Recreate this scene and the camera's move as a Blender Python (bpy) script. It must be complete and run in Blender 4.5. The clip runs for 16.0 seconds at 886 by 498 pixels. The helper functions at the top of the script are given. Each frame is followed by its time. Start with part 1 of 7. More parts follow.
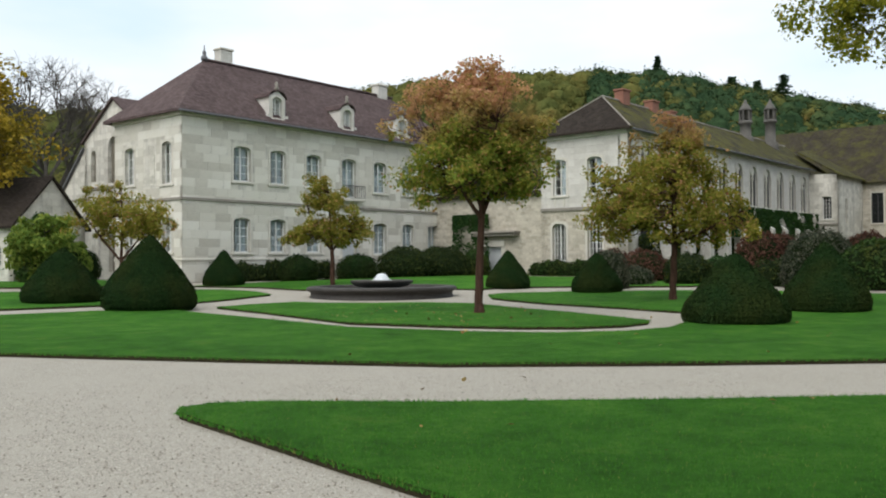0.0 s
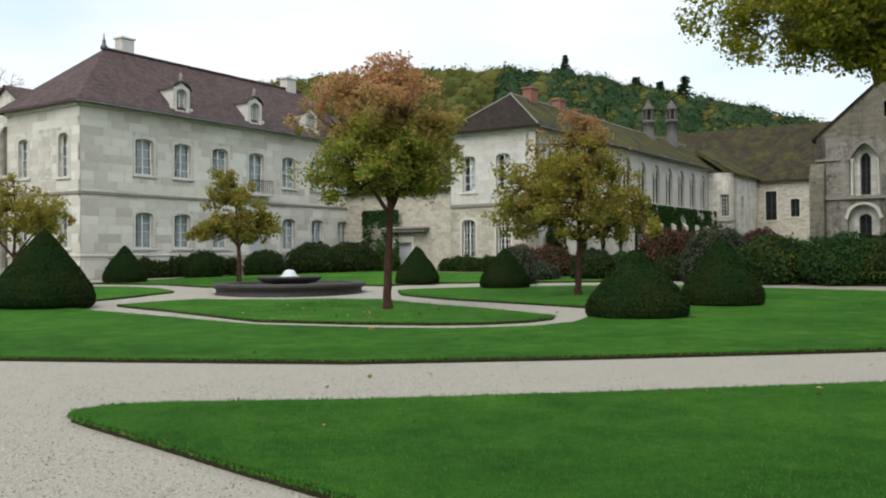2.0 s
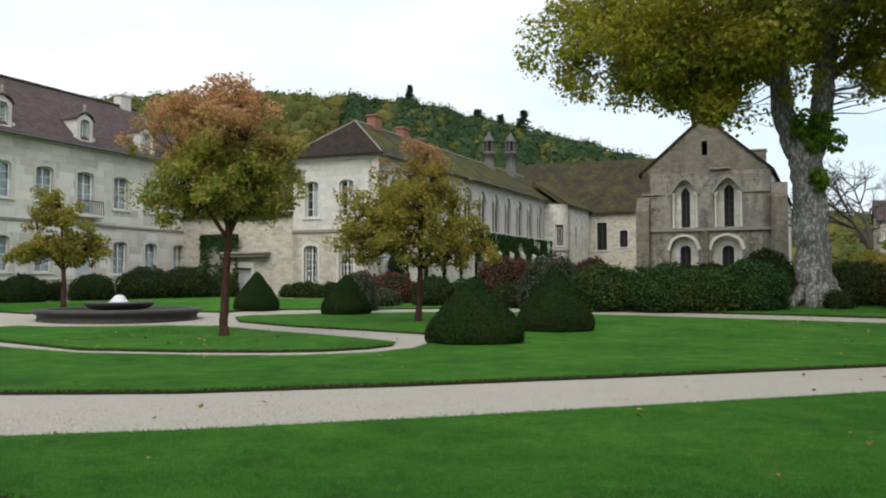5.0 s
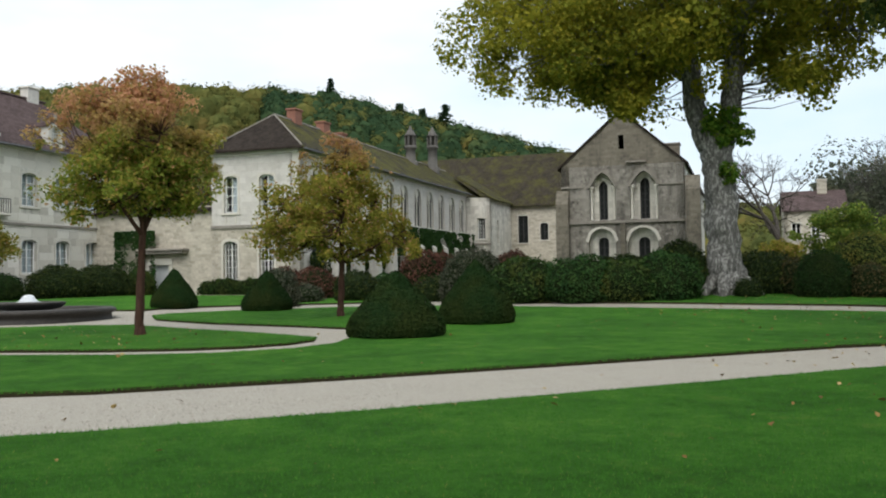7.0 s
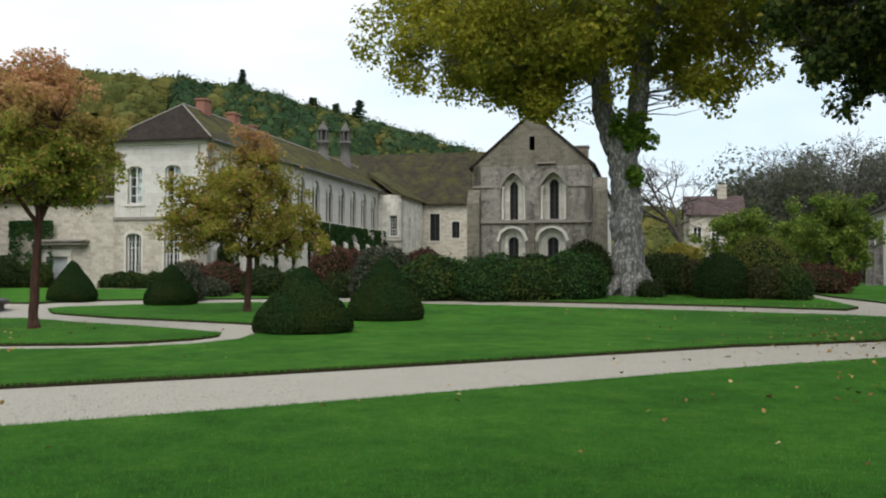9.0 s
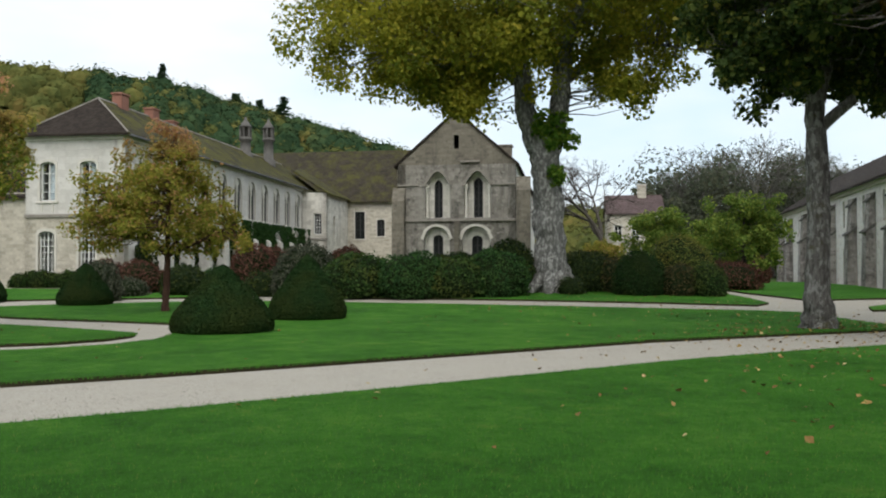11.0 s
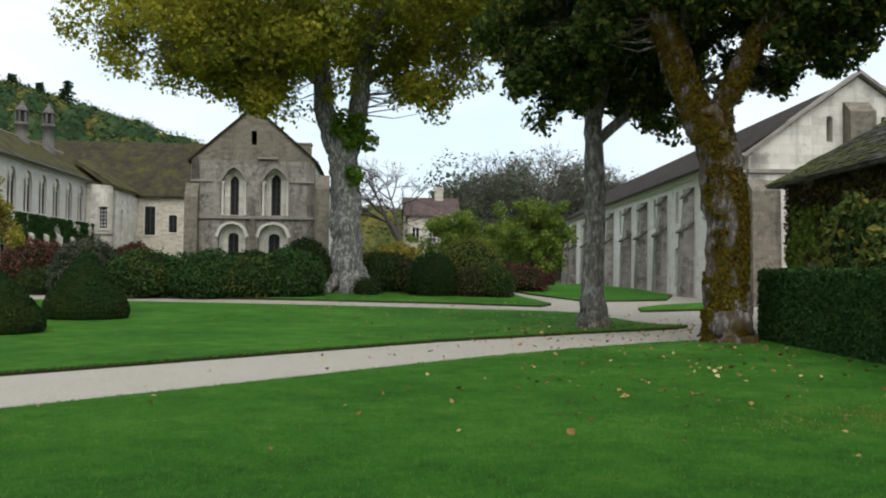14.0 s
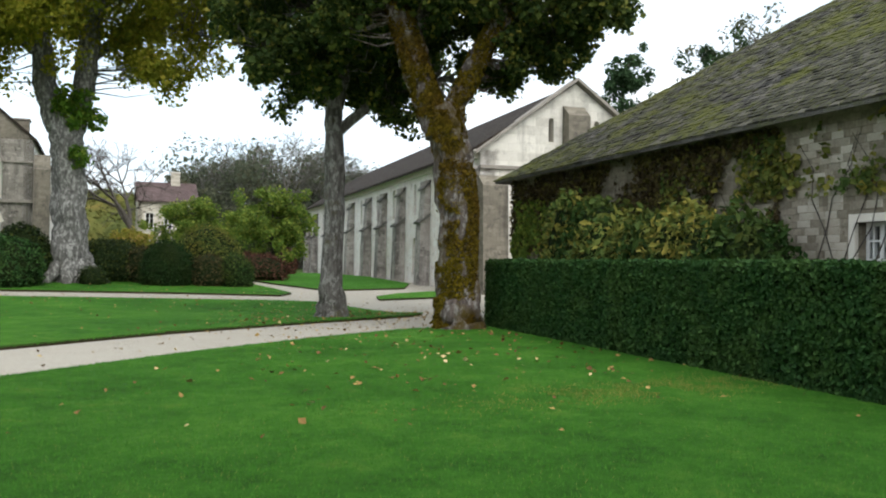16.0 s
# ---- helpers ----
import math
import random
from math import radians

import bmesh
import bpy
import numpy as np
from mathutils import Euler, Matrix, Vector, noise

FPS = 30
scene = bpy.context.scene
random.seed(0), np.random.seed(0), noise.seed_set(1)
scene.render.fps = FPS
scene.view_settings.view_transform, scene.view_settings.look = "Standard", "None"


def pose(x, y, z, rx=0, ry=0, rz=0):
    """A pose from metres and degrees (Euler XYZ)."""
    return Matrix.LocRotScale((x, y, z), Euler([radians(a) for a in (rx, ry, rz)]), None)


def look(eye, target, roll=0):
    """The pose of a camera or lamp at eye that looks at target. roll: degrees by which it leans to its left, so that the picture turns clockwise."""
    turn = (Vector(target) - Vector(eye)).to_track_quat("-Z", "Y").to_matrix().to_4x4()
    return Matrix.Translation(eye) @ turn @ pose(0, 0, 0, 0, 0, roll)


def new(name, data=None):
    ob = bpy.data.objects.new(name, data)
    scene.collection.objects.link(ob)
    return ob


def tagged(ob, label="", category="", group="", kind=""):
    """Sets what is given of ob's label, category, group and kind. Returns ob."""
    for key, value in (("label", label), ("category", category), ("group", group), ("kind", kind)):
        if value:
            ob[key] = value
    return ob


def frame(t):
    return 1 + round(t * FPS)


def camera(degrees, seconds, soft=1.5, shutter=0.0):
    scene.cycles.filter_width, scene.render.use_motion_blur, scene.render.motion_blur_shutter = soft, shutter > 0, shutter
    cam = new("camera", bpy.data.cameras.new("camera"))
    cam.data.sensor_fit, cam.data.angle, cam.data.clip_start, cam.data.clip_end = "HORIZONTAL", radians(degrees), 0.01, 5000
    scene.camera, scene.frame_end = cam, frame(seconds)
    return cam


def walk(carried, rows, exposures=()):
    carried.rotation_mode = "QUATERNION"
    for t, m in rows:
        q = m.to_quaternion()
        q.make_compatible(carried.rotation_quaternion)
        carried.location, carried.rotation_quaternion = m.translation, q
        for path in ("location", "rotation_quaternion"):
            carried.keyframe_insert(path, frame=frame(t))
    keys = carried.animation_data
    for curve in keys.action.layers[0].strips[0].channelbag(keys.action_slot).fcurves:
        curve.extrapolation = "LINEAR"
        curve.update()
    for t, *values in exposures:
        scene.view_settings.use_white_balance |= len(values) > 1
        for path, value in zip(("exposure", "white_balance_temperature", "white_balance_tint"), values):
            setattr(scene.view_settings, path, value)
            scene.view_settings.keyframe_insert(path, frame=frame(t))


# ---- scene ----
cam = camera(53.7, 16.0, soft=2.0)
# seconds, place, yaw, pitch, roll
ROWS = [
    (0.0, 0.000, 0.000, 1.600, -0.00, 0.78, 0.44),
    (0.5, 0.024, 0.023, 1.612, -1.29, 0.74, 0.37),
    (1.0, 0.043, 0.031, 1.614, -3.21, 0.50, 0.40),
    (1.5, 0.056, 0.030, 1.612, -4.41, 0.34, 0.32),
    (2.0, 0.068, 0.024, 1.610, -5.83, 0.45, 0.48),
    (2.5, 0.079, 0.020, 1.605, -7.65, 0.50, 0.39),
    (3.0, 0.091, 0.013, 1.607, -9.31, 0.78, 0.00),
    (3.5, 0.104, 0.015, 1.606, -11.00, 1.22, -0.25),
    (4.0, 0.112, 0.017, 1.610, -12.73, 1.52, 0.10),
    (4.5, 0.119, 0.007, 1.610, -14.47, 1.95, -0.00),
    (7.0, 0.185, -0.073, 1.596, -21.04, 1.72, 0.87),
    (7.5, 0.197, -0.079, 1.597, -22.24, 1.72, 0.59),
    (8.0, 0.208, -0.089, 1.593, -23.70, 1.70, 0.66),
    (8.5, 0.222, -0.097, 1.589, -24.75, 1.51, 0.45),
    (9.0, 0.237, -0.105, 1.587, -26.83, 1.50, -0.04),
    (11.5, 0.335, -0.176, 1.582, -33.02, 1.32, 0.18),
    (12.0, 0.350, -0.189, 1.578, -34.81, 1.30, 0.07),
    (12.5, 0.366, -0.207, 1.574, -36.42, 1.27, 0.10),
    (13.0, 0.382, -0.239, 1.574, -38.31, 1.22, 0.13),
    (13.5, 0.397, -0.263, 1.585, -41.09, 1.37, -0.22),
    (14.0, 0.414, -0.299, 1.591, -44.72, 1.42, -0.61),
    (14.5, 0.415, -0.330, 1.597, -49.75, 1.44, -0.37),
    (15.0, 0.411, -0.370, 1.597, -53.93, 1.32, -0.56),
    (15.5, 0.410, -0.411, 1.596, -57.92, 1.16, -1.32),
    (16.0, 0.399, -0.425, 1.614, -61.45, 0.89, -0.82),
]
walk(cam, [(t, pose(x, y, z, 90 + pitch, roll, yaw)) for t, x, y, z, yaw, pitch, roll in ROWS], exposures=[(0.0, 0.8), (13.0, 0.8), (14.0, 0.85), (15.0, 1.0), (16.0, 1.28)])

# ---- light: overcast autumn day ----
SUN_EL, SUN_AZ = 52.0, 210.0
world = bpy.data.worlds.new("overcast_sky")
scene.world = world
world.use_nodes = True
wn, wl = world.node_tree.nodes, world.node_tree.links
wn.clear()
sky = wn.new("ShaderNodeTexSky")
sky.sky_type, sky.sun_disc = "NISHITA", False
sky.sun_elevation, sky.sun_rotation = radians(SUN_EL), radians(SUN_AZ)
sky.air_density, sky.dust_density = 1.0, 3.0
coord = wn.new("ShaderNodeTexCoord")
stretch = wn.new("ShaderNodeMapping")
stretch.inputs["Scale"].default_value = (1.0, 1.0, 3.0)
cloud = wn.new("ShaderNodeTexNoise")
cloud.inputs["Scale"].default_value, cloud.inputs["Detail"].default_value = 2.2, 5.0
cloud_ramp = wn.new("ShaderNodeValToRGB")
cloud_ramp.color_ramp.elements[0].position, cloud_ramp.color_ramp.elements[0].color = 0.36, (3.9, 4.7, 5.3, 1)
cloud_ramp.color_ramp.elements[1].position, cloud_ramp.color_ramp.elements[1].color = 0.62, (5.4, 5.5, 5.55, 1)
veil = wn.new("ShaderNodeMix")
veil.data_type = "RGBA"
veil.inputs[0].default_value = 0.88
back = wn.new("ShaderNodeBackground")
back.inputs["Strength"].default_value = 0.12
wout = wn.new("ShaderNodeOutputWorld")
wl.new(coord.outputs["Generated"], stretch.inputs["Vector"])
wl.new(stretch.outputs["Vector"], cloud.inputs["Vector"])
wl.new(cloud.outputs["Fac"], cloud_ramp.inputs["Fac"])
wl.new(sky.outputs["Color"], veil.inputs[6])
wl.new(cloud_ramp.outputs["Color"], veil.inputs[7])
wl.new(veil.outputs[2], back.inputs["Color"])
wl.new(back.outputs["Background"], wout.inputs["Surface"])
sun_data = bpy.data.lights.new("sun", "SUN")
sun_data.energy, sun_data.angle, sun_data.color = 1.15, radians(60), (1.0, 0.96, 0.9)
sun = new("sun", sun_data)
sa, se = radians(SUN_AZ), radians(SUN_EL)
sun.matrix_world = look((40 * math.sin(sa), 40 * math.cos(sa), 40), (0, 0, 40 - 40 * math.tan(se)))


# ---- materials ----
class Nodes:
    def __init__(self, name):
        self.mat = bpy.data.materials.new(name)
        self.mat.use_nodes = True
        self.t = self.mat.node_tree
        self.bsdf = self.t.nodes["Principled BSDF"]
        self.out = self.t.nodes["Material Output"]
        self.tc = self.t.nodes.new("ShaderNodeTexCoord")

    def link(self, a, b):
        self.t.links.new(a, b)

    def mapped(self, scale=(1, 1, 1), rot=(0, 0, 0)):
        m = self.t.nodes.new("ShaderNodeMapping")
        m.inputs["Scale"].default_value, m.inputs["Rotation"].default_value = scale, rot
        self.link(self.tc.outputs["Object"], m.inputs["Vector"])
        return m.outputs["Vector"]

    def noise(self, scale, detail=4.0, rough=0.55, vec=None):
        n = self.t.nodes.new("ShaderNodeTexNoise")
        n.inputs["Scale"].default_value, n.inputs["Detail"].default_value, n.inputs["Roughness"].default_value = scale, detail, rough
        self.link(vec if vec else self.tc.outputs["Object"], n.inputs["Vector"])
        return n.outputs["Fac"]

    def voronoi(self, scale, vec=None, feature="F1"):
        n = self.t.nodes.new("ShaderNodeTexVoronoi")
        n.feature = feature
        n.inputs["Scale"].default_value = scale
        self.link(vec if vec else self.tc.outputs["Object"], n.inputs["Vector"])
        return n

    def ramp(self, fac, stops):
        r = self.t.nodes.new("ShaderNodeValToRGB")
        e = r.color_ramp.elements
        while len(e) < len(stops):
            e.new(0.5)
        for k, (p, c) in enumerate(stops):
            e[k].position, e[k].color = p, (*c, 1) if len(c) == 3 else c
        self.link(fac, r.inputs["Fac"])
        return r.outputs["Color"]

    def mix(self, fac, a, b, blend="MIX"):
        m = self.t.nodes.new("ShaderNodeMix")
        m.data_type, m.blend_type = "RGBA", blend
        for value, slot in ((fac, 0), (a, 6), (b, 7)):
            if isinstance(value, (int, float)):
                m.inputs[slot].default_value = value
            elif isinstance(value, tuple):
                m.inputs[slot].default_value = (*value, 1)
            else:
                self.link(value, m.inputs[slot])
        return m.outputs[2]

    def island(self):
        return self.t.nodes.new("ShaderNodeNewGeometry").outputs["Random Per Island"]

    def own(self):
        return self.t.nodes.new("ShaderNodeObjectInfo").outputs["Random"]

    def height(self):
        s = self.t.nodes.new("ShaderNodeSeparateXYZ")
        self.link(self.tc.outputs["Object"], s.inputs["Vector"])
        return s.outputs["Z"]

    def math(self, op, a, b):
        m = self.t.nodes.new("ShaderNodeMath")
        m.operation = op
        for k, value in enumerate((a, b)):
            if isinstance(value, (int, float)):
                m.inputs[k].default_value = value
            else:
                self.link(value, m.inputs[k])
        return m.outputs[0]

    def bump(self, fac, dist, strength=1.0):
        b = self.t.nodes.new("ShaderNodeBump")
        b.inputs["Distance"].default_value, b.inputs["Strength"].default_value = dist, strength
        self.link(fac, b.inputs["Height"])
        self.link(b.outputs["Normal"], self.bsdf.inputs["Normal"])

    def finish(self, color, rough=0.9, metal=0.0, spec=0.3):
        if isinstance(color, tuple):
            self.bsdf.inputs["Base Color"].default_value = (*color, 1)
        else:
            self.link(color, self.bsdf.inputs["Base Color"])
        self.bsdf.inputs["Roughness"].default_value = rough
        self.bsdf.inputs["Metallic"].default_value = metal
        self.bsdf.inputs["Specular IOR Level"].default_value = spec
        return self.mat


def stone_mat(name, light, dark, stain, block=(0.9, 0.42), patch=0.5, runs=0.5, blotch=0.35, lichen=0.35):
    """Limestone with courses of slightly different blocks, grey weathering and streaks."""
    n = Nodes(name)
    # along-the-wall coordinate, whichever way the wall faces
    s = n.t.nodes.new("ShaderNodeSeparateXYZ")
    n.link(n.tc.outputs["Object"], s.inputs["Vector"])
    along = n.math("ADD", s.outputs["X"], s.outputs["Y"])
    c = n.t.nodes.new("ShaderNodeCombineXYZ")
    n.link(along, c.inputs["X"])
    n.link(s.outputs["Z"], c.inputs["Y"])
    brick = n.t.nodes.new("ShaderNodeTexBrick")
    n.link(c.outputs["Vector"], brick.inputs["Vector"])
    brick.inputs["Scale"].default_value = 1.0
    brick.inputs["Brick Width"].default_value, brick.inputs["Row Height"].default_value = block
    brick.inputs["Mortar Size"].default_value, brick.inputs["Mortar Smooth"].default_value = 0.012, 0.4
    brick.inputs["Color1"].default_value, brick.inputs["Color2"].default_value = (0, 0, 0, 1), (1, 1, 1, 1)
    brick.inputs["Mortar"].default_value = (0.4, 0.4, 0.4, 1)
    big = n.noise(0.35, 5, 0.6)
    tone = n.mix(patch, big, brick.outputs["Color"])
    col = n.ramp(tone, [(0.25, dark), (0.7, light)])
    streak = n.noise(1.0, 5, 0.65, n.mapped((1.6, 1.6, 0.22)))
    col = n.mix(n.ramp(streak, [(runs, (0, 0, 0)), (runs + 0.2, (0.8, 0.8, 0.8))]), col, stain)
    spots = n.noise(1.9, 9, 0.78)
    col = n.mix(n.ramp(spots, [(0.53, (0, 0, 0)), (0.63, (blotch, blotch, blotch))]), col, stain)
    bloom = n.noise(2.7, 9, 0.8, n.mapped((1, 1, 1.3), (0.4, 0.2, 0.9)))
    col = n.mix(n.ramp(bloom, [(0.52, (0, 0, 0)), (0.62, (lichen, lichen, lichen))]), col, tuple(min(0.82, c * 1.18) for c in light))
    fine = n.noise(14, 6, 0.7)
    col = n.mix(0.35, col, n.ramp(fine, [(0.3, (0.3, 0.3, 0.3)), (0.7, (0.75, 0.75, 0.75))]), "OVERLAY")
    n.bump(n.math("ADD", n.math("MULTIPLY", fine, 0.4), n.math("MULTIPLY", brick.outputs["Fac"], -0.6)), 0.02)
    return n.finish(col, 0.92, spec=0.15)


def plain_mat(name, a, b, scale=3.0, rough=0.8, bump=0.004, spec=0.3, metal=0.0, fine=30.0):
    n = Nodes(name)
    f = n.noise(fine, 5)
    col = n.ramp(n.mix(0.45, n.noise(scale, 5, 0.6), f), [(0.3, a), (0.7, b)])
    n.bump(f, bump)
    return n.finish(col, rough, metal, spec)


def roof_mat(name, a, b, moss, moss_amount, row=0.16):
    n = Nodes(name)
    s = n.t.nodes.new("ShaderNodeSeparateXYZ")
    n.link(n.tc.outputs["Object"], s.inputs["Vector"])
    c = n.t.nodes.new("ShaderNodeCombineXYZ")
    n.link(n.math("ADD", s.outputs["X"], s.outputs["Y"]), c.inputs["X"])
    n.link(s.outputs["Z"], c.inputs["Y"])
    brick = n.t.nodes.new("ShaderNodeTexBrick")
    n.link(c.outputs["Vector"], brick.inputs["Vector"])
    brick.inputs["Scale"].default_value = 1.0
    brick.inputs["Brick Width"].default_value, brick.inputs["Row Height"].default_value = row * 1.4, row * 0.7
    brick.inputs["Mortar Size"].default_value = 0.012
    brick.inputs["Color1"].default_value, brick.inputs["Color2"].default_value = (0, 0, 0, 1), (1, 1, 1, 1)
    col = n.ramp(n.mix(0.45, n.noise(0.8, 6, 0.65), brick.outputs["Color"]), [(0.25, a), (0.75, b)])
    patch = n.mix(0.4, n.noise(0.7, 7, 0.72), n.noise(5.0, 6, 0.75))
    col = n.mix(n.ramp(patch, [(0.62 - moss_amount, (0, 0, 0)), (0.75 - moss_amount, (0.9, 0.9, 0.9))]), col, moss)
    n.bump(n.math("ADD", n.math("MULTIPLY", brick.outputs["Fac"], -0.7), n.noise(20, 4)), 0.03)
    return n.finish(col, 0.9, spec=0.15)


def leaf_mat(name, stops, zone=None, zone_scale=0.5, rough=0.7, gleam=0.12, trans=0.35, rise=None, crowns=0.0):
    """Leaves: each its own tone, with drifts of a second colour through the crown."""
    n = Nodes(name)
    pick = n.island()
    if crowns:  # each crown has its own tone
        own_tone = n.ramp(n.noise(crowns, 3, 0.6), [(0.34, (0, 0, 0)), (0.66, (1, 1, 1))])
        pick = n.mix(0.72, pick, own_tone)
    col = n.ramp(pick, stops)
    if zone:
        drift = n.noise(zone_scale, 3)
        if rise:  # the top of the crown turns first
            up = n.math("DIVIDE", n.math("SUBTRACT", n.height(), rise[0]), rise[1] - rise[0])
            drift = n.math("ADD", n.math("MULTIPLY", drift, 0.7), n.math("MULTIPLY", up, 0.35))
        col = n.mix(n.ramp(drift, [(0.42, (0, 0, 0)), (0.64, (0.8, 0.8, 0.8))]), col, n.ramp(n.island(), zone))
    n.finish(col, rough, spec=gleam)
    tr = n.t.nodes.new("ShaderNodeBsdfTranslucent")
    n.link(col, tr.inputs["Color"])
    m = n.t.nodes.new("ShaderNodeMixShader")
    m.inputs[0].default_value = trans
    n.link(n.bsdf.outputs[0], m.inputs[1])
    n.link(tr.outputs[0], m.inputs[2])
    n.link(m.outputs[0], n.out.inputs["Surface"])
    return n.mat


def bark_mat(name, a, b, moss=None, moss_amount=0.0, flaky=0.0):
    n = Nodes(name)
    ridge = n.noise(3.0, 6, 0.65, n.mapped((4, 4, 0.8)))
    col = n.ramp(ridge, [(0.3, a), (0.7, b)])
    if flaky:
        v = n.noise(5.2, 7, 0.72, n.mapped((1.5, 1.5, 0.7)))
        col = n.mix(n.ramp(v, [(0.51, (0, 0, 0)), (0.57, (flaky, flaky, flaky))]), col, (0.4, 0.4, 0.375))
    if moss:
        col = n.mix(n.ramp(n.noise(1.1, 6, 0.7), [(0.6 - moss_amount, (0, 0, 0)), (0.72 - moss_amount, (0.95, 0.95, 0.95))]), col, moss)
    n.bump(n.math("ADD", ridge, n.math("MULTIPLY", n.noise(22, 6, 0.7), 0.35)), 0.09)
    return n.finish(col, 0.9, spec=0.15)


STONE_PALE = stone_mat("pale_limestone", (0.7, 0.67, 0.6), (0.5, 0.475, 0.42), (0.31, 0.295, 0.265), blotch=0.45)
STONE_WHITE = stone_mat("limewashed_stone", (0.66, 0.635, 0.59), (0.5, 0.475, 0.435), (0.40, 0.38, 0.345), patch=0.25, runs=0.55)
STONE_RUBBLE = stone_mat("pale_ochre_rubble_stone", (0.57, 0.525, 0.44), (0.38, 0.34, 0.275), (0.31, 0.285, 0.24), (0.5, 0.22), 0.45, 0.55, 0.5, 0.6)
STONE_GREY = stone_mat("weathered_grey_stone", (0.25, 0.225, 0.18), (0.12, 0.107, 0.085), (0.055, 0.05, 0.044), (0.45, 0.2), 0.25, 0.52, 0.6, 0.3)
STONE_BUTT = stone_mat("streaked_buttress_stone", (0.44, 0.405, 0.38), (0.2, 0.18, 0.165), (0.055, 0.05, 0.047), (0.6, 0.28), 0.25, 0.47, 0.9, 0.6)
STONE_STAINED = stone_mat("pale_stone_dark_blotches", (0.33, 0.307, 0.27), (0.145, 0.133, 0.113), (0.05, 0.046, 0.042), (0.6, 0.28), 0.2, 0.49, 0.9, 0.8)
STONE_LICHEN = stone_mat("blotched_hall_stone", (0.82, 0.79, 0.75), (0.72, 0.655, 0.61), (0.36, 0.29, 0.26), (0.5, 0.25), 0.3, 0.6, 0.8, 0.9)
STONE_BARN = stone_mat("dark_barn_rubble", (0.32, 0.285, 0.225), (0.13, 0.11, 0.08), (0.06, 0.05, 0.038), (0.26, 0.13), 0.3, 0.54, 0.6, 0.5)
TRIM = plain_mat("smooth_stone_trim", (0.52, 0.49, 0.43), (0.70, 0.67, 0.60), 2.0, 0.9, 0.005)
TRIM_GREY = plain_mat("dark_weathered_trim", (0.17, 0.155, 0.135), (0.34, 0.31, 0.27), 2.0, 0.9, 0.006)
TRIM_DARK = plain_mat("sooty_chimney_stone", (0.06, 0.057, 0.053), (0.16, 0.15, 0.135), 1.5, 0.9, 0.006)
ROOF_RED = roof_mat("plum_brown_tiles", (0.075, 0.053, 0.052), (0.145, 0.105, 0.101), (0.09, 0.085, 0.07), 0.02)
ROOF_DARK = roof_mat("dark_brown_tiles", (0.022, 0.017, 0.014), (0.05, 0.039, 0.031), (0.05, 0.05, 0.014), 0.05)
ROOF_MOSS = roof_mat("mossy_tiles", (0.022, 0.018, 0.014), (0.06, 0.05, 0.037), (0.095, 0.092, 0.016), 0.185)
ROOF_BROWN = roof_mat("brown_tiles_thin_moss", (0.026, 0.022, 0.016), (0.065, 0.054, 0.04), (0.08, 0.075, 0.02), 0.15)
ROOF_STONE = roof_mat("mossy_stone_slabs", (0.05, 0.048, 0.044), (0.12, 0.115, 0.105), (0.075, 0.085, 0.016), 0.10, 0.3)
PAINT = plain_mat("white_joinery_paint", (0.62, 0.62, 0.60), (0.78, 0.78, 0.75), 1.5, 0.5, 0.001)
DOOR_PAINT = plain_mat("pale_grey_door_paint", (0.45, 0.47, 0.48), (0.58, 0.60, 0.61), 1.5, 0.6, 0.002)
CURTAIN = plain_mat("white_curtain_cloth", (0.58, 0.63, 0.67), (0.74, 0.78, 0.81), 2.0, 0.95, 0.01)
BRICK = plain_mat("old_red_brick", (0.2, 0.085, 0.06), (0.33, 0.165, 0.12), 4.0, 0.9, 0.01)
LEAD = plain_mat("dark_lead", (0.10, 0.10, 0.11), (0.17, 0.17, 0.18), 2.0, 0.55, 0.002)
IRON = plain_mat("wrought_iron", (0.03, 0.03, 0.03), (0.06, 0.06, 0.06), 4.0, 0.6, 0.001)
# Near-black, so the dimness of unlit rooms lies in the colour.
ROOM = plain_mat("unlit_room_black", (0.03, 0.03, 0.03), (0.05, 0.05, 0.05), 1.0, 0.95, 0.001)
WET_STONE = plain_mat("wet_fountain_stone", (0.016, 0.014, 0.012), (0.055, 0.048, 0.042), 1.6, 0.6, 0.02, 0.4, fine=12)
gn = Nodes("old_window_glass")
gn.finish((0.9, 0.95, 0.95), 0.03, spec=0.5)
gn.bsdf.inputs["Transmission Weight"].default_value = 1.0
gn.bsdf.inputs["IOR"].default_value = 1.3
GLASS = gn.mat
# Opaque dusty panes, near-black to carry the darkness of the rooms behind.
dg = Nodes("dusty_leaded_dark_room")
DARK_GLASS = dg.finish(dg.ramp(dg.noise(3, 4), [(0.3, (0.008, 0.009, 0.009)), (0.7, (0.022, 0.024, 0.024))]), 0.3, spec=0.15)
wtn = Nodes("fountain_water")
wtn.bump(wtn.noise(9, 3), 0.02)
WATER = wtn.finish((0.03, 0.045, 0.045), 0.05, spec=0.5)
FOAM = plain_mat("white_water_spout", (0.5, 0.53, 0.56), (0.75, 0.78, 0.8), 6.0, 0.3, 0.02)


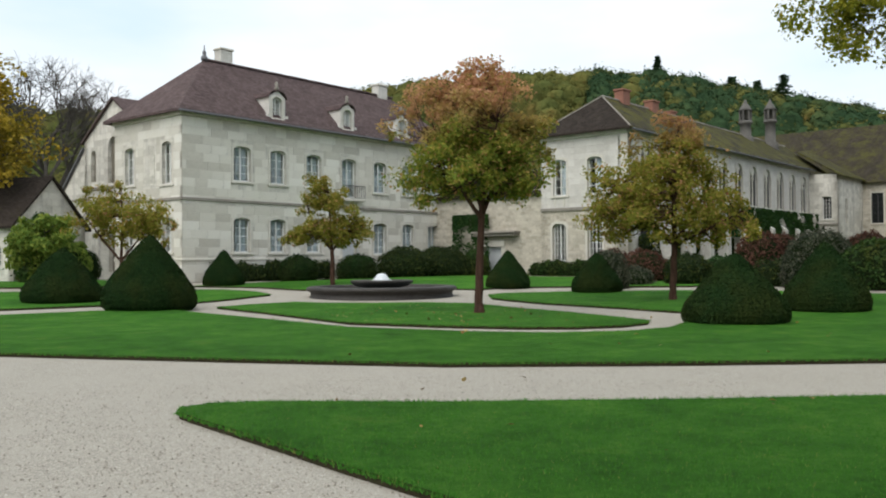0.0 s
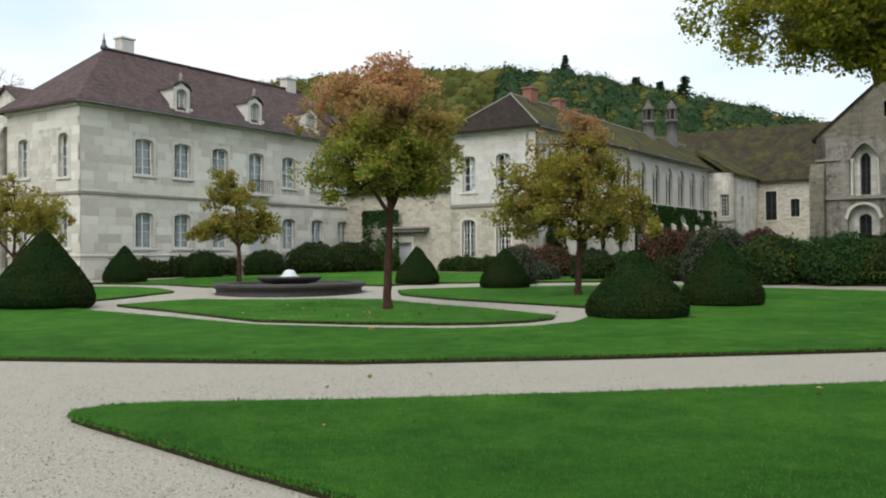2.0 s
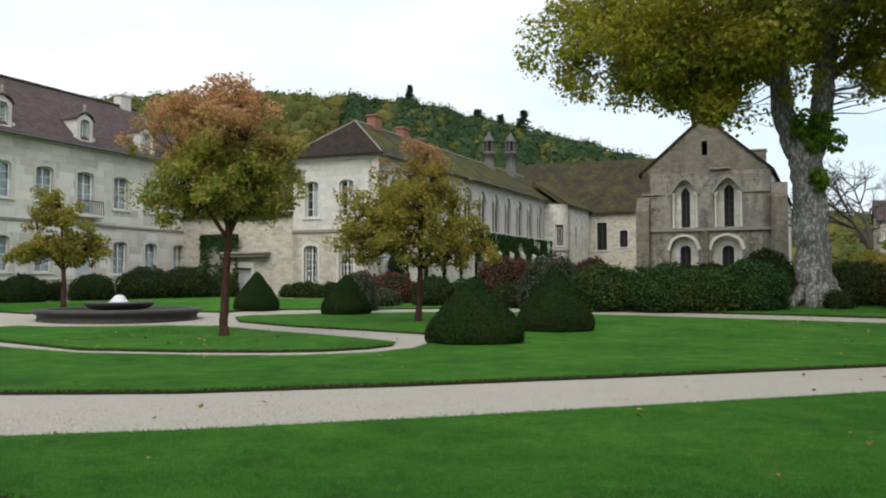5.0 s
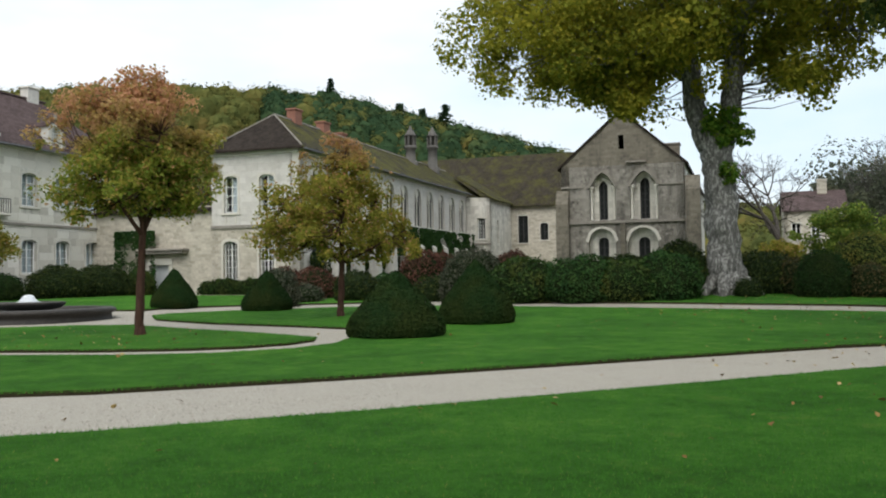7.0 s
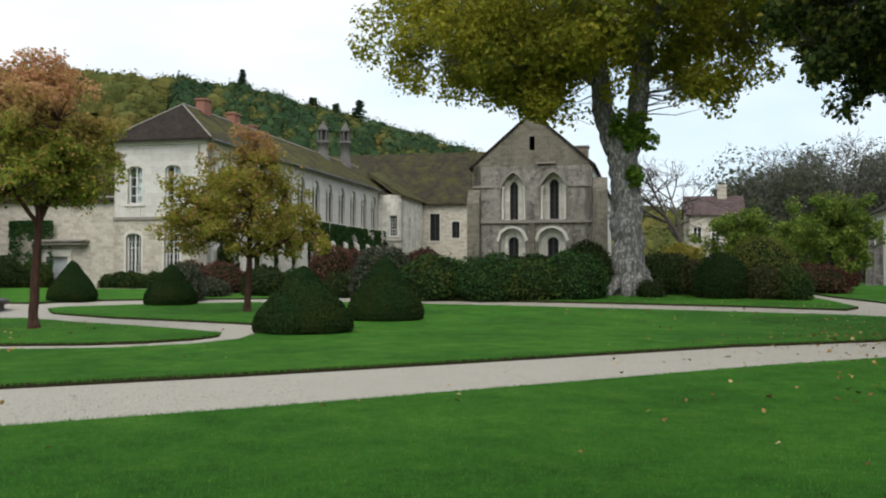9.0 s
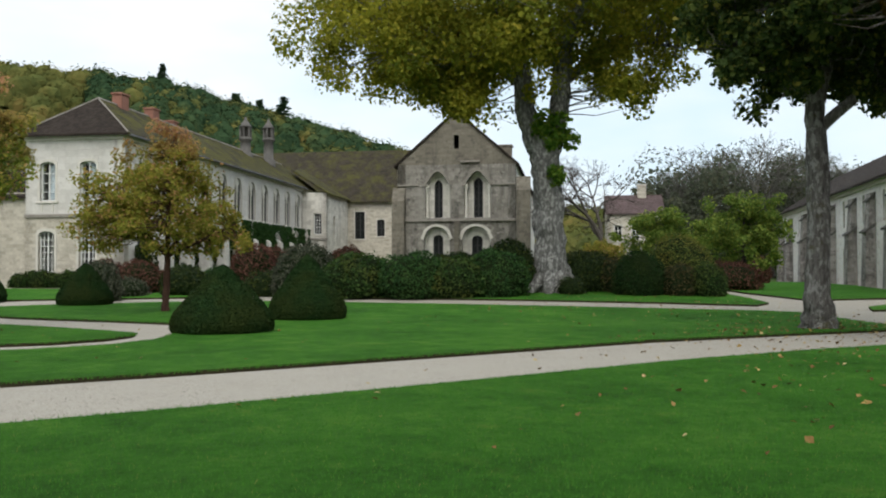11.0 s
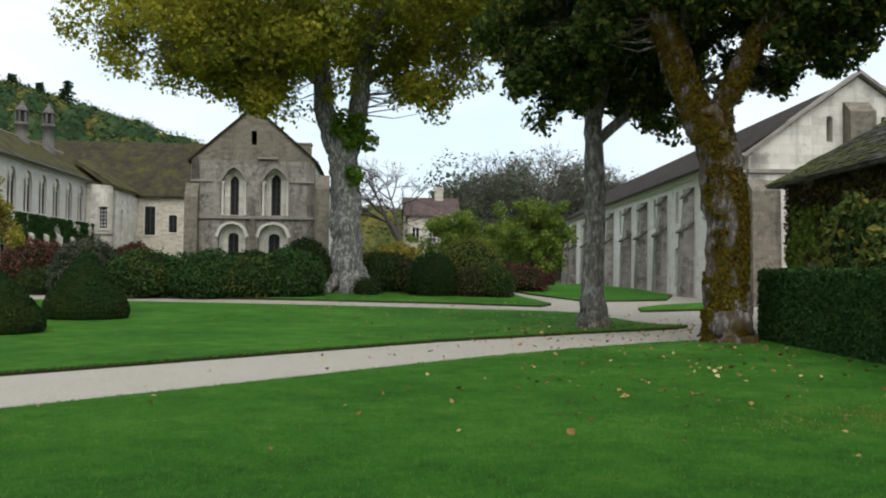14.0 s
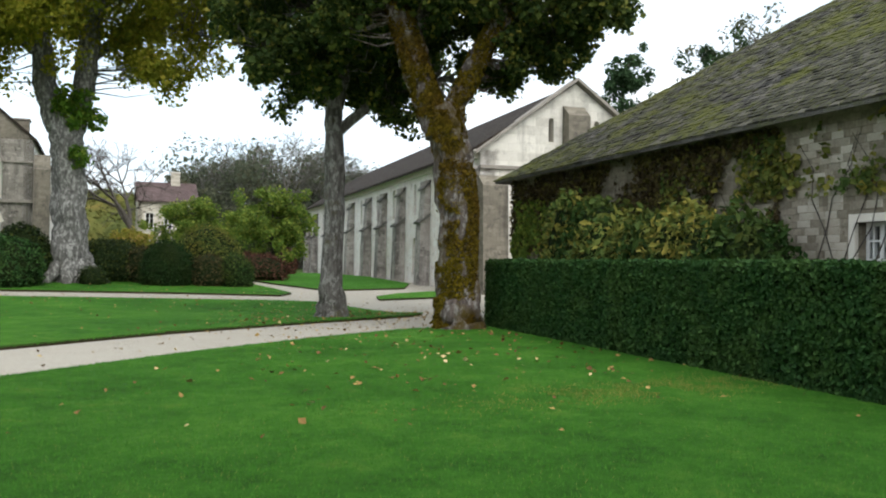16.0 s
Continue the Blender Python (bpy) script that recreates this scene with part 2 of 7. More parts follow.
def lawn_mat():
    n = Nodes("mown_lawn")
    blades = n.noise(75, 5, 0.8)
    tuft = n.noise(9.0, 5, 0.7)
    mid = n.noise(1.6, 5, 0.65)
    big = n.noise(0.3, 4, 0.6)
    col = n.ramp(n.mix(0.45, n.mix(0.5, big, mid), n.mix(0.5, tuft, blades)), [(0.39, (0.021, 0.078, 0.009)), (0.5, (0.046, 0.158, 0.016)), (0.61, (0.098, 0.245, 0.03))])
    dry = n.noise(0.8, 5, 0.72)
    col = n.mix(n.ramp(dry, [(0.6, (0, 0, 0)), (0.78, (0.6, 0.6, 0.6))]), col, (0.14, 0.165, 0.03))
    n.bump(n.math("ADD", blades, n.math("ADD", tuft, n.math("MULTIPLY", mid, 0.8))), 0.045)
    return n.finish(col, 0.85, spec=0.06)


def gravel_mat():
    n = Nodes("pale_gravel")
    v = n.voronoi(70)
    stones = n.ramp(v.outputs["Color"], [(0.0, (0.15, 0.137, 0.113)), (0.5, (0.335, 0.31, 0.26)), (1.0, (0.51, 0.477, 0.41))])
    drift = n.noise(0.9, 6, 0.65)
    col = n.mix(n.ramp(drift, [(0.35, (0.75, 0.75, 0.75)), (0.65, (0.1, 0.1, 0.1))]), stones, (0.37, 0.345, 0.295))
    col = n.mix(n.ramp(n.noise(26, 4, 0.75), [(0.62, (0, 0, 0)), (0.74, (0.35, 0.35, 0.35))]), col, (0.16, 0.135, 0.1))
    n.bump(v.outputs["Distance"], 0.012, 0.8)
    return n.finish(col, 0.9, spec=0.2)


LAWN, GRAVEL = lawn_mat(), gravel_mat()
bn = Nodes("ashlar_block")
tone = bn.ramp(bn.mix(0.55, bn.own(), bn.noise(1.7, 8, 0.72)), [(0.22, (0.47, 0.44, 0.38)), (0.42, (0.61, 0.58, 0.51)), (0.62, (0.7, 0.67, 0.6)), (0.8, (0.79, 0.77, 0.71))])
wash = bn.noise(1.0, 5, 0.65, bn.mapped((1.4, 1.4, 0.25)))
tone = bn.mix(bn.ramp(wash, [(0.52, (0, 0, 0)), (0.74, (0.6, 0.6, 0.6))]), tone, (0.35, 0.335, 0.30))
grime = bn.noise(3.1, 8, 0.78)
tone = bn.mix(bn.ramp(grime, [(0.54, (0, 0, 0)), (0.64, (0.4, 0.4, 0.4))]), tone, (0.33, 0.31, 0.275))
bn.bump(bn.noise(12, 6, 0.7), 0.012)
ASHLAR = bn.finish(tone, 0.92, spec=0.15)
sn = Nodes("stone_roof_slab")
tone = sn.ramp(sn.mix(0.4, sn.math("FRACT", sn.math("ADD", sn.own(), sn.island()), 0.0), sn.noise(3.0, 5, 0.65)), [(0.22, (0.018, 0.0175, 0.016)), (0.55, (0.05, 0.048, 0.042)), (0.88, (0.12, 0.113, 0.1))])
moss = sn.noise(0.8, 6, 0.7)
tone = sn.mix(sn.ramp(sn.mix(0.4, moss, sn.noise(7, 5, 0.7)), [(0.46, (0, 0, 0)), (0.56, (0.9, 0.9, 0.9))]), tone, (0.08, 0.088, 0.012))
sn.bump(sn.noise(16, 6, 0.7), 0.02)
SLAB = sn.finish(tone, 0.9, spec=0.15)
EARTH = plain_mat("dark_lawn_edge_soil", (0.02, 0.018, 0.01), (0.05, 0.045, 0.022), 6, 0.95, 0.02, 0.1)
FIELD = plain_mat("valley_meadow", (0.03, 0.06, 0.016), (0.075, 0.105, 0.03), 0.15, 0.95, 0.05, 0.1, fine=3)
LEAF_MAPLE = leaf_mat("autumn_maple_leaves", [(0, (0.13, 0.19, 0.028)), (0.5, (0.24, 0.28, 0.045)), (0.86, (0.38, 0.33, 0.06)), (1, (0.52, 0.28, 0.13))],
                      [(0, (0.46, 0.21, 0.12)), (0.5, (0.68, 0.32, 0.22)), (1, (0.33, 0.27, 0.07))], 0.55, rise=(4.6, 6.9), trans=0.5)
LEAF_OLIVE = leaf_mat("yellowing_olive_leaves", [(0, (0.16, 0.18, 0.028)), (0.5, (0.27, 0.265, 0.042)), (0.85, (0.38, 0.3, 0.06)), (1, (0.5, 0.26, 0.14))],
                      [(0, (0.52, 0.24, 0.17)), (1, (0.36, 0.23, 0.08))], 0.5, rise=(4.9, 6.9), trans=0.5)
LEAF_VINE = leaf_mat("withered_vine_leaves", [(0, (0.03, 0.022, 0.012)), (0.6, (0.075, 0.055, 0.024)), (1, (0.13, 0.12, 0.03))], None, trans=0.15)
LEAF_PLANE = leaf_mat("plane_tree_leaves", [(0, (0.10, 0.135, 0.018)), (0.5, (0.20, 0.235, 0.028)), (0.85, (0.33, 0.32, 0.036)), (1, (0.44, 0.36, 0.05))],
                      [(0, (0.26, 0.27, 0.03)), (1, (0.4, 0.36, 0.04))], 0.22, trans=0.52)
# Far darker than LEAF_PLANE: the crowns' shade is put into the leaf colour.
LEAF_SHADE = leaf_mat("shaded_deep_green_leaves", [(0, (0.02, 0.04, 0.01)), (0.6, (0.05, 0.08, 0.018)), (0.9, (0.12, 0.15, 0.03)), (1, (0.24, 0.22, 0.04))], None, trans=0.4)
LEAF_SPROUT = leaf_mat("fresh_green_shoots", [(0, (0.05, 0.12, 0.014)), (0.6, (0.1, 0.2, 0.022)), (1, (0.2, 0.27, 0.035))], None, trans=0.4)
MOSS = leaf_mat("ochre_moss_tufts", [(0, (0.045, 0.038, 0.005)), (0.6, (0.1, 0.076, 0.008)), (1, (0.17, 0.125, 0.014))], [(0, (0.06, 0.036, 0.01)), (1, (0.11, 0.068, 0.012))], 0.9, 0.95, 0.03, 0.1)
LEAF_DARK = leaf_mat("dark_green_leaves", [(0, (0.012, 0.026, 0.008)), (0.6, (0.028, 0.05, 0.013)), (1, (0.075, 0.09, 0.018))], None, rough=0.45)
LEAF_YEW = leaf_mat("clipped_yew", [(0, (0.009, 0.027, 0.007)), (0.6, (0.014, 0.037, 0.009)), (1, (0.023, 0.05, 0.012))],
                    [(0, (0.02, 0.034, 0.007)), (1, (0.034, 0.046, 0.01))], 0.9, 0.75, 0.08, 0.12)
LEAF_HEDGE = leaf_mat("hedge_leaves", [(0, (0.014, 0.044, 0.011)), (0.6, (0.023, 0.066, 0.016)), (1, (0.042, 0.098, 0.023))], [(0, (0.024, 0.058, 0.013)), (1, (0.058, 0.108, 0.026))], 1.3, rough=0.65, gleam=0.12, trans=0.2)
LEAF_BUSH = leaf_mat("glossy_shrub_leaves", [(0, (0.016, 0.044, 0.01)), (0.6, (0.032, 0.07, 0.015)), (1, (0.06, 0.105, 0.024))],
                     [(0, (0.045, 0.068, 0.014)), (1, (0.12, 0.12, 0.025))], 0.7, 0.65, 0.12, 0.25)
LEAF_MIX = leaf_mat("yellowing_shrub_leaves", [(0, (0.035, 0.07, 0.018)), (0.55, (0.085, 0.13, 0.03)), (0.85, (0.19, 0.21, 0.047)), (1, (0.32, 0.27, 0.06))], [(0, (0.12, 0.13, 0.025)), (1, (0.28, 0.23, 0.045))], 0.8, trans=0.3)
LEAF_RED = leaf_mat("wine_red_shrub_leaves", [(0, (0.05, 0.026, 0.018)), (0.6, (0.1, 0.042, 0.03)), (1, (0.17, 0.085, 0.055))], None, trans=0.3)
LEAF_BRONZE = leaf_mat("bronze_green_shrub_leaves", [(0, (0.022, 0.028, 0.01)), (0.6, (0.05, 0.05, 0.018)), (1, (0.12, 0.085, 0.035))], None, trans=0.25)
LEAF_GREY = leaf_mat("grey_green_shrub_leaves", [(0, (0.03, 0.04, 0.026)), (0.6, (0.06, 0.07, 0.042)), (1, (0.13, 0.125, 0.09))], None, trans=0.2)
LEAF_LIME = leaf_mat("light_green_leaves", [(0, (0.085, 0.15, 0.025)), (0.6, (0.16, 0.235, 0.04)), (1, (0.28, 0.32, 0.06))], None)
LEAF_GOLD = leaf_mat("golden_autumn_leaves", [(0, (0.2, 0.15, 0.018)), (0.6, (0.36, 0.26, 0.028)), (1, (0.5, 0.36, 0.05))], [(0, (0.1, 0.1, 0.016)), (1, (0.2, 0.16, 0.02))], 0.3)
LEAF_WOOD = leaf_mat("hillside_woodland_leaves", [(0, (0.07, 0.09, 0.03)), (0.4, (0.105, 0.118, 0.036)), (0.75, (0.145, 0.14, 0.042)), (1, (0.2, 0.155, 0.05))],
                     None, 0.02, 0.95, 0.02, 0.2, crowns=0.11)
LEAF_FIR = leaf_mat("pine_wood_needles", [(0, (0.022, 0.048, 0.024)), (0.6, (0.04, 0.072, 0.032)), (1, (0.075, 0.1, 0.038))], None, 0.02, 0.95, 0.02, 0.1, crowns=0.13)
# Greyed tones put the haze of the far valley into the leaf colour.
LEAF_HAZE = leaf_mat("haze_greyed_thin_leaves", [(0, (0.065, 0.082, 0.055)), (0.6, (0.1, 0.112, 0.075)), (1, (0.15, 0.14, 0.08))], None, 0.08, 0.95, 0.03, 0.4, crowns=0.2)
LEAF_LITTER = leaf_mat("fallen_leaf_litter", [(0, (0.07, 0.035, 0.014)), (0.5, (0.2, 0.12, 0.04)), (0.8, (0.34, 0.24, 0.08)), (1, (0.5, 0.4, 0.2))], None, trans=0.1)
BARK_PLANE = bark_mat("flaking_plane_bark", (0.06, 0.06, 0.056), (0.21, 0.205, 0.19), (0.08, 0.085, 0.03), -0.07, 0.8)
BARK_MOSS = bark_mat("pale_cracked_bark", (0.03, 0.024, 0.02), (0.17, 0.14, 0.125), (0.07, 0.05, 0.008), 0.1, 0.4)
BARK_DARK = bark_mat("grey_brown_bark", (0.04, 0.036, 0.032), (0.18, 0.17, 0.155), (0.06, 0.055, 0.012), 0.04, 0.45)
BARK_MAPLE = bark_mat("peeling_copper_bark", (0.04, 0.02, 0.014), (0.105, 0.056, 0.04))
# Twigs lightened so that distance haze is part of their colour.
BARK_PALE = bark_mat("haze_paled_twigs", (0.12, 0.112, 0.1), (0.19, 0.18, 0.165))
BARK_GREY = bark_mat("bare_grey_twigs", (0.05, 0.044, 0.038), (0.11, 0.098, 0.085))


# ---- mesh helpers ----
class Mesh:
    """Collects vertices and faces of one part."""

    def __init__(self):
        self.v, self.f = [], []

    def face(self, *pts):
        k = len(self.v)
        self.v.extend(tuple(p) for p in pts)
        self.f.append(tuple(range(k, k + len(pts))))
        return self

    def box(self, x0, x1, y0, y1, z0, z1, bevel=0.0):
        k = len(self.v)
        if not bevel:
            self.v += [(x, y, z) for z in (z0, z1) for y in (y0, y1) for x in (x0, x1)]
            self.f += [tuple(k + i for i in q) for q in ((0, 2, 3, 1), (4, 5, 7, 6), (0, 1, 5, 4), (2, 6, 7, 3), (0, 4, 6, 2), (1, 3, 7, 5))]
            return self
        b = bevel
        rings = []
        for z, i in ((z0, b), (z0 + b, 0), (z1 - b, 0), (z1, b)):
            rings.append([(x0 + i, y0 + i, z), (x1 - i, y0 + i, z), (x1 - i, y1 - i, z), (x0 + i, y1 - i, z)])
        return self.loft(rings)

    def loft(self, rings, caps=True, closed=True):
        k, n = len(self.v), len(rings[0])
        for r in rings:
            self.v += [tuple(p) for p in r]
        for j in range(len(rings) - 1):
            for i in range(n if closed else n - 1):
                a, b = k + j * n + i, k + j * n + (i + 1) % n
                self.f.append((a, b, b + n, a + n))
        if caps:
            self.f.append(tuple(k + i for i in reversed(range(n))))
            self.f.append(tuple(k + (len(rings) - 1) * n + i for i in range(n)))
        return self

    def lathe(self, profile, n=32, wobble=0.0, x=0.0, y=0.0):
        rings = []
        for r, z in profile:
            rings.append([(x + r * (1 + wobble * noise.noise((3 * math.cos(a), 3 * math.sin(a), z * 2))) * math.cos(a), y + r * math.sin(a), z)
                          for a in (2 * math.pi * i / n for i in range(n))])
        return self.loft(rings)

    def tube(self, pts, radii, n=8, rough=0.0):
        """A limb along pts; rough: how uneven its section is."""
        rings = []
        pts = [Vector(p) for p in pts]
        ref = Vector((0.31, 0.95, 0.1))
        for i, p in enumerate(pts):
            d = (pts[min(i + 1, len(pts) - 1)] - pts[max(i - 1, 0)]).normalized()
            a = d.cross(ref).normalized()
            b = d.cross(a)
            ring = []
            for j in range(n):
                w = 2 * math.pi * j / n
                r = radii[i]
                if rough:
                    r *= 1 + rough * noise.noise((math.cos(w) * 1.7 + p.x, math.sin(w) * 1.7 + p.y, p.z * 0.6)) + 0.4 * rough * noise.noise((math.cos(w) * 4.5 + p.x, math.sin(w) * 4.5 + p.y, p.z * 2.1))
                ring.append(p + a * (r * math.cos(w)) + b * (r * math.sin(w)))
            rings.append(ring)
        return self.loft(rings)

    def data(self, name, material, smooth=False):
        me = bpy.data.meshes.new(name)
        me.from_pydata(self.v, [], self.f)
        for m in material if isinstance(material, (list, tuple)) else [material]:
            me.materials.append(m)
        if smooth:
            me.polygons.foreach_set("use_smooth", [True] * len(me.polygons))
        me.update()
        return me


def recalc(me):
    bm = bmesh.new()
    bm.from_mesh(me)
    bmesh.ops.recalc_face_normals(bm, faces=bm.faces)
    bm.to_mesh(me)
    bm.free()
    return me


def part(name, mesh, material, parent, label="", m=None, smooth=False):
    """One mesh object under a thing or a part. mesh: a Mesh, or mesh data to share."""
    me = mesh if isinstance(mesh, bpy.types.Mesh) else recalc(mesh.data(name, material, smooth))
    ob = new(name, me)
    ob.parent = parent
    if m is not None:
        ob.matrix_basis = m
    if label:
        ob["label"] = label
    return ob


def thing(name, m, label, category, group="", kind=""):
    """An Empty at a thing's base."""
    ob = new(name)
    ob.empty_display_size = 0.3
    ob.matrix_basis = m
    return tagged(ob, label, category, group, kind)


def solid(name, mesh, material, m, label, category, group="", kind="", smooth=False):
    ob = part(name, mesh, material, None, "", m, smooth)
    return tagged(ob, label, category, group, kind)


rng = np.random.default_rng(7)


def leaf_quads(pts, nrm, size, spread=0.9, long=1.5, vary=0.35):
    """Folded leaf faces at pts, turned loosely along nrm."""
    n = len(pts)
    d = nrm + spread * rng.normal(size=(n, 3))
    d /= np.linalg.norm(d, axis=1)[:, None] + 1e-9
    a = np.cross(d, rng.normal(size=(n, 3)))
    a /= np.linalg.norm(a, axis=1)[:, None] + 1e-9
    b = np.cross(d, a)
    s = size * (1 + vary * rng.normal(size=n)).clip(0.4, 1.9)[:, None]
    fold = d * s * 0.18
    v = np.stack([pts - a * s * long / 2, pts - b * s / 2 + fold, pts + a * s * long / 2, pts + b * s / 2 + fold], 1).reshape(-1, 3)
    return v, np.arange(4 * n).reshape(n, 4)


def leaf_data(name, v, f, material, core=None):
    """Mesh data of leaves, and of a solid core within them."""
    verts, faces = v.tolist(), f.tolist()
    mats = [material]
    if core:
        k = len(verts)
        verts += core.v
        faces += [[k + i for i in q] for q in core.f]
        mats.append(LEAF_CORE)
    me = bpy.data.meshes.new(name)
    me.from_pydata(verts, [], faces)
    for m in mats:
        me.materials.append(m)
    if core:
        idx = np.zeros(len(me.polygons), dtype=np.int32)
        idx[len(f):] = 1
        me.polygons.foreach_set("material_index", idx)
    me.update()
    return me


# Near-black core colour stands for the shade deep between the leaves.
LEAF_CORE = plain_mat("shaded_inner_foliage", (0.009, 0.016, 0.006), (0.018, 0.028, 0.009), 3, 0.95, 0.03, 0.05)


# ---- ground ----
HILL_AZ = [-180, -120, -70, -45, -30, -20, -10, -5, 3, 9, 14, 19, 24, 29, 33, 38, 46, 60, 80, 110, 150, 180]
HILL_EL = [2.0, 2.0, 3.0, 8.0, 9.3, 9.3, 10.2, 11.2, 12.1, 12.0, 11.6, 10.4, 9.2, 7.8, 6.2, 4.6, 3.4, 3.4, 5.0, 4.0, 2.0, 2.0]


def ground_z(x, y):
    """Level near the path, a gentle rise to the buildings, then the wooded valley side."""
    d = math.hypot(x, y)
    z = 0.018 * min(max(d - 28, 0), 30)
    z += 0.3 * math.exp(-((x - 28.5) ** 2 + (y - 36.2) ** 2) / 128.0)
    if d > 125:
        el = np.interp(math.degrees(math.atan2(x, y)), HILL_AZ, HILL_EL)
        k = min((d - 125) / 150, 1.0)
        z += (k * k * (3 - 2 * k)) * (math.tan(radians(el)) * 275 - 6.0)
    return z


def ground_sheet():
    m = Mesh()
    radii = [0, 4, 8, 14, 20, 26, 28, 30, 34, 40, 46, 52, 58, 66, 80, 100, 125, 140, 155, 170, 190, 210, 230, 250, 275, 320, 420, 700, 1300, 2600]
    n = 120
    for r in radii:
        for i in range(n):
            a = 2 * math.pi * i / n
            x, y = r * math.sin(a), r * math.cos(a)
            m.v.append((x, y, ground_z(x, y) - 0.12 + 0.4 * noise.noise((x * 0.02, y * 0.02, 0)) * min(max(r - 125, 0) / 40, 3)))
    for j in range(len(radii) - 1):
        for i in range(n):
            a, b = j * n + i, j * n + (i + 1) % n
            m.f.append((a, b, b + n, a + n))
    return solid("ground", m, FIELD, Matrix(), "meadow ground rising to a wooded valley side", "ground", kind="structure", smooth=True)


def sheet(name, outline, lift, skirt, material, label, category, cell=1.5, edge_material=None):
    """A surface that follows the ground inside an outline, with a cut edge of depth skirt."""
    bm = bmesh.new()
    bm.faces.new([bm.verts.new((x, y, 0)) for x, y in outline])
    bm.normal_update()
    for axis in (0, 1):
        lo, hi = min(p[axis] for p in outline), max(p[axis] for p in outline)
        k = math.ceil(lo / cell)
        while k * cell < hi:
            co, no = [0, 0, 0], [0, 0, 0]
            co[axis], no[axis] = k * cell, 1
            bmesh.ops.bisect_plane(bm, geom=bm.verts[:] + bm.edges[:] + bm.faces[:], plane_co=co, plane_no=no)
            k += 1
    for v in bm.verts:
        v.co.z = ground_z(v.co.x, v.co.y) + lift
    rim = [e for e in bm.edges if e.is_boundary]
    if skirt:
        made = bmesh.ops.extrude_edge_only(bm, edges=rim)["geom"]
        for g in made:
            if isinstance(g, bmesh.types.BMVert):
                g.co.z -= skirt
            elif isinstance(g, bmesh.types.BMFace):
                g.material_index = 1
    bmesh.ops.recalc_face_normals(bm, faces=bm.faces)
    if sum(f.normal.z * f.calc_area() for f in bm.faces) < 0:
        bmesh.ops.reverse_faces(bm, faces=bm.faces)
    me = bpy.data.meshes.new(name)
    bm.to_mesh(me)
    bm.free()
    me.materials.append(material)
    me.materials.append(edge_material or EARTH)
    ob = new(name, me)
    return tagged(ob, label, category, kind="structure")


def curve_through(pts, closed=True, step=6):
    """A smooth outline through pts."""
    out, n = [], len(pts)
    for i in range(n):
        p0, p1, p2, p3 = (Vector((*pts[(i + k) % n], 0)) for k in (-1, 0, 1, 2))
        for j in range(step):
            t = j / step
            q = 0.5 * (2 * p1 + (p2 - p0) * t + (2 * p0 - 5 * p1 + 4 * p2 - p3) * t * t + (3 * p1 - p0 - 3 * p2 + p3) * t ** 3)
            out.append((q.x, q.y))
    return out


def arc(cx, cy, r, a0, a1, n=12):
    return [(cx + r * math.sin(radians(a0 + (a1 - a0) * i / n)), cy + r * math.cos(radians(a0 + (a1 - a0) * i / n))) for i in range(n + 1)]


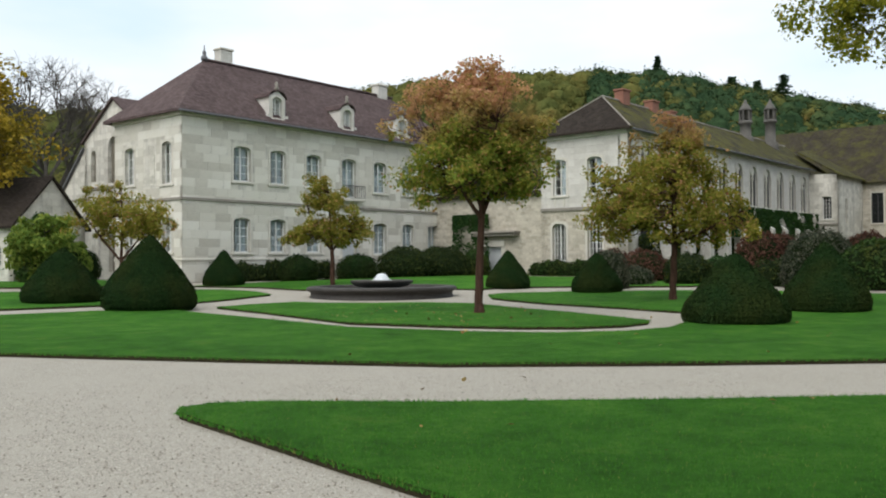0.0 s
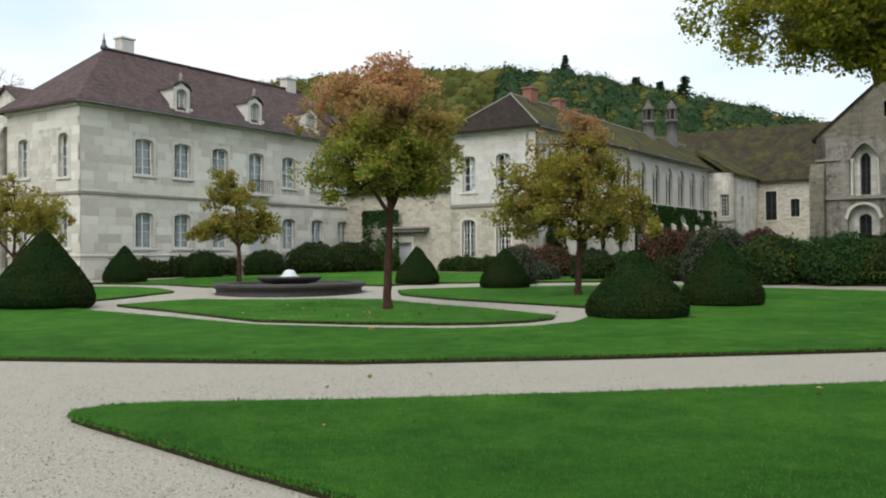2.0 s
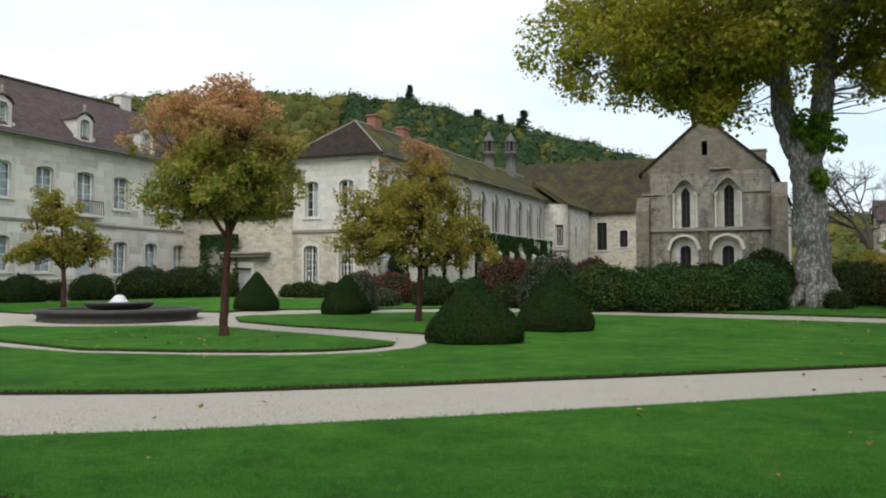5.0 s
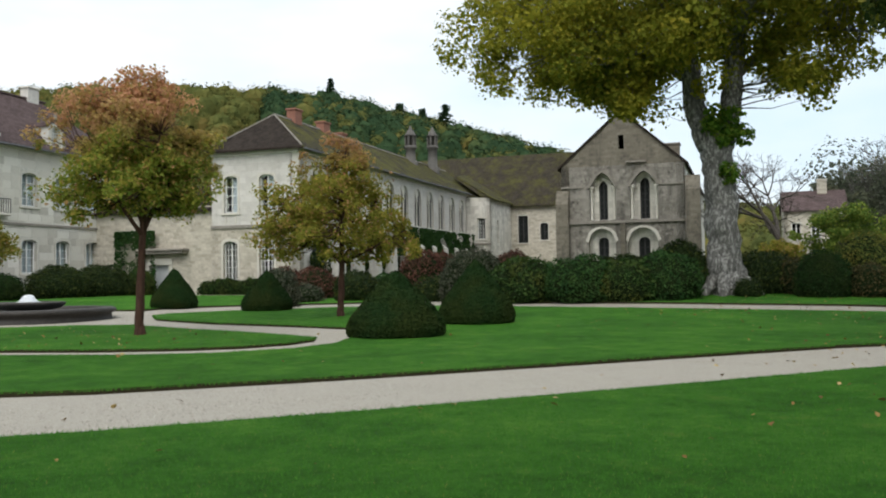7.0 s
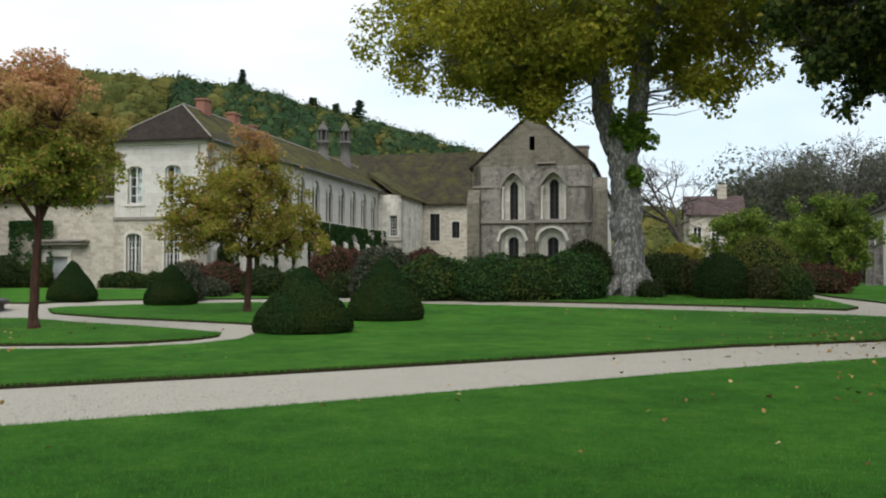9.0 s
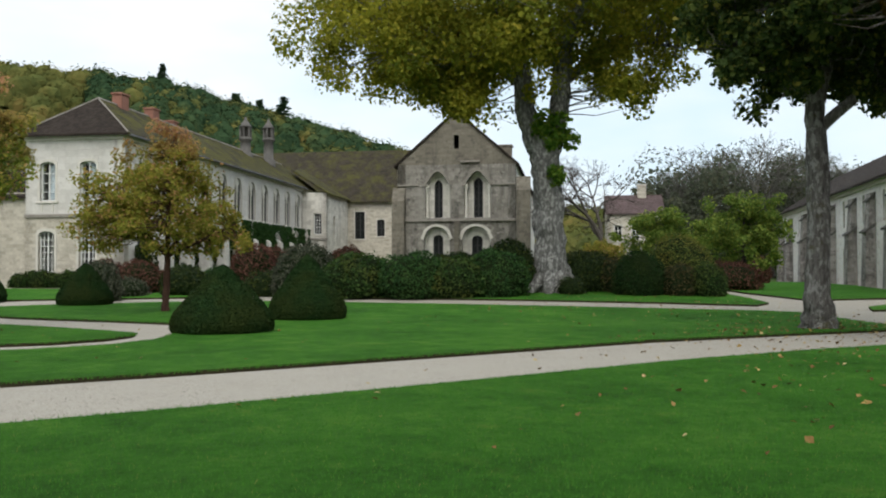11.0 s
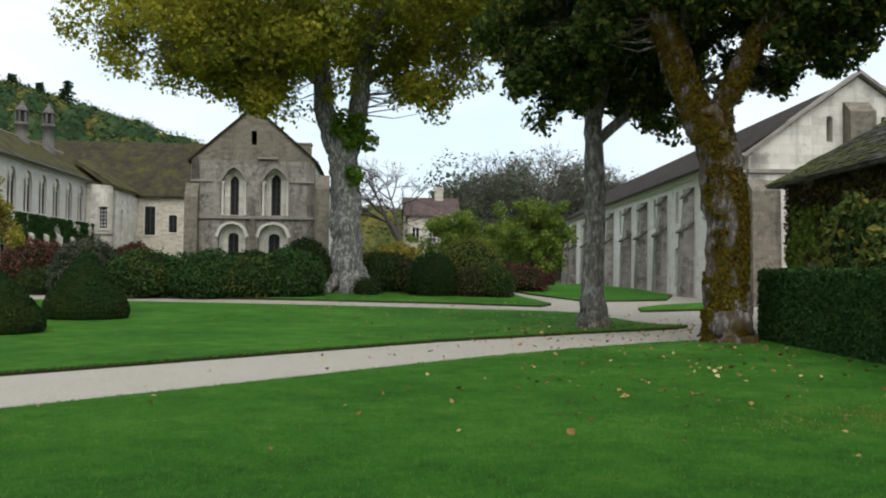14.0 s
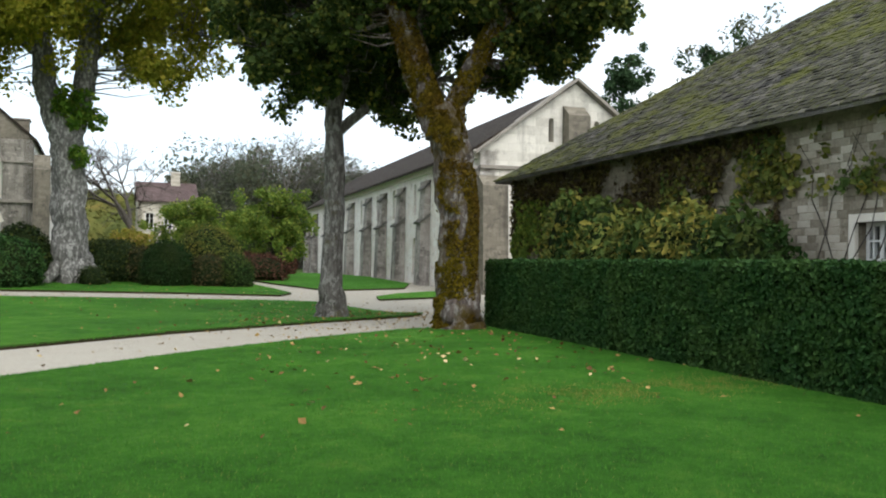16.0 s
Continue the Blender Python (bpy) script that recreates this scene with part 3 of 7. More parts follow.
ground_sheet()
FX, FY = -2.55, 36.4  # fountain
sheet("gravel_path", [(-40, -25), (9, -25), (14, -8), (26, 5), (34, 8), (60, 30), (60, 45), (36, 44), (24, 46), (12, 52), (-8, 50), (-22, 60), (-40, 60)], 0.0, 0.15, GRAVEL,
      "pale beige gravel of the garden paths", "path", 2.0)
LAWNS = [
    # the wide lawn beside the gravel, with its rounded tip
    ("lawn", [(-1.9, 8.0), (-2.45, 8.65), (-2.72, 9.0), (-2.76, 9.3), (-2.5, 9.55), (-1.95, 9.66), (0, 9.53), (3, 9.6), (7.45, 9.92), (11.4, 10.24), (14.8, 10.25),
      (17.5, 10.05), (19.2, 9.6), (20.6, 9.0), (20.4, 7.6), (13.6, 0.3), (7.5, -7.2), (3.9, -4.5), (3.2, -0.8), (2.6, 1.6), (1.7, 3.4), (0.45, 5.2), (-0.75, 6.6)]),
    # the lawn beyond the main path
    ("lawn", [(-24, 17.5), (-14, 16.6), (-7.67, 15.14), (-3.5, 14.0), (0, 13.15), (3.5, 13.1), (8, 13.3), (14, 13.6), (19, 13.1), (22.5, 12.6), (23.6, 12.9), (23.2, 13.8), (24.6, 16.4), (25.7, 18.5), (25.3, 19.7), (23.8, 21.8),
      (21.2, 25.2), (18.6, 28.5), (15.9, 32.0), (13.9, 35.1), (11.7, 35.7), (10.7, 31.6), (8.8, 26.8), (6.9, 23.8), (6.1, 21.6), (5.15, 19.75), (4.0, 18.8), (2.3, 18.5), (0.75, 18.9), (-2.2, 20.5), (-5.75, 24.8), (-8.5, 28.0), (-11.1, 27.7), (-13.4, 25.9), (-24, 23.5)]),
    # the kite with the maple, in front of the fountain
    ("lawn", [(-7.6, 29.4), (-5.5, 26.9), (-2.36, 22.1), (0.0, 20.8), (1.8, 20.15), (3.0, 20.05), (4.2, 20.5), (4.95, 21.3), (5.15, 21.9), (4.75, 23.2), (3.6, 25.9), (1.82, 29.2), (0.9, 30.7), (-0.9, 31.3), (-2.55, 31.2), (-4.4, 31.4), (-5.4, 32.0), (-6.7, 30.7)]),
    # right of the fountain
    ("lawn", [(1.85, 34.4), (1.9, 33.4), (2.5, 32.2), (3.5, 30.4), (5.6, 27.9), (6.9, 25.7), (7.4, 25.9), (8.3, 27.6), (10.2, 31.8), (11.0, 36.2), (10.0, 37.3), (5.2, 37.5), (2.5, 36.8), (1.9, 35.8)]),
    # left of the fountain
    ("lawn", [(-26, 28), (-14.4, 28.6), (-12.2, 30.3), (-9.3, 31.4), (-8.2, 34.0), (-7.3, 37.0), (-8.5, 39.5), (-10.3, 41.2), (-13.5, 41.4), (-19.4, 39.4), (-27, 36)]),
    # the strips before the houses
    ("lawn", [(-13.0, 45.2), (-9.2, 43.6), (-6.6, 40.8), (-4.6, 41.2), (-2.4, 42.4), (0.4, 41.0), (1.6, 40.2), (3.0, 41.9), (6.8, 42.0), (11.5, 40.6), (14.5, 42.0), (13.0, 49.0), (8.6, 53.5), (2.2, 58.6), (-4.2, 55.2), (-11.8, 47.6)]),
    ("lawn", [(-30, 44), (-20, 43.6), (-15.4, 46.4), (-16.6, 49.4), (-23, 55), (-34, 57)]),
    # the bank under the big trees
    ("lawn", [(14.9, 38.2), (17.4, 34.6), (20.4, 30.9), (23.2, 27.4), (25.6, 24.6), (27.6, 21.6), (29.0, 22.2), (30.8, 24.6), (33.0, 28.0), (35.4, 32.6), (36.4, 40.0), (32, 44), (24.5, 45.4), (17.2, 47.2)]),
    # beyond the crossing paths, before the long buttressed wall
    ("lawn", [(28.5, 17.6), (31.2, 16.7), (34.6, 17.8), (35.8, 19.0), (32.4, 19.2), (30.0, 18.7)]),
    ("lawn", [(32.0, 22.6), (36.6, 21.4), (41.5, 24.0), (58.5, 41.6), (57, 46), (45, 43.8), (37.6, 33.0), (34.2, 27.6)]),
]
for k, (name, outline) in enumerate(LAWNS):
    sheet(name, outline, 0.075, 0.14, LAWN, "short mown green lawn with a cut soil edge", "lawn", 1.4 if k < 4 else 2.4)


# ---- walls, windows and roofs ----
def arch_top(o, s):
    """The height of an opening's head at s."""
    s0, s1, zb, zt, rise, pointed = o
    if not rise:
        return zt
    c, h = (s0 + s1) / 2, (s1 - s0) / 2
    u = min(abs(s - c) / h, 1.0)
    if pointed:
        return zt - rise + rise * (1 - u ** 1.7)
    return zt - rise + rise * math.sqrt(max(1 - u * u, 0))


def wall_mesh(length, z0, top, openings, thick, back=True):
    """A wall along x from 0 to length that faces -y, its top given by points (s, z), with openings (s0, s1, z_low, z_top, rise, pointed) through it."""
    m = Mesh()
    top_z = lambda s: float(np.interp(s, [p[0] for p in top], [p[1] for p in top]))
    cuts = {0.0, length, *(p[0] for p in top)}
    for o in openings:
        n = 10 if o[4] else 1
        cuts |= {o[0] + (o[1] - o[0]) * i / n for i in range(n + 1)}
    cuts = sorted(c for c in cuts if 0 <= c <= length)
    cuts = [c for i, c in enumerate(cuts) if i == 0 or c - cuts[i - 1] > 1e-5]
    for a, b in zip(cuts, cuts[1:]):
        c = (a + b) / 2
        voids = sorted((o for o in openings if o[0] < c < o[1]), key=lambda o: o[2])
        low = (z0, z0)
        for o in voids:
            m.face((a, 0, low[0]), (b, 0, low[1]), (b, 0, o[2]), (a, 0, o[2]))
            if back:
                m.face((a, thick, low[0]), (a, thick, o[2]), (b, thick, o[2]), (b, thick, low[1]))
            m.face((a, 0, o[2]), (b, 0, o[2]), (b, thick, o[2]), (a, thick, o[2]))
            low = (arch_top(o, a), arch_top(o, b))
            m.face((a, 0, low[0]), (a, thick, low[0]), (b, thick, low[1]), (b, 0, low[1]))
        m.face((a, 0, low[0]), (b, 0, low[1]), (b, 0, top_z(b)), (a, 0, top_z(a)))
        if back:
            m.face((a, thick, low[0]), (a, thick, top_z(a)), (b, thick, top_z(b)), (b, thick, low[1]))
        m.face((a, 0, top_z(a)), (b, 0, top_z(b)), (b, thick, top_z(b)), (a, thick, top_z(a)))
    for o in openings:
        for s in (o[0], o[1]):
            m.face((s, 0, o[2]), (s, thick, o[2]), (s, thick, arch_top(o, s)), (s, 0, arch_top(o, s)))
    for s in (0.0, length):
        m.face((s, 0, z0), (s, thick, z0), (s, thick, top_z(s)), (s, 0, top_z(s)))
    return m


def wall_data(name, m, material):
    """Faces as they were wound: outward where it shows."""
    return m.data(name, material)


SHARED = {}


def arched(w, z0, h, rise, pointed=False, inset=0.0, n=10):
    """Outline points of an arched panel, from low left round to low right."""
    o = (0, w, z0, z0 + h, rise, pointed)
    pts = [(inset, z0 + inset)]
    pts += [(s, max(arch_top(o, s) - inset, z0 + inset)) for s in (inset + (w - 2 * inset) * i / n for i in range(n + 1))]
    pts.append((w - inset, z0 + inset))
    return pts


def slab(m, pts, y0, y1):
    """A flat panel with the outline pts (x, z), from y0 to y1."""
    m.loft([[(x, y0, z) for x, z in pts], [(x, y1, z) for x, z in pts]])
    return m


def ring(m, outer, inner, y0, y1):
    """A flat frame between two outlines of as many points."""
    n = len(outer)
    k = len(m.v)
    for pts, y in ((outer, y0), (inner, y0), (inner, y1), (outer, y1)):
        m.v += [(x, y, z) for x, z in pts]
    for a, b in ((0, 1), (1, 2), (2, 3), (3, 0)):
        for i in range(n - 1):
            m.f.append((k + a * n + i, k + a * n + i + 1, k + b * n + i + 1, k + b * n + i))
    return m


def window(parent, m, w, h, rise=0.0, bars=(2, 4), surround=0.14, sill=True, curtain=True, pointed=False, style="white", depth=0.22, trim=None):
    """A window in its opening: m puts its lower left corner on the wall's face. Frame > panes; surround and sill are of stone."""
    key = (round(w, 2), round(h, 2), round(rise, 2), bars, surround, sill, curtain, pointed, style)
    if key not in SHARED:
        fm = Mesh()
        ring(fm, arched(w, 0, h, rise, pointed), arched(w, 0, h, rise, pointed, 0.07), depth, depth + 0.07)
        o = (0, w, 0, h, rise, pointed)
        mat = PAINT if style == "white" else IRON
        bars_me = [Mesh().box(0.06, w - 0.06, depth, depth + 0.07, 0, 0.09).data("glazing_bar", mat)]
        for i in range(1, bars[0]):
            s = w * i / bars[0]
            t = 0.045 if i * 2 == bars[0] else 0.018
            bars_me.append(Mesh().box(s - t, s + t, depth - 0.01, depth + 0.06, 0.05, arch_top(o, s) - 0.05).data("glazing_bar", mat))
        for j in range(1, bars[1]):
            z = (h - rise * 0.6) * j / bars[1]
            bars_me.append(Mesh().box(0.05, w - 0.05, depth + 0.005, depth + 0.05, z - 0.018, z + 0.018).data("glazing_bar", mat))
        gm = slab(Mesh(), arched(w, 0, h, rise, pointed, 0.05), depth + 0.03, depth + 0.036)
        frame_me = recalc(fm.data("frame", mat))
        glass_me = recalc(gm.data("pane", GLASS if style == "white" else DARK_GLASS))
        cm = []
        if curtain:
            for a, b in ((0.34 * w, 0.68 * w), (0.66 * w, 0.97 * w)):
                c = Mesh()
                pts = []
                n = 16
                for i in range(n + 1):
                    s = a + (b - a) * i / n
                    pts.append((s, depth + 0.2 + 0.035 * math.sin(i * 2.1), ))
                for (s, y), (s2, y2) in zip(pts, pts[1:]):
                    c.face((s, y, 0.02), (s2, y2, 0.02), (s2, y2, h - rise * 0.5), (s, y, h - rise * 0.5))
                    c.face((s, y + 0.01, 0.02), (s, y + 0.01, h - rise * 0.5), (s2, y2 + 0.01, h - rise * 0.5), (s2, y2 + 0.01, 0.02))
                cm.append(c.data("curtain", CURTAIN))
        sm = None
        if surround:
            s_ = Mesh()
            out = [(x + (-surround if x < w / 2 - 1e-6 else surround if x > w / 2 + 1e-6 else 0), z + (surround if z > h * 0.5 else 0)) for x, z in arched(w, 0, h, rise, pointed)]
            ring(s_, out, arched(w, 0, h, rise, pointed), -0.03, 0.05)
            sm = recalc(s_.data("surround", trim or TRIM))
        im = recalc(Mesh().box(-surround - 0.08, w + surround + 0.08, -0.10, 0.2, -0.14, 0.0, 0.02).data("sill", trim or TRIM)) if sill else None
        SHARED[key] = (frame_me, bars_me, glass_me, cm, sm, im)
    frame_me, bars_me, glass_me, cm, sm, im = SHARED[key]
    win = part("window", frame_me, None, parent, "", m)
    g = part("pane", glass_me, None, win)
    g.visible_shadow = False
    for b in bars_me:
        part("glazing_bar", b, None, win)
    for c in cm:
        part("curtain", c, None, win, "white cloth curtain")
    if sm:
        part("surround", sm, None, win)
    if im:
        part("sill", im, None, win)
    return win


def rot(x, y, a):
    """The pose of a wall that starts at (x, y) and runs along the angle a in its house's plan."""
    return pose(x, y, 0, 0, 0, a)


def roof_planes(parent, faces, material, label="", thick=0.16, name="roof"):
    """A roof of sloping faces, each with depth."""
    m = Mesh()
    for f in faces:
        f = [Vector(p) for p in f]
        m.loft([[p - Vector((0, 0, thick)) for p in f], f])
    return part(name, m, material, parent, label)


def gable_roof_faces(x0, x1, y0, y1, z_eave, z_ridge, over=0.35, hip0=0.0, hip1=0.0, verge=0.2):
    """Ridge along x; hips cut the ends."""
    ym = (y0 + y1) / 2
    e = z_eave
    a, b = x0 - (over if hip0 else verge), x1 + (over if hip1 else verge)
    r0, r1 = (x0 + hip0 if hip0 else a), (x1 - hip1 if hip1 else b)
    faces = [[(a, y0 - over, e), (b, y0 - over, e), (r1, ym, z_ridge), (r0, ym, z_ridge)], [(b, y1 + over, e), (a, y1 + over, e), (r0, ym, z_ridge), (r1, ym, z_ridge)]]
    if hip0:
        faces.append([(a, y1 + over, e), (a, y0 - over, e), (r0, ym, z_ridge)])
    if hip1:
        faces.append([(b, y0 - over, e), (b, y1 + over, e), (r1, ym, z_ridge)])
    return faces


def band(parent, m, length, z, h, proud, material, name="string_course"):
    return part(name, Mesh().box(-0.02, length + 0.02, -proud, 0.05, z, z + h, 0.02), material, parent, "", m)


def chimney(parent, x, y, z0, z1, w, d, material, cap=TRIM_GREY, label=""):
    c = part("chimney", Mesh().box(x - w / 2, x + w / 2, y - d / 2, y + d / 2, z0, z1, 0.02), material, parent, label)
    part("cap", Mesh().box(x - w / 2 - 0.08, x + w / 2 + 0.08, y - d / 2 - 0.08, y + d / 2 + 0.08, z1, z1 + 0.14, 0.03), cap, c)
    return c


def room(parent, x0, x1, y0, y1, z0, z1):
    """Added near-black planes for the dimness behind the windows: floors and a cross wall."""
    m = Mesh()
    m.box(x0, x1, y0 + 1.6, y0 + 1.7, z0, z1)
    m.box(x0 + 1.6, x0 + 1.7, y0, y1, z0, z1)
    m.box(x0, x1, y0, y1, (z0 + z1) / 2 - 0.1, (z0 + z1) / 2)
    return part("inner_walls", m, ROOM, parent, "near-black backing that stands for dim rooms")


def house_a():
    """The pale two-storey wing with the plum tiled hip roof."""
    h = thing("residence_wing", pose(-14.84, 49.84, 0, 0, 0, 51), "pale limestone two-storey wing with plum-brown hipped tile roof", "house")
    L, W, Z = 25.4, 7.1, 10.3
    up = [(3.6, 6.52, 1.3), (6.43, 6.52, 1.3), (9.45, 6.52, 1.33), (12.66, 6.0, 1.4), (15.82, 6.48, 1.33), (18.83, 6.48, 1.3), (21.8, 6.48, 1.32)]
    low = [(3.58, 2.2, 1.27), (6.4, 2.2, 1.27), (9.45, 2.2, 1.3), (15.8, 2.1, 1.32), (18.84, 2.08, 1.26), (21.76, 2.06, 1.35)]
    ops = [(s, s + w, z, 8.66, 0.2, False) for s, z, w in up] + [(s, s + w, z, 4.32, 0.2, False) for s, z, w in low] + [(12.7, 14.1, 1.5, 4.3, 0.2, False)]
    front = part("wall", wall_data("wall", wall_mesh(L, 0.1, [(0, Z), (L, Z)], ops, 0.6), STONE_PALE), None, h)
    m0 = Matrix()
    for s, z, w in up:
        window(h, pose(s, 0, z), w, 8.66 - z, 0.2)
    for s, z, w in low:
        window(h, pose(s, 0, z), w, 4.32 - z, 0.2)
    d = part("door", slab(Mesh(), arched(1.4, 1.5, 2.8, 0.2), 0.3, 0.36), DOOR_PAINT, h, "pale grey panelled door", pose(12.7, 0, 0))
    for s in (0.15, 0.77):
        for z in (1.65, 2.5, 3.3):
            part("door_panel", Mesh().box(s, s + 0.48, 0.275, 0.31, z, z + 0.65, 0.01), DOOR_PAINT, d)
    # the side towards the left, with a blind window in the middle
    side = [(W - 5.9, W - 4.9, 6.33, 8.6, 0.2, False), (W - 1.98, W - 1.02, 6.2, 8.68, 0.2, False), (W - 1.98, W - 1.02, 2.2, 4.32, 0.2, False), (W - 5.9, W - 4.9, 2.2, 4.32, 0.2, False)]
    ms = rot(0, W, -90)
    left = part("wall", wall_data("wall", wall_mesh(W, 0.1, [(0, Z), (W, Z)], side, 0.6), STONE_PALE), None, h, "", ms)
    for o in side:
        window(h, ms @ pose(o[0], 0, o[2]), o[1] - o[0], o[3] - o[2], 0.2)
    part("blind_window", slab(Mesh(), arched(0.95, 6.2, 2.4, 0.2), -0.025, 0.02), STONE_PALE, h, "walled-up window", ms @ pose(W - 3.7, 0, 0))
    part("wall", wall_data("wall", wall_mesh(L, 0.1, [(0, Z), (L, Z)], [], 0.5), STONE_PALE), None, h, "", rot(L, W, 180))
    part("wall", wall_data("wall", wall_mesh(W, 0.1, [(0, Z), (W, Z)], [], 0.5), STONE_PALE), None, h, "", rot(L, 0, 90))
    for mm, ln in ((m0, L), (ms, W)):
        band(h, mm, ln, 5.2, 0.18, 0.09, TRIM_GREY)
        band(h, mm, ln, Z - 0.22, 0.22, 0.16, TRIM, "cornice")
        band(h, mm, ln, 1.72, 0.14, 0.07, TRIM, "plinth_course")
    part("gutter", Mesh().box(-0.55, L + 0.3, -0.62, -0.46, Z - 0.12, Z - 0.0, 0.03), LEAD, h, "dark lead gutter")
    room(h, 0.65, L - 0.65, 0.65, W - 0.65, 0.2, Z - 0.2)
    faces = gable_roof_faces(0, L, 0, W, Z + 0.08, 14.45, 0.5, 4.1, 4.1)
    roof_planes(h, faces, ROOF_RED)
    ridge = Mesh()
    x = 4.1
    while x < L - 4.1:
        ridge.box(x, x + 0.42, W / 2 - 0.13, W / 2 + 0.13, 14.40, 14.54 + 0.02 * random.random(), 0.03)
        x += 0.43
    part("ridge_tiles", ridge, ROOF_RED, h)
    fin = part("finial", Mesh().lathe([(0.2, 14.4), (0.22, 14.6), (0.1, 14.75), (0.13, 14.9), (0.05, 15.05), (0.02, 15.4)], 10, 0, 4.1, W / 2), LEAD, h, "dark lead finial", smooth=True)
    chimney(h, 5.8, W / 2 + 0.3, 13.6, 15.35, 0.9, 0.7, STONE_WHITE, TRIM)
    chimney(h, 20.4, W / 2 + 0.1, 13.4, 15.2, 1.0, 0.7, STONE_WHITE, TRIM)
    # dormers
    for s in (6.85, 13.05, 18.65):
        dz = 10.55
        w = 1.3
        front_me = wall_mesh(w, dz - 0.3, [(0, dz + 1.45), (0.3, dz + 1.62), (0.65, dz + 1.85), (1.0, dz + 1.62), (w, dz + 1.45)], [(0.25, 1.05, dz + 0.1, dz + 1.45, 0.25, False)], 0.25)
        dormer = part("dormer", wall_data("dormer", front_me, STONE_WHITE), None, h, "white stone dormer with curved top", pose(s - 0.65, -0.2, 0))
        window(h, pose(s - 0.4, -0.2, dz + 0.1), 0.8, 1.35, 0.25, (4, 5), 0.08, True, False)
        for sx in (0.0, w - 0.2):
            part("cheek", Mesh().box(sx, sx + 0.2, 0.25, 2.4, dz - 0.3, dz + 1.42), STONE_WHITE, dormer)
        arcs = [(s_, dz + 1.45 + 0.45 * math.sqrt(max(0, 1 - ((s_ - 0.65) / 0.75) ** 2))) for s_ in np.linspace(-0.1, w + 0.1, 9)]
        rm = Mesh().loft([[(a, y, z) for a, z in arcs] + [(a, y, z - 0.08) for a, z in reversed(arcs)] for y in (-0.1, 2.9)])
        part("hood", rm, ROOF_RED, dormer)
        for a, b in ((-0.24, 0.0), (w, w + 0.24)):
            part("scroll", Mesh().loft([[(a, 0.02, dz - 0.2), (b, 0.02, dz - 0.2), (b, 0.18, dz - 0.2), (a, 0.18, dz - 0.2)], [(a * 0.5 + b * 0.5, 0.02, dz + 0.35), (b, 0.02, dz + 0.35), (b, 0.18, dz + 0.35), (a * 0.5 + b * 0.5, 0.18, dz + 0.35)]]), STONE_WHITE, dormer)
        part("knob", Mesh().lathe([(0.1, dz + 1.85), (0.17, dz + 2.0), (0.08, dz + 2.15), (0.13, dz + 2.3), (0.02, dz + 2.45)], 8, 0, 0.65, 0.05), TRIM_GREY, dormer, "", smooth=True)
    # balcony of the middle window
    bal = part("balcony", Mesh().box(12.3, 14.4, -0.6, 0.0, 5.72, 5.9, 0.03), TRIM, h, "small stone balcony with an iron rail")
    for i in range(12):
        part("baluster", Mesh().box(12.36 + i * 0.18, 12.39 + i * 0.18, -0.56, -0.53, 5.9, 6.75), IRON, bal)
    part("handrail", Mesh().box(12.32, 14.38, -0.58, -0.52, 6.75, 6.8), IRON, bal)
    # stone steps to the door
    st = part("steps", Mesh().box(11.6, 15.2, -0.7, 0, 0.2, 1.5), TRIM_GREY, h, "weathered stone door steps")
    for i in range(5):
        part("step", Mesh().box(11.2 - 0.25 * i, 15.6 + 0.25 * i, -1.05 - 0.34 * i, -0.6, 0.2, 1.5 - 0.2 * (i + 1), 0.02), TRIM_GREY, st)
    return front, ops, left, side + [(W - 3.7, W - 2.75, 6.2, 8.6, 0, False)]


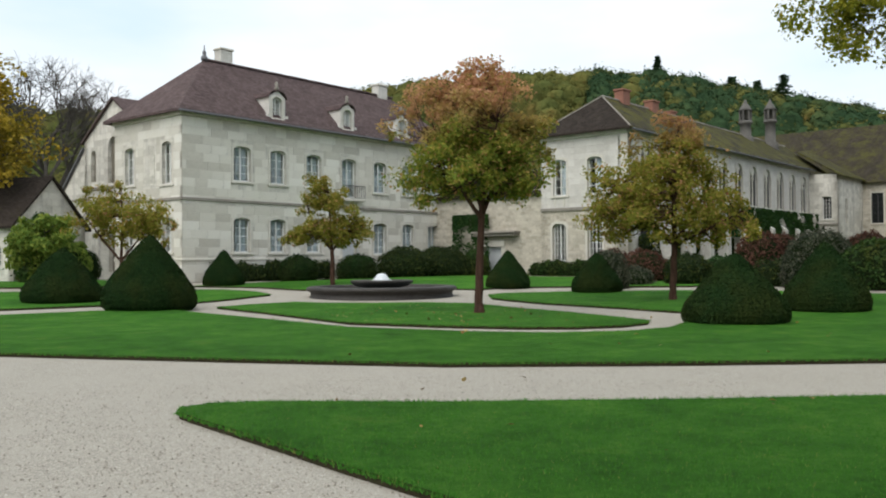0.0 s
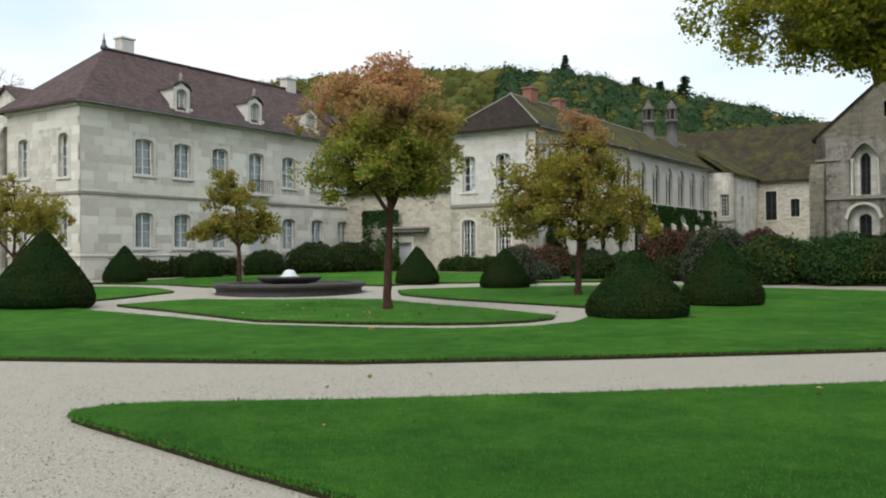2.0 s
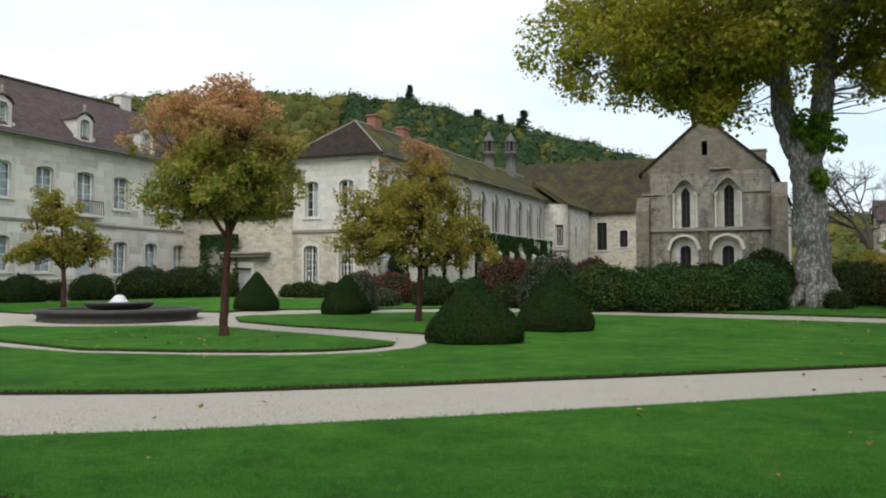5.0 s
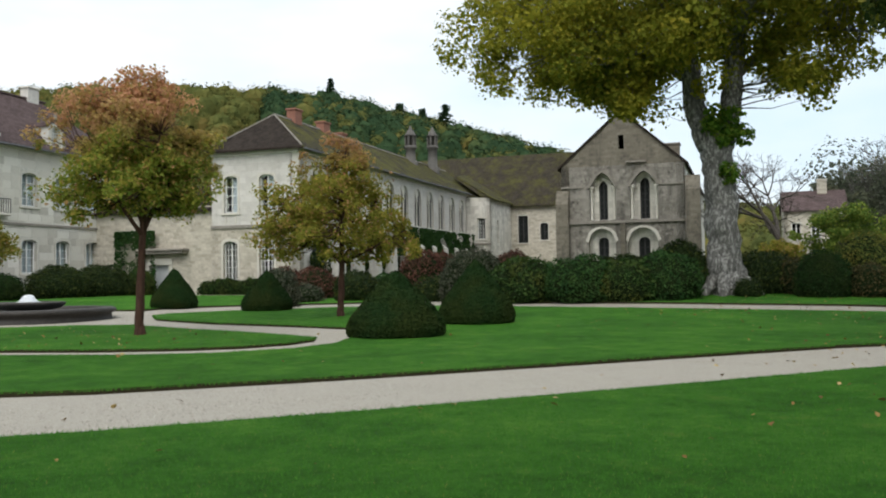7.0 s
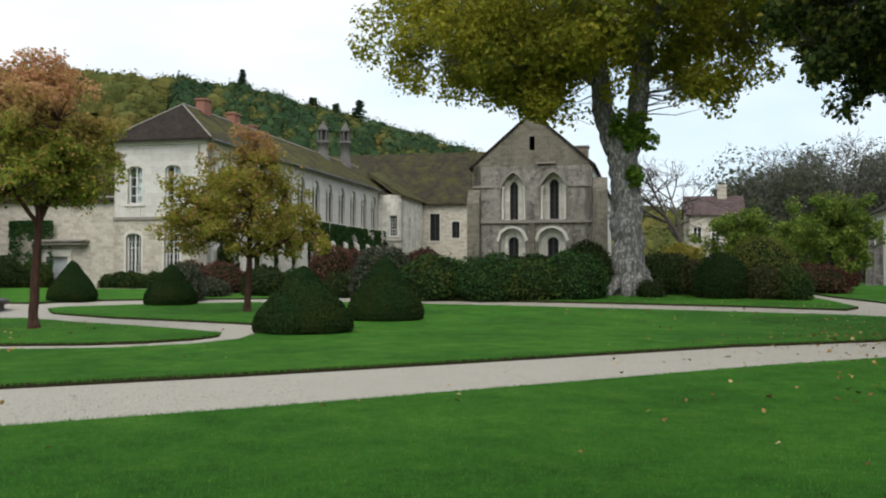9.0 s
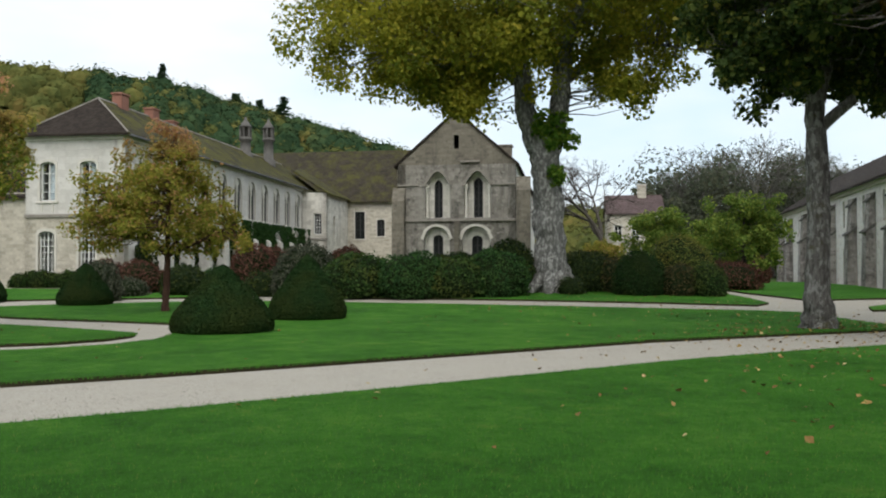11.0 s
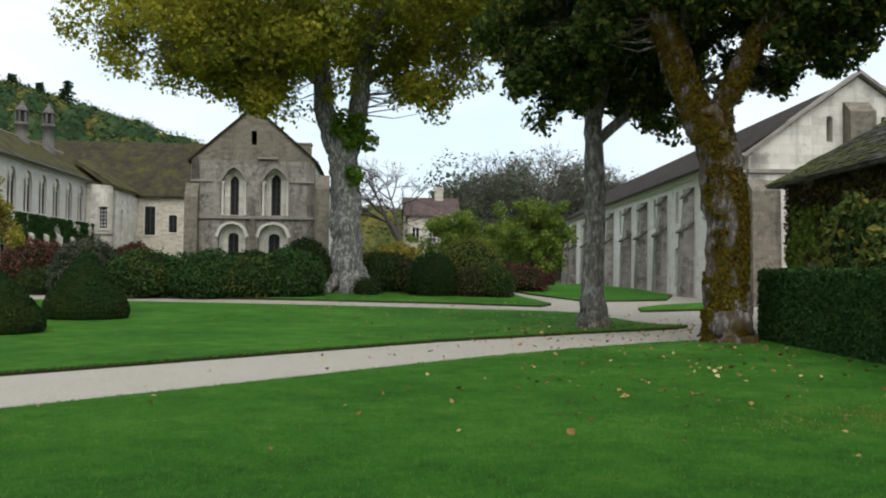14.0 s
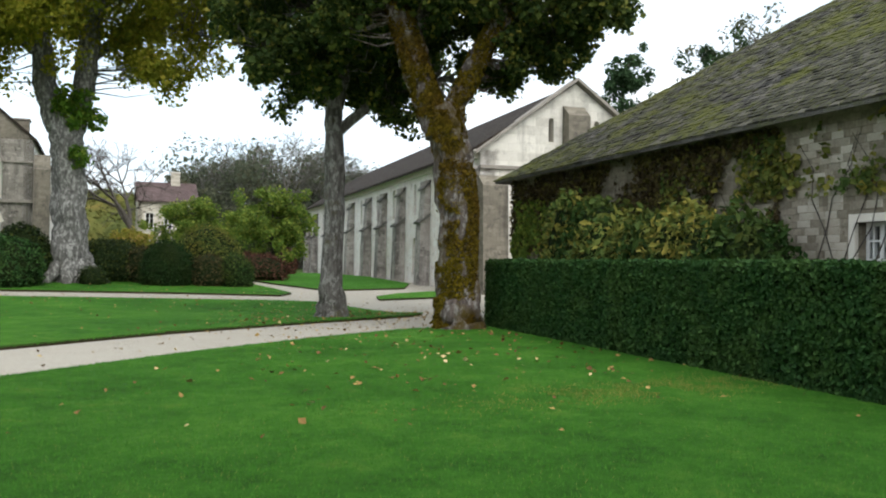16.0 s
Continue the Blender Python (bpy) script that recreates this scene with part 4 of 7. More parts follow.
def house_b():
    """The long wing: a limewashed end over ochre rubble, then a row of arched windows under a mossy roof."""
    h = thing("refectory_wing", pose(12.03, 56.74, 0, 0, 0, 50), "long stone wing with arched windows under a mossy dark tile roof", "house")
    L, W, Z = 36.8, 6.7, 10.1
    mf = rot(0, W, -90)
    ops = [(W - 5.72, W - 4.66, 6.0, 8.5, 0.22, False), (W - 3.0, W - 1.88, 6.0, 8.5, 0.22, False), (W - 5.8, W - 4.7, 1.15, 4.1, 0.25, False), (W - 3.03, W - 1.93, 1.15, 4.1, 0.25, False)]
    part("wall", wall_data("wall", wall_mesh(W, 5.05, [(0, Z), (W, Z)], ops[:2], 0.6), STONE_WHITE), None, h, "limewashed upper wall", mf)
    part("wall", wall_data("wall", wall_mesh(W, 0.1, [(0, 5.05), (W, 5.05)], ops[2:], 0.6), STONE_RUBBLE), None, h, "ochre rubble lower wall", mf)
    for o in ops[:2]:
        window(h, mf @ pose(o[0], 0, o[2]), o[1] - o[0], o[3] - o[2], 0.22, (2, 4))
        for s in (o[0] + 0.1, o[1] - 0.2):
            part("bracket", Mesh().box(s, s + 0.1, -0.06, 0.02, 5.3, 5.86), TRIM, h, "", mf)
    for o in ops[2:]:
        window(h, mf @ pose(o[0], 0, o[2]), o[1] - o[0], o[3] - o[2], 0.25, (4, 7), 0.16, True, False)
    part("quoin", Mesh().box(-0.02, 0.5, -0.02, 0.03, 5.2, Z), TRIM, h, "", mf @ pose(W - 0.48, 0, 0))
    # the long side
    bays = [35.0 - 3.23 * k for k in range(11)]
    ops2 = [(c - 0.85, c + 0.85, 6.0, 9.35, 0.85, False) for c in bays]
    low2 = [(c - 1.0, c + 1.0, 0.9, 4.4, 0.8, False) for c in bays]
    part("wall", wall_data("wall", wall_mesh(L, 0.1, [(0, Z), (L, Z)], ops2 + low2, 0.7), STONE_WHITE), None, h)
    for o in ops2:
        window(h, pose(o[0], 0, o[2]), o[1] - o[0], o[3] - o[2], 0.85, (2, 3), 0.14, True, False, False, "dark", 0.2)
        # colonnette between the two lights, and the spandrel over them
        c = (o[0] + o[1]) / 2
        part("mullion", Mesh().lathe([(0.13, 6.0), (0.07, 6.15), (0.07, 8.1), (0.13, 8.25), (0.13, 8.4)], 10, 0, c, 0.12), TRIM, h, smooth=True)
        part("tracery", slab(Mesh(), [(c - 0.1, 8.4), (c - 0.3, 8.8), (c - 0.42, 9.05), (c, 9.34), (c + 0.42, 9.05), (c + 0.3, 8.8), (c + 0.1, 8.4)], 0.08, 0.18), TRIM, h)
    for o in low2:
        window(h, pose(o[0], 0, o[2]), o[1] - o[0], o[3] - o[2], 0.8, (4, 6), 0, False, False, False, "dark", 0.3)
    for c in bays[:-1]:
        a, b = c - 1.615 - 0.3, c - 1.615 + 0.3
        part("buttress", Mesh().loft([[(a, -1.15, 0.1), (b, -1.15, 0.1), (b, 0, 0.1), (a, 0, 0.1)], [(a, -1.1, 4.1), (b, -1.1, 4.1), (b, 0, 4.1), (a, 0, 4.1)], [(a, -0.6, 4.5), (b, -0.6, 4.5), (b, 0, 4.5), (a, 0, 4.5)],
                                      [(a, -0.6, 5.3), (b, -0.6, 5.3), (b, 0, 5.3), (a, 0, 5.3)], [(a, -0.05, 5.75), (b, -0.05, 5.75), (b, 0, 5.75), (a, 0, 5.75)]]), STONE_WHITE, h, "sloped stone buttress")
    band(h, Matrix(), L, 5.72, 0.16, 0.1, TRIM, "sill_course")
    part("wall", wall_data("wall", wall_mesh(L, 0.1, [(0, Z), (L, Z)], [], 0.5), STONE_WHITE), None, h, "", rot(L, W, 180))
    part("wall", wall_data("wall", wall_mesh(W, 0.1, [(0, Z), (W, Z)], [], 0.5), STONE_WHITE), None, h, "", rot(L, 0, 90))
    band(h, mf, W, 4.95, 0.22, 0.1, TRIM_GREY)
    band(h, mf, W, Z - 0.25, 0.25, 0.18, TRIM, "cornice")
    band(h, Matrix(), L, Z - 0.25, 0.25, 0.18, TRIM, "cornice")
    part("gutter", Mesh().box(-0.3, L, -0.62, -0.46, Z - 0.12, Z, 0.03), LEAD, h)
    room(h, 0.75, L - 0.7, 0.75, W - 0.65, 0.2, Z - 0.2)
    faces = gable_roof_faces(0, L + 3, 0, W, Z + 0.08, 13.0, 0.5, 2.7)
    roof_planes(h, [faces[2]], ROOF_DARK)
    roof_planes(h, faces[:2], ROOF_MOSS, "mossy brown tile roof")
    # pale mortared hips
    for y in (-0.5, W + 0.5):
        e = Z + 0.1
        part("hip_tiles", Mesh().tube([(-0.5, y, e), (2.7, W / 2, 13.03)], [0.055, 0.055], 6), TRIM_GREY, h)
    part("ridge_tiles", Mesh().tube([(2.7, W / 2, 13.03), (L + 3, W / 2, 13.03)], [0.08, 0.08], 6), TRIM_GREY, h)
    chimney(h, 5.6, W / 2, 12.4, 13.75, 1.0, 0.7, BRICK, BRICK, "red brick chimney")
    chimney(h, 10.2, W / 2, 12.4, 13.55, 1.0, 0.7, BRICK, BRICK, "red brick chimney")
    chimney(h, 14.2, W / 2 + 0.4, 12.4, 13.3, 0.8, 0.7, BRICK, BRICK, "red brick chimney")
    # two round medieval chimneys with lantern heads
    for x, y, z in ((28.7, W / 2 - 0.2, 14.9), (34.0, W / 2 - 0.6, 15.6)):
        c = part("round_chimney", Mesh().lathe([(0.72, 11.6), (0.72, 12.75), (0.5, 12.8), (0.48, z - 0.95), (0.62, z - 0.88), (0.64, z - 0.75), (0.56, z - 0.6)], 14, 0, x, y), TRIM_DARK, h, "tall round stone chimney with a lantern head", smooth=True)
        part("lantern", Mesh().lathe([(0.3, z - 0.6), (0.3, z + 0.35), (0.64, z + 0.38), (0.5, z + 0.55), (0.3, z + 0.9), (0.2, z + 1.0), (0.05, z + 1.4)], 10, 0, x, y), TRIM_DARK, c, "", smooth=True)
        for i in range(6):
            a = i * math.pi / 3
            part("post", Mesh().box(x + 0.48 * math.cos(a) - 0.08, x + 0.48 * math.cos(a) + 0.08, y + 0.48 * math.sin(a) - 0.08, y + 0.48 * math.sin(a) + 0.08, z - 0.6, z + 0.4), TRIM_DARK, c)
    return h


def house_link():
    """The low range in the corner between the two wings, with the porch door."""
    h = thing("corner_range", pose(12.03, 56.74, 0, 0, 0, 50), "low ochre stone range with a hooded door in the corner", "house")
    m = rot(0, 17.0, -90)
    s = lambda y: 17.0 - y
    ops = [(s(12.0), s(10.35), 0.4, 2.6, 0, False)]
    part("wall", wall_data("wall", wall_mesh(10.3, 0.1, [(0, 6.6), (10.3, 6.6)], ops, 0.6), STONE_RUBBLE), None, h, "", m @ pose(0, 0.3, 0))
    d = part("door", Mesh().box(s(12.0), s(10.35), 0.6, 0.66, 0.4, 2.6), DOOR_PAINT, h, "pale grey plank door", m)
    for i in range(6):
        a = s(12.0) + 0.02 + i * 0.27
        part("plank", Mesh().box(a, a + 0.25, 0.57, 0.61, 0.42, 2.58, 0.008), DOOR_PAINT, d)
    part("lintel", Mesh().box(s(12.3), s(10.05), 0.18, 0.5, 2.6, 3.05, 0.02), TRIM, h, "", m)
    part("jamb", Mesh().box(s(12.3), s(12.0), 0.2, 0.5, 0.3, 2.6, 0.02), TRIM, h, "", m)
    part("jamb", Mesh().box(s(10.35), s(10.05), 0.2, 0.5, 0.3, 2.6, 0.02), TRIM, h, "", m)
    part("hood", Mesh().box(s(12.5), s(8.8), -0.35, 0.5, 3.35, 3.55, 0.03).box(s(12.6), s(8.7), -0.5, 0.5, 3.55, 3.72, 0.04), TRIM_GREY, h, "weathered stone door hood", m)
    faces = [[(0, 17.2, 6.35), (0, 6.7, 6.35), (3.4, 6.7, 8.4), (3.4, 17.2, 8.4)]]
    roof_planes(h, faces, ROOF_DARK)
    part("wall", Mesh().box(3.2, 3.5, 6.7, 17.0, 0.2, 8.3), STONE_RUBBLE, h)
    return h


def house_p():
    """The small pale block and the great roof behind it."""
    h = thing("stair_block", pose(35.57, 84.79, 0, 0, 0, 50), "small pale stone block with a mossy lean roof", "house")
    m = rot(0, 0, -90)
    o = [(1.2, 2.05, 5.3, 7.5, 0, False)]
    part("wall", wall_data("wall", wall_mesh(2.6, 0.2, [(0, 9.7), (2.6, 9.6)], o, 0.5), STONE_PALE), None, h, "", m)
    window(h, m @ pose(1.2, 0, 5.3), 0.85, 2.2, 0, (3, 6), 0.12, True, False)
    band(h, m @ pose(0.6, 0, 0), 2.0, 4.7, 0.2, 0.12, TRIM_GREY)
    o2 = [(2.5, 3.4, 5.0, 7.4, 0, False), (8.0, 8.6, 2.5, 5.4, 0, False)]
    part("wall", wall_data("wall", wall_mesh(9.0, 0.2, [(0, 9.6), (9.0, 9.6)], o2, 0.5), STONE_PALE), None, h, "", rot(0, -2.6, 0))
    for q in o2:
        window(h, rot(0, -2.6, 0) @ pose(q[0], 0, q[2]), q[1] - q[0], q[3] - q[2], 0, (2, 3), 0, False, False, False, "dark", 0.25)
    roof_planes(h, [[(-0.3, -3.0, 9.5), (9.2, -3.0, 9.5), (9.2, 3.0, 13.2), (-0.3, 1.0, 12.0)]], ROOF_MOSS)
    part("inner_walls", Mesh().box(1.0, 1.1, -2.0, 0, 0.2, 9.2).box(1.0, 9, -1.6, -1.5, 0.2, 9.2), ROOM, h)
    q = thing("dormitory_range", pose(43.16, 89.79, 0, 0, 0, 50), "great stone range under a steep brown tile roof", "house")
    mq = rot(0, 14.0, -90)
    s = lambda v: 14.0 + v
    ops = [(s(0.8), s(1.95), 5.1, 8.2, 0, False), (s(3.35), s(4.25), 5.4, 7.3, 0.15, False), (s(9.0), s(10.0), 5.1, 8.2, 0, False)]
    part("wall", wall_data("wall", wall_mesh(29, 0.2, [(0, 9.6), (29, 9.6)], ops, 0.6), STONE_RUBBLE), None, q, "", mq)
    window(q, mq @ pose(ops[0][0], 0, 5.1), 1.15, 3.1, 0, (2, 3), 0.1, True, False, False, "dark")
    window(q, mq @ pose(ops[1][0], 0, 5.4), 0.9, 1.9, 0.15, (2, 2), 0.1, True, False, False, "dark")
    band(q, mq, 29, 9.35, 0.25, 0.15, TRIM, "cornice")
    roof_planes(q, [[(-0.5, 14.0, 9.3), (-0.5, -15.3, 9.3), (8.0, -15.3, 16.2), (8.0, 14.0, 16.2)], [(16, -15.3, 9.3), (16, 14, 9.3), (8, 14, 16.2), (8, -15.3, 16.2)]], ROOF_BROWN)
    part("wall", wall_data("wall", wall_mesh(16, 0.2, [(0, 9.4), (8, 16.0), (16, 9.4)], [], 0.5), STONE_GREY), None, q, "", rot(16, 13.6, 180))
    part("wall", wall_data("wall", wall_mesh(16, 0.2, [(0, 9.4), (8, 16.0), (16, 9.4)], [], 0.5), STONE_GREY), None, q, "", rot(0, -15.0, 0))
    part("inner_walls", Mesh().box(2.0, 2.1, -14.4, 13.5, 0.2, 9.2), ROOM, q)
    return h


def house_c():
    """The gabled stone front with two lancets over two round arches."""
    h = thing("gabled_hall", pose(37.74, 50.51, 0, 0, 0, 50), "weathered grey stone gabled hall with paired lancet windows", "house")
    W, L, Z, A = 8.65, 32.0, 9.25, 13.25
    m = rot(0, W, -90)
    s = lambda y: W - y
    up = [(s(6.6), s(4.75), 5.35, 8.75, 1.1, True), (s(3.75), s(1.8), 5.35, 8.75, 1.1, True)]
    lo = [(s(6.74), s(4.8), 0.4, 4.75, 1.0, False), (s(3.93), s(1.86), 0.4, 4.75, 1.0, False)]
    slit = (s(4.5), s(4.12), 10.4, 11.4, 0, False)
    part("wall", wall_data("wall", wall_mesh(W, 0.2, [(0, Z), (W, Z)], up + lo, 0.45), STONE_STAINED), None, h, "pale stone front with dark rain stains", m)
    part("gable", wall_data("gable", wall_mesh(W, Z, [(0, Z), (W / 2, A), (W, Z)], [slit], 0.45), STONE_GREY), None, h, "brown-grey stone gable", m)
    # set-back lancets within the tall niches
    inner = [(s(6.0), s(5.38), 5.4, 8.2, 0.35, True), (s(3.1), s(2.42), 5.4, 8.35, 0.35, True), (s(6.1), s(5.35), 0.6, 4.15, 0.3, False), (s(3.25), s(2.45), 0.6, 4.1, 0.3, False)]
    part("wall", wall_data("wall", wall_mesh(W, 0.2, [(0, Z), (W, Z)], inner, 0.4), STONE_PALE), None, h, "paler stone within the niches", m @ pose(0, 0.45, 0))
    for o in inner:
        window(h, m @ pose(o[0], 0.45, o[2]), o[1] - o[0], o[3] - o[2], o[4], (2, 6), 0, False, False, o[5], "dark", 0.25)
    for o in up:
        pts = [(x, z) for x, z in arched(o[1] - o[0], 0, o[3] - o[2], o[4], True)]
        k = [i for i, p in enumerate(pts) if p[1] > 1.9]
        inn = [pts[i] for i in k]
        cx = (o[1] - o[0]) / 2
        out = [(cx + (x - cx) * 1.16, z + 0.18) for x, z in inn]
        part("hood_mould", ring(Mesh(), out, inn, -0.13, 0.02), TRIM_GREY, h, "dark weathered hood mould", m @ pose(o[0], 0, o[2]))
        for sx in (o[0] + 0.12, o[1] - 0.12):
            part("colonnette", Mesh().lathe([(0.16, 5.35), (0.09, 5.5), (0.09, 7.5), (0.16, 7.65), (0.18, 7.8)], 10, 0, sx, 0.14), TRIM, h, "", m, True)
    for o in lo:
        w = o[1] - o[0]
        pts = [p for p in arched(w, 0, o[3] - o[2], o[4]) if p[1] > 3.0]
        part("arch_ring", ring(Mesh(), [(w / 2 + (x - w / 2) * 1.2, z + 0.16) for x, z in pts], pts, -0.05, 0.02), TRIM, h, "", m @ pose(o[0], 0, o[2]))
    band(h, m, W, 5.1, 0.2, 0.16, TRIM_GREY)
    band(h, m, 1.5, 7.7, 0.14, 0.1, TRIM_GREY)
    band(h, m @ pose(W - 1.6, 0, 0), 1.6, 7.7, 0.14, 0.1, TRIM_GREY)
    part("hood_mould", Mesh().box(s(4.0), s(2.6), -0.2, 0.02, 9.35, 9.5, 0.03), TRIM_GREY, h, "", m)
    # corner and middle buttresses
    for y, w, top in ((W - 0.1, 0.9, 7.6), (-0.55, 1.0, 8.3)):
        part("buttress", Mesh().loft([[(-0.55, y - w / 2, 0.2), (-0.55, y + w / 2, 0.2), (0.25, y + w / 2, 0.2), (0.25, y - w / 2, 0.2)],
                                      [(-0.5, y - w / 2, top - 1.0), (-0.5, y + w / 2, top - 1.0), (0.25, y + w / 2, top - 1.0), (0.25, y - w / 2, top - 1.0)],
                                      [(0.0, y - w / 2, top), (0.0, y + w / 2, top), (0.25, y + w / 2, top), (0.25, y - w / 2, top)]]), STONE_GREY, h, "stone corner buttress")
    part("buttress", Mesh().box(s(4.45), s(4.1), -0.3, 0.02, 0.2, 5.1, 0.02), STONE_GREY, h, "", m)
    side_ops = [(4 + 6 * k, 4.8 + 6 * k, 5.0, 7.8, 0.3, False) for k in range(4)]
    part("wall", wall_data("wall", wall_mesh(L, 0.2, [(0, Z), (L, Z)], side_ops, 0.6), STONE_WHITE), None, h)
    for o in side_ops:
        window(h, pose(o[0], 0, o[2]), 0.8, 2.8, 0.3, (2, 4), 0.1, True, False, False, "dark")
    part("wall", wall_data("wall", wall_mesh(L, 0.2, [(0, Z), (L, Z)], [], 0.6), STONE_GREY), None, h, "", rot(L, W, 180))
    roof_planes(h, gable_roof_faces(0, L, 0, W, Z, A, 0.25, 0, 0, 0.12), ROOF_DARK, "", 0.2)
    chimney(h, 3.4, 1.0, 9.0, 10.9, 1.0, 1.0, STONE_GREY, TRIM_GREY)
    part("inner_walls", Mesh().box(2.2, 2.3, 0.6, W - 0.6, 0.3, 9.0), ROOM, h)
    return h


def house_e():
    """The very long buttressed hall."""
    h = thing("long_forge_hall", pose(35.93, 17.06, 0, 0, 0, 46), "very long stone hall with stepped buttresses and tile roof", "house")
    L, W, Z, A = 50.0, 9.4, 6.75, 10.1
    m = rot(L, 0, 180)
    bx = [8.3, 13.5, 18.1, 22.5, 28.4, 33.4, 38.6, 45.2]
    ops = []
    for a, b in zip([3.0] + bx, bx + [L]):
        c = (a + b) / 2
        ops.append((L - c - 0.28, L - c + 0.28, 4.3, 6.1, 0.28, False))
        ops.append((L - c - 0.4, L - c + 0.4, 0.9, 3.0, 0.4, False))
    part("wall", wall_data("wall", wall_mesh(L, 0.0, [(0, Z), (L, Z)], ops, 0.8), STONE_LICHEN), None, h, "", m)
    for o in ops:
        part("shutter", Mesh().box(o[0], o[1], 0.3, 0.36, o[2], o[3]), BARK_GREY if o[2] > 2 else BRICK, h, "boarded window recess", m)
    for x in bx + [0.55, 49.4]:
        for lab, y1, z0, z1 in (("buttress", 0.62, 0.0, 3.9), ("buttress", 0.4, 3.9, 5.7)):
            b = part(lab, Mesh().loft([[(x - 0.52, 0, z0), (x + 0.52, 0, z0), (x + 0.52, y1, z0), (x - 0.52, y1, z0)], [(x - 0.5, 0, z1 - 0.2), (x + 0.5, 0, z1 - 0.2), (x + 0.5, y1 - 0.1, z1 - 0.2), (x - 0.5, y1 - 0.1, z1 - 0.2)],
                                      [(x - 0.5, 0, z1 + 0.35), (x + 0.5, 0, z1 + 0.35), (x + 0.5, 0.3, z1 + 0.3), (x - 0.5, 0.3, z1 + 0.3)]]), STONE_BUTT, h)
            part("weathering", Mesh().loft([[(x - 0.58, 0, z1 + 0.2), (x + 0.58, 0, z1 + 0.2), (x + 0.58, y1 + 0.02, z1 - 0.22), (x - 0.58, y1 + 0.02, z1 - 0.22)], [(x - 0.58, 0, z1 + 0.38), (x + 0.58, 0, z1 + 0.38), (x + 0.58, y1 + 0.04, z1 - 0.12), (x - 0.58, y1 + 0.04, z1 - 0.12)]]), TRIM_DARK, b)
    mg = rot(0, 0, -90)
    gops = [(3.35, 3.62, 7.3, 8.4, 0.12, False), (5.7, 5.97, 7.3, 8.4, 0.12, False)]
    part("wall", wall_data("wall", wall_mesh(W, 0.0, [(0, Z), (W / 2, A), (W, Z)], gops, 0.7), STONE_PALE), None, h, "", mg)
    part("coping", Mesh().loft([[(-0.3, 0.3, Z - 0.2), (-0.3, -W / 2, A + 0.1), (-0.3, -W - 0.3, Z - 0.2), (-0.3, -W - 0.3, Z + 0.02), (-0.3, -W / 2, A + 0.24), (-0.3, 0.3, Z - 0.08)], [(0.6, 0.3, Z - 0.2), (0.6, -W / 2, A + 0.1), (0.6, -W - 0.3, Z - 0.2), (0.6, -W - 0.3, Z + 0.02), (0.6, -W / 2, A + 0.24), (0.6, 0.3, Z - 0.08)]]), TRIM_GREY, h)
    for y, w, z in ((-4.6, 1.1, 9.0), (-0.5, 1.2, 5.6), (-8.9, 1.2, 5.6)):
        part("buttress", Mesh().loft([[(-0.9, y - w / 2, 0), (-0.9, y + w / 2, 0), (0.1, y + w / 2, 0), (0.1, y - w / 2, 0)], [(-0.7, y - w / 2, z - 0.5), (-0.7, y + w / 2, z - 0.5), (0.1, y + w / 2, z - 0.5), (0.1, y - w / 2, z - 0.5)], [(-0.05, y - w / 2, z), (-0.05, y + w / 2, z), (0.1, y + w / 2, z), (0.1, y - w / 2, z)]]), STONE_GREY, h)
    band(h, mg, W, 5.9, 0.18, 0.12, TRIM_GREY)
    # corbel table under the eaves
    cm = Mesh()
    for i in range(100):
        cm.box(0.3 + i * 0.5, 0.52 + i * 0.5, 0.0, 0.22, Z - 0.35, Z - 0.12)
    cm.box(0, L, 0, 0.3, Z - 0.12, Z)
    part("corbel_table", cm, TRIM, h)
    part("wall", wall_data("wall", wall_mesh(L, 0.0, [(0, Z), (L, Z)], [], 0.6), STONE_LICHEN), None, h, "", rot(0, -W, 0))
    part("wall", wall_data("wall", wall_mesh(W, 0.0, [(0, Z), (W / 2, A), (W, Z)], [], 0.6), STONE_LICHEN), None, h, "", rot(L, -W, 90))
    roof_planes(h, gable_roof_faces(0.3, L, -W, 0, Z, A, 0.45), ROOF_DARK)
    return h


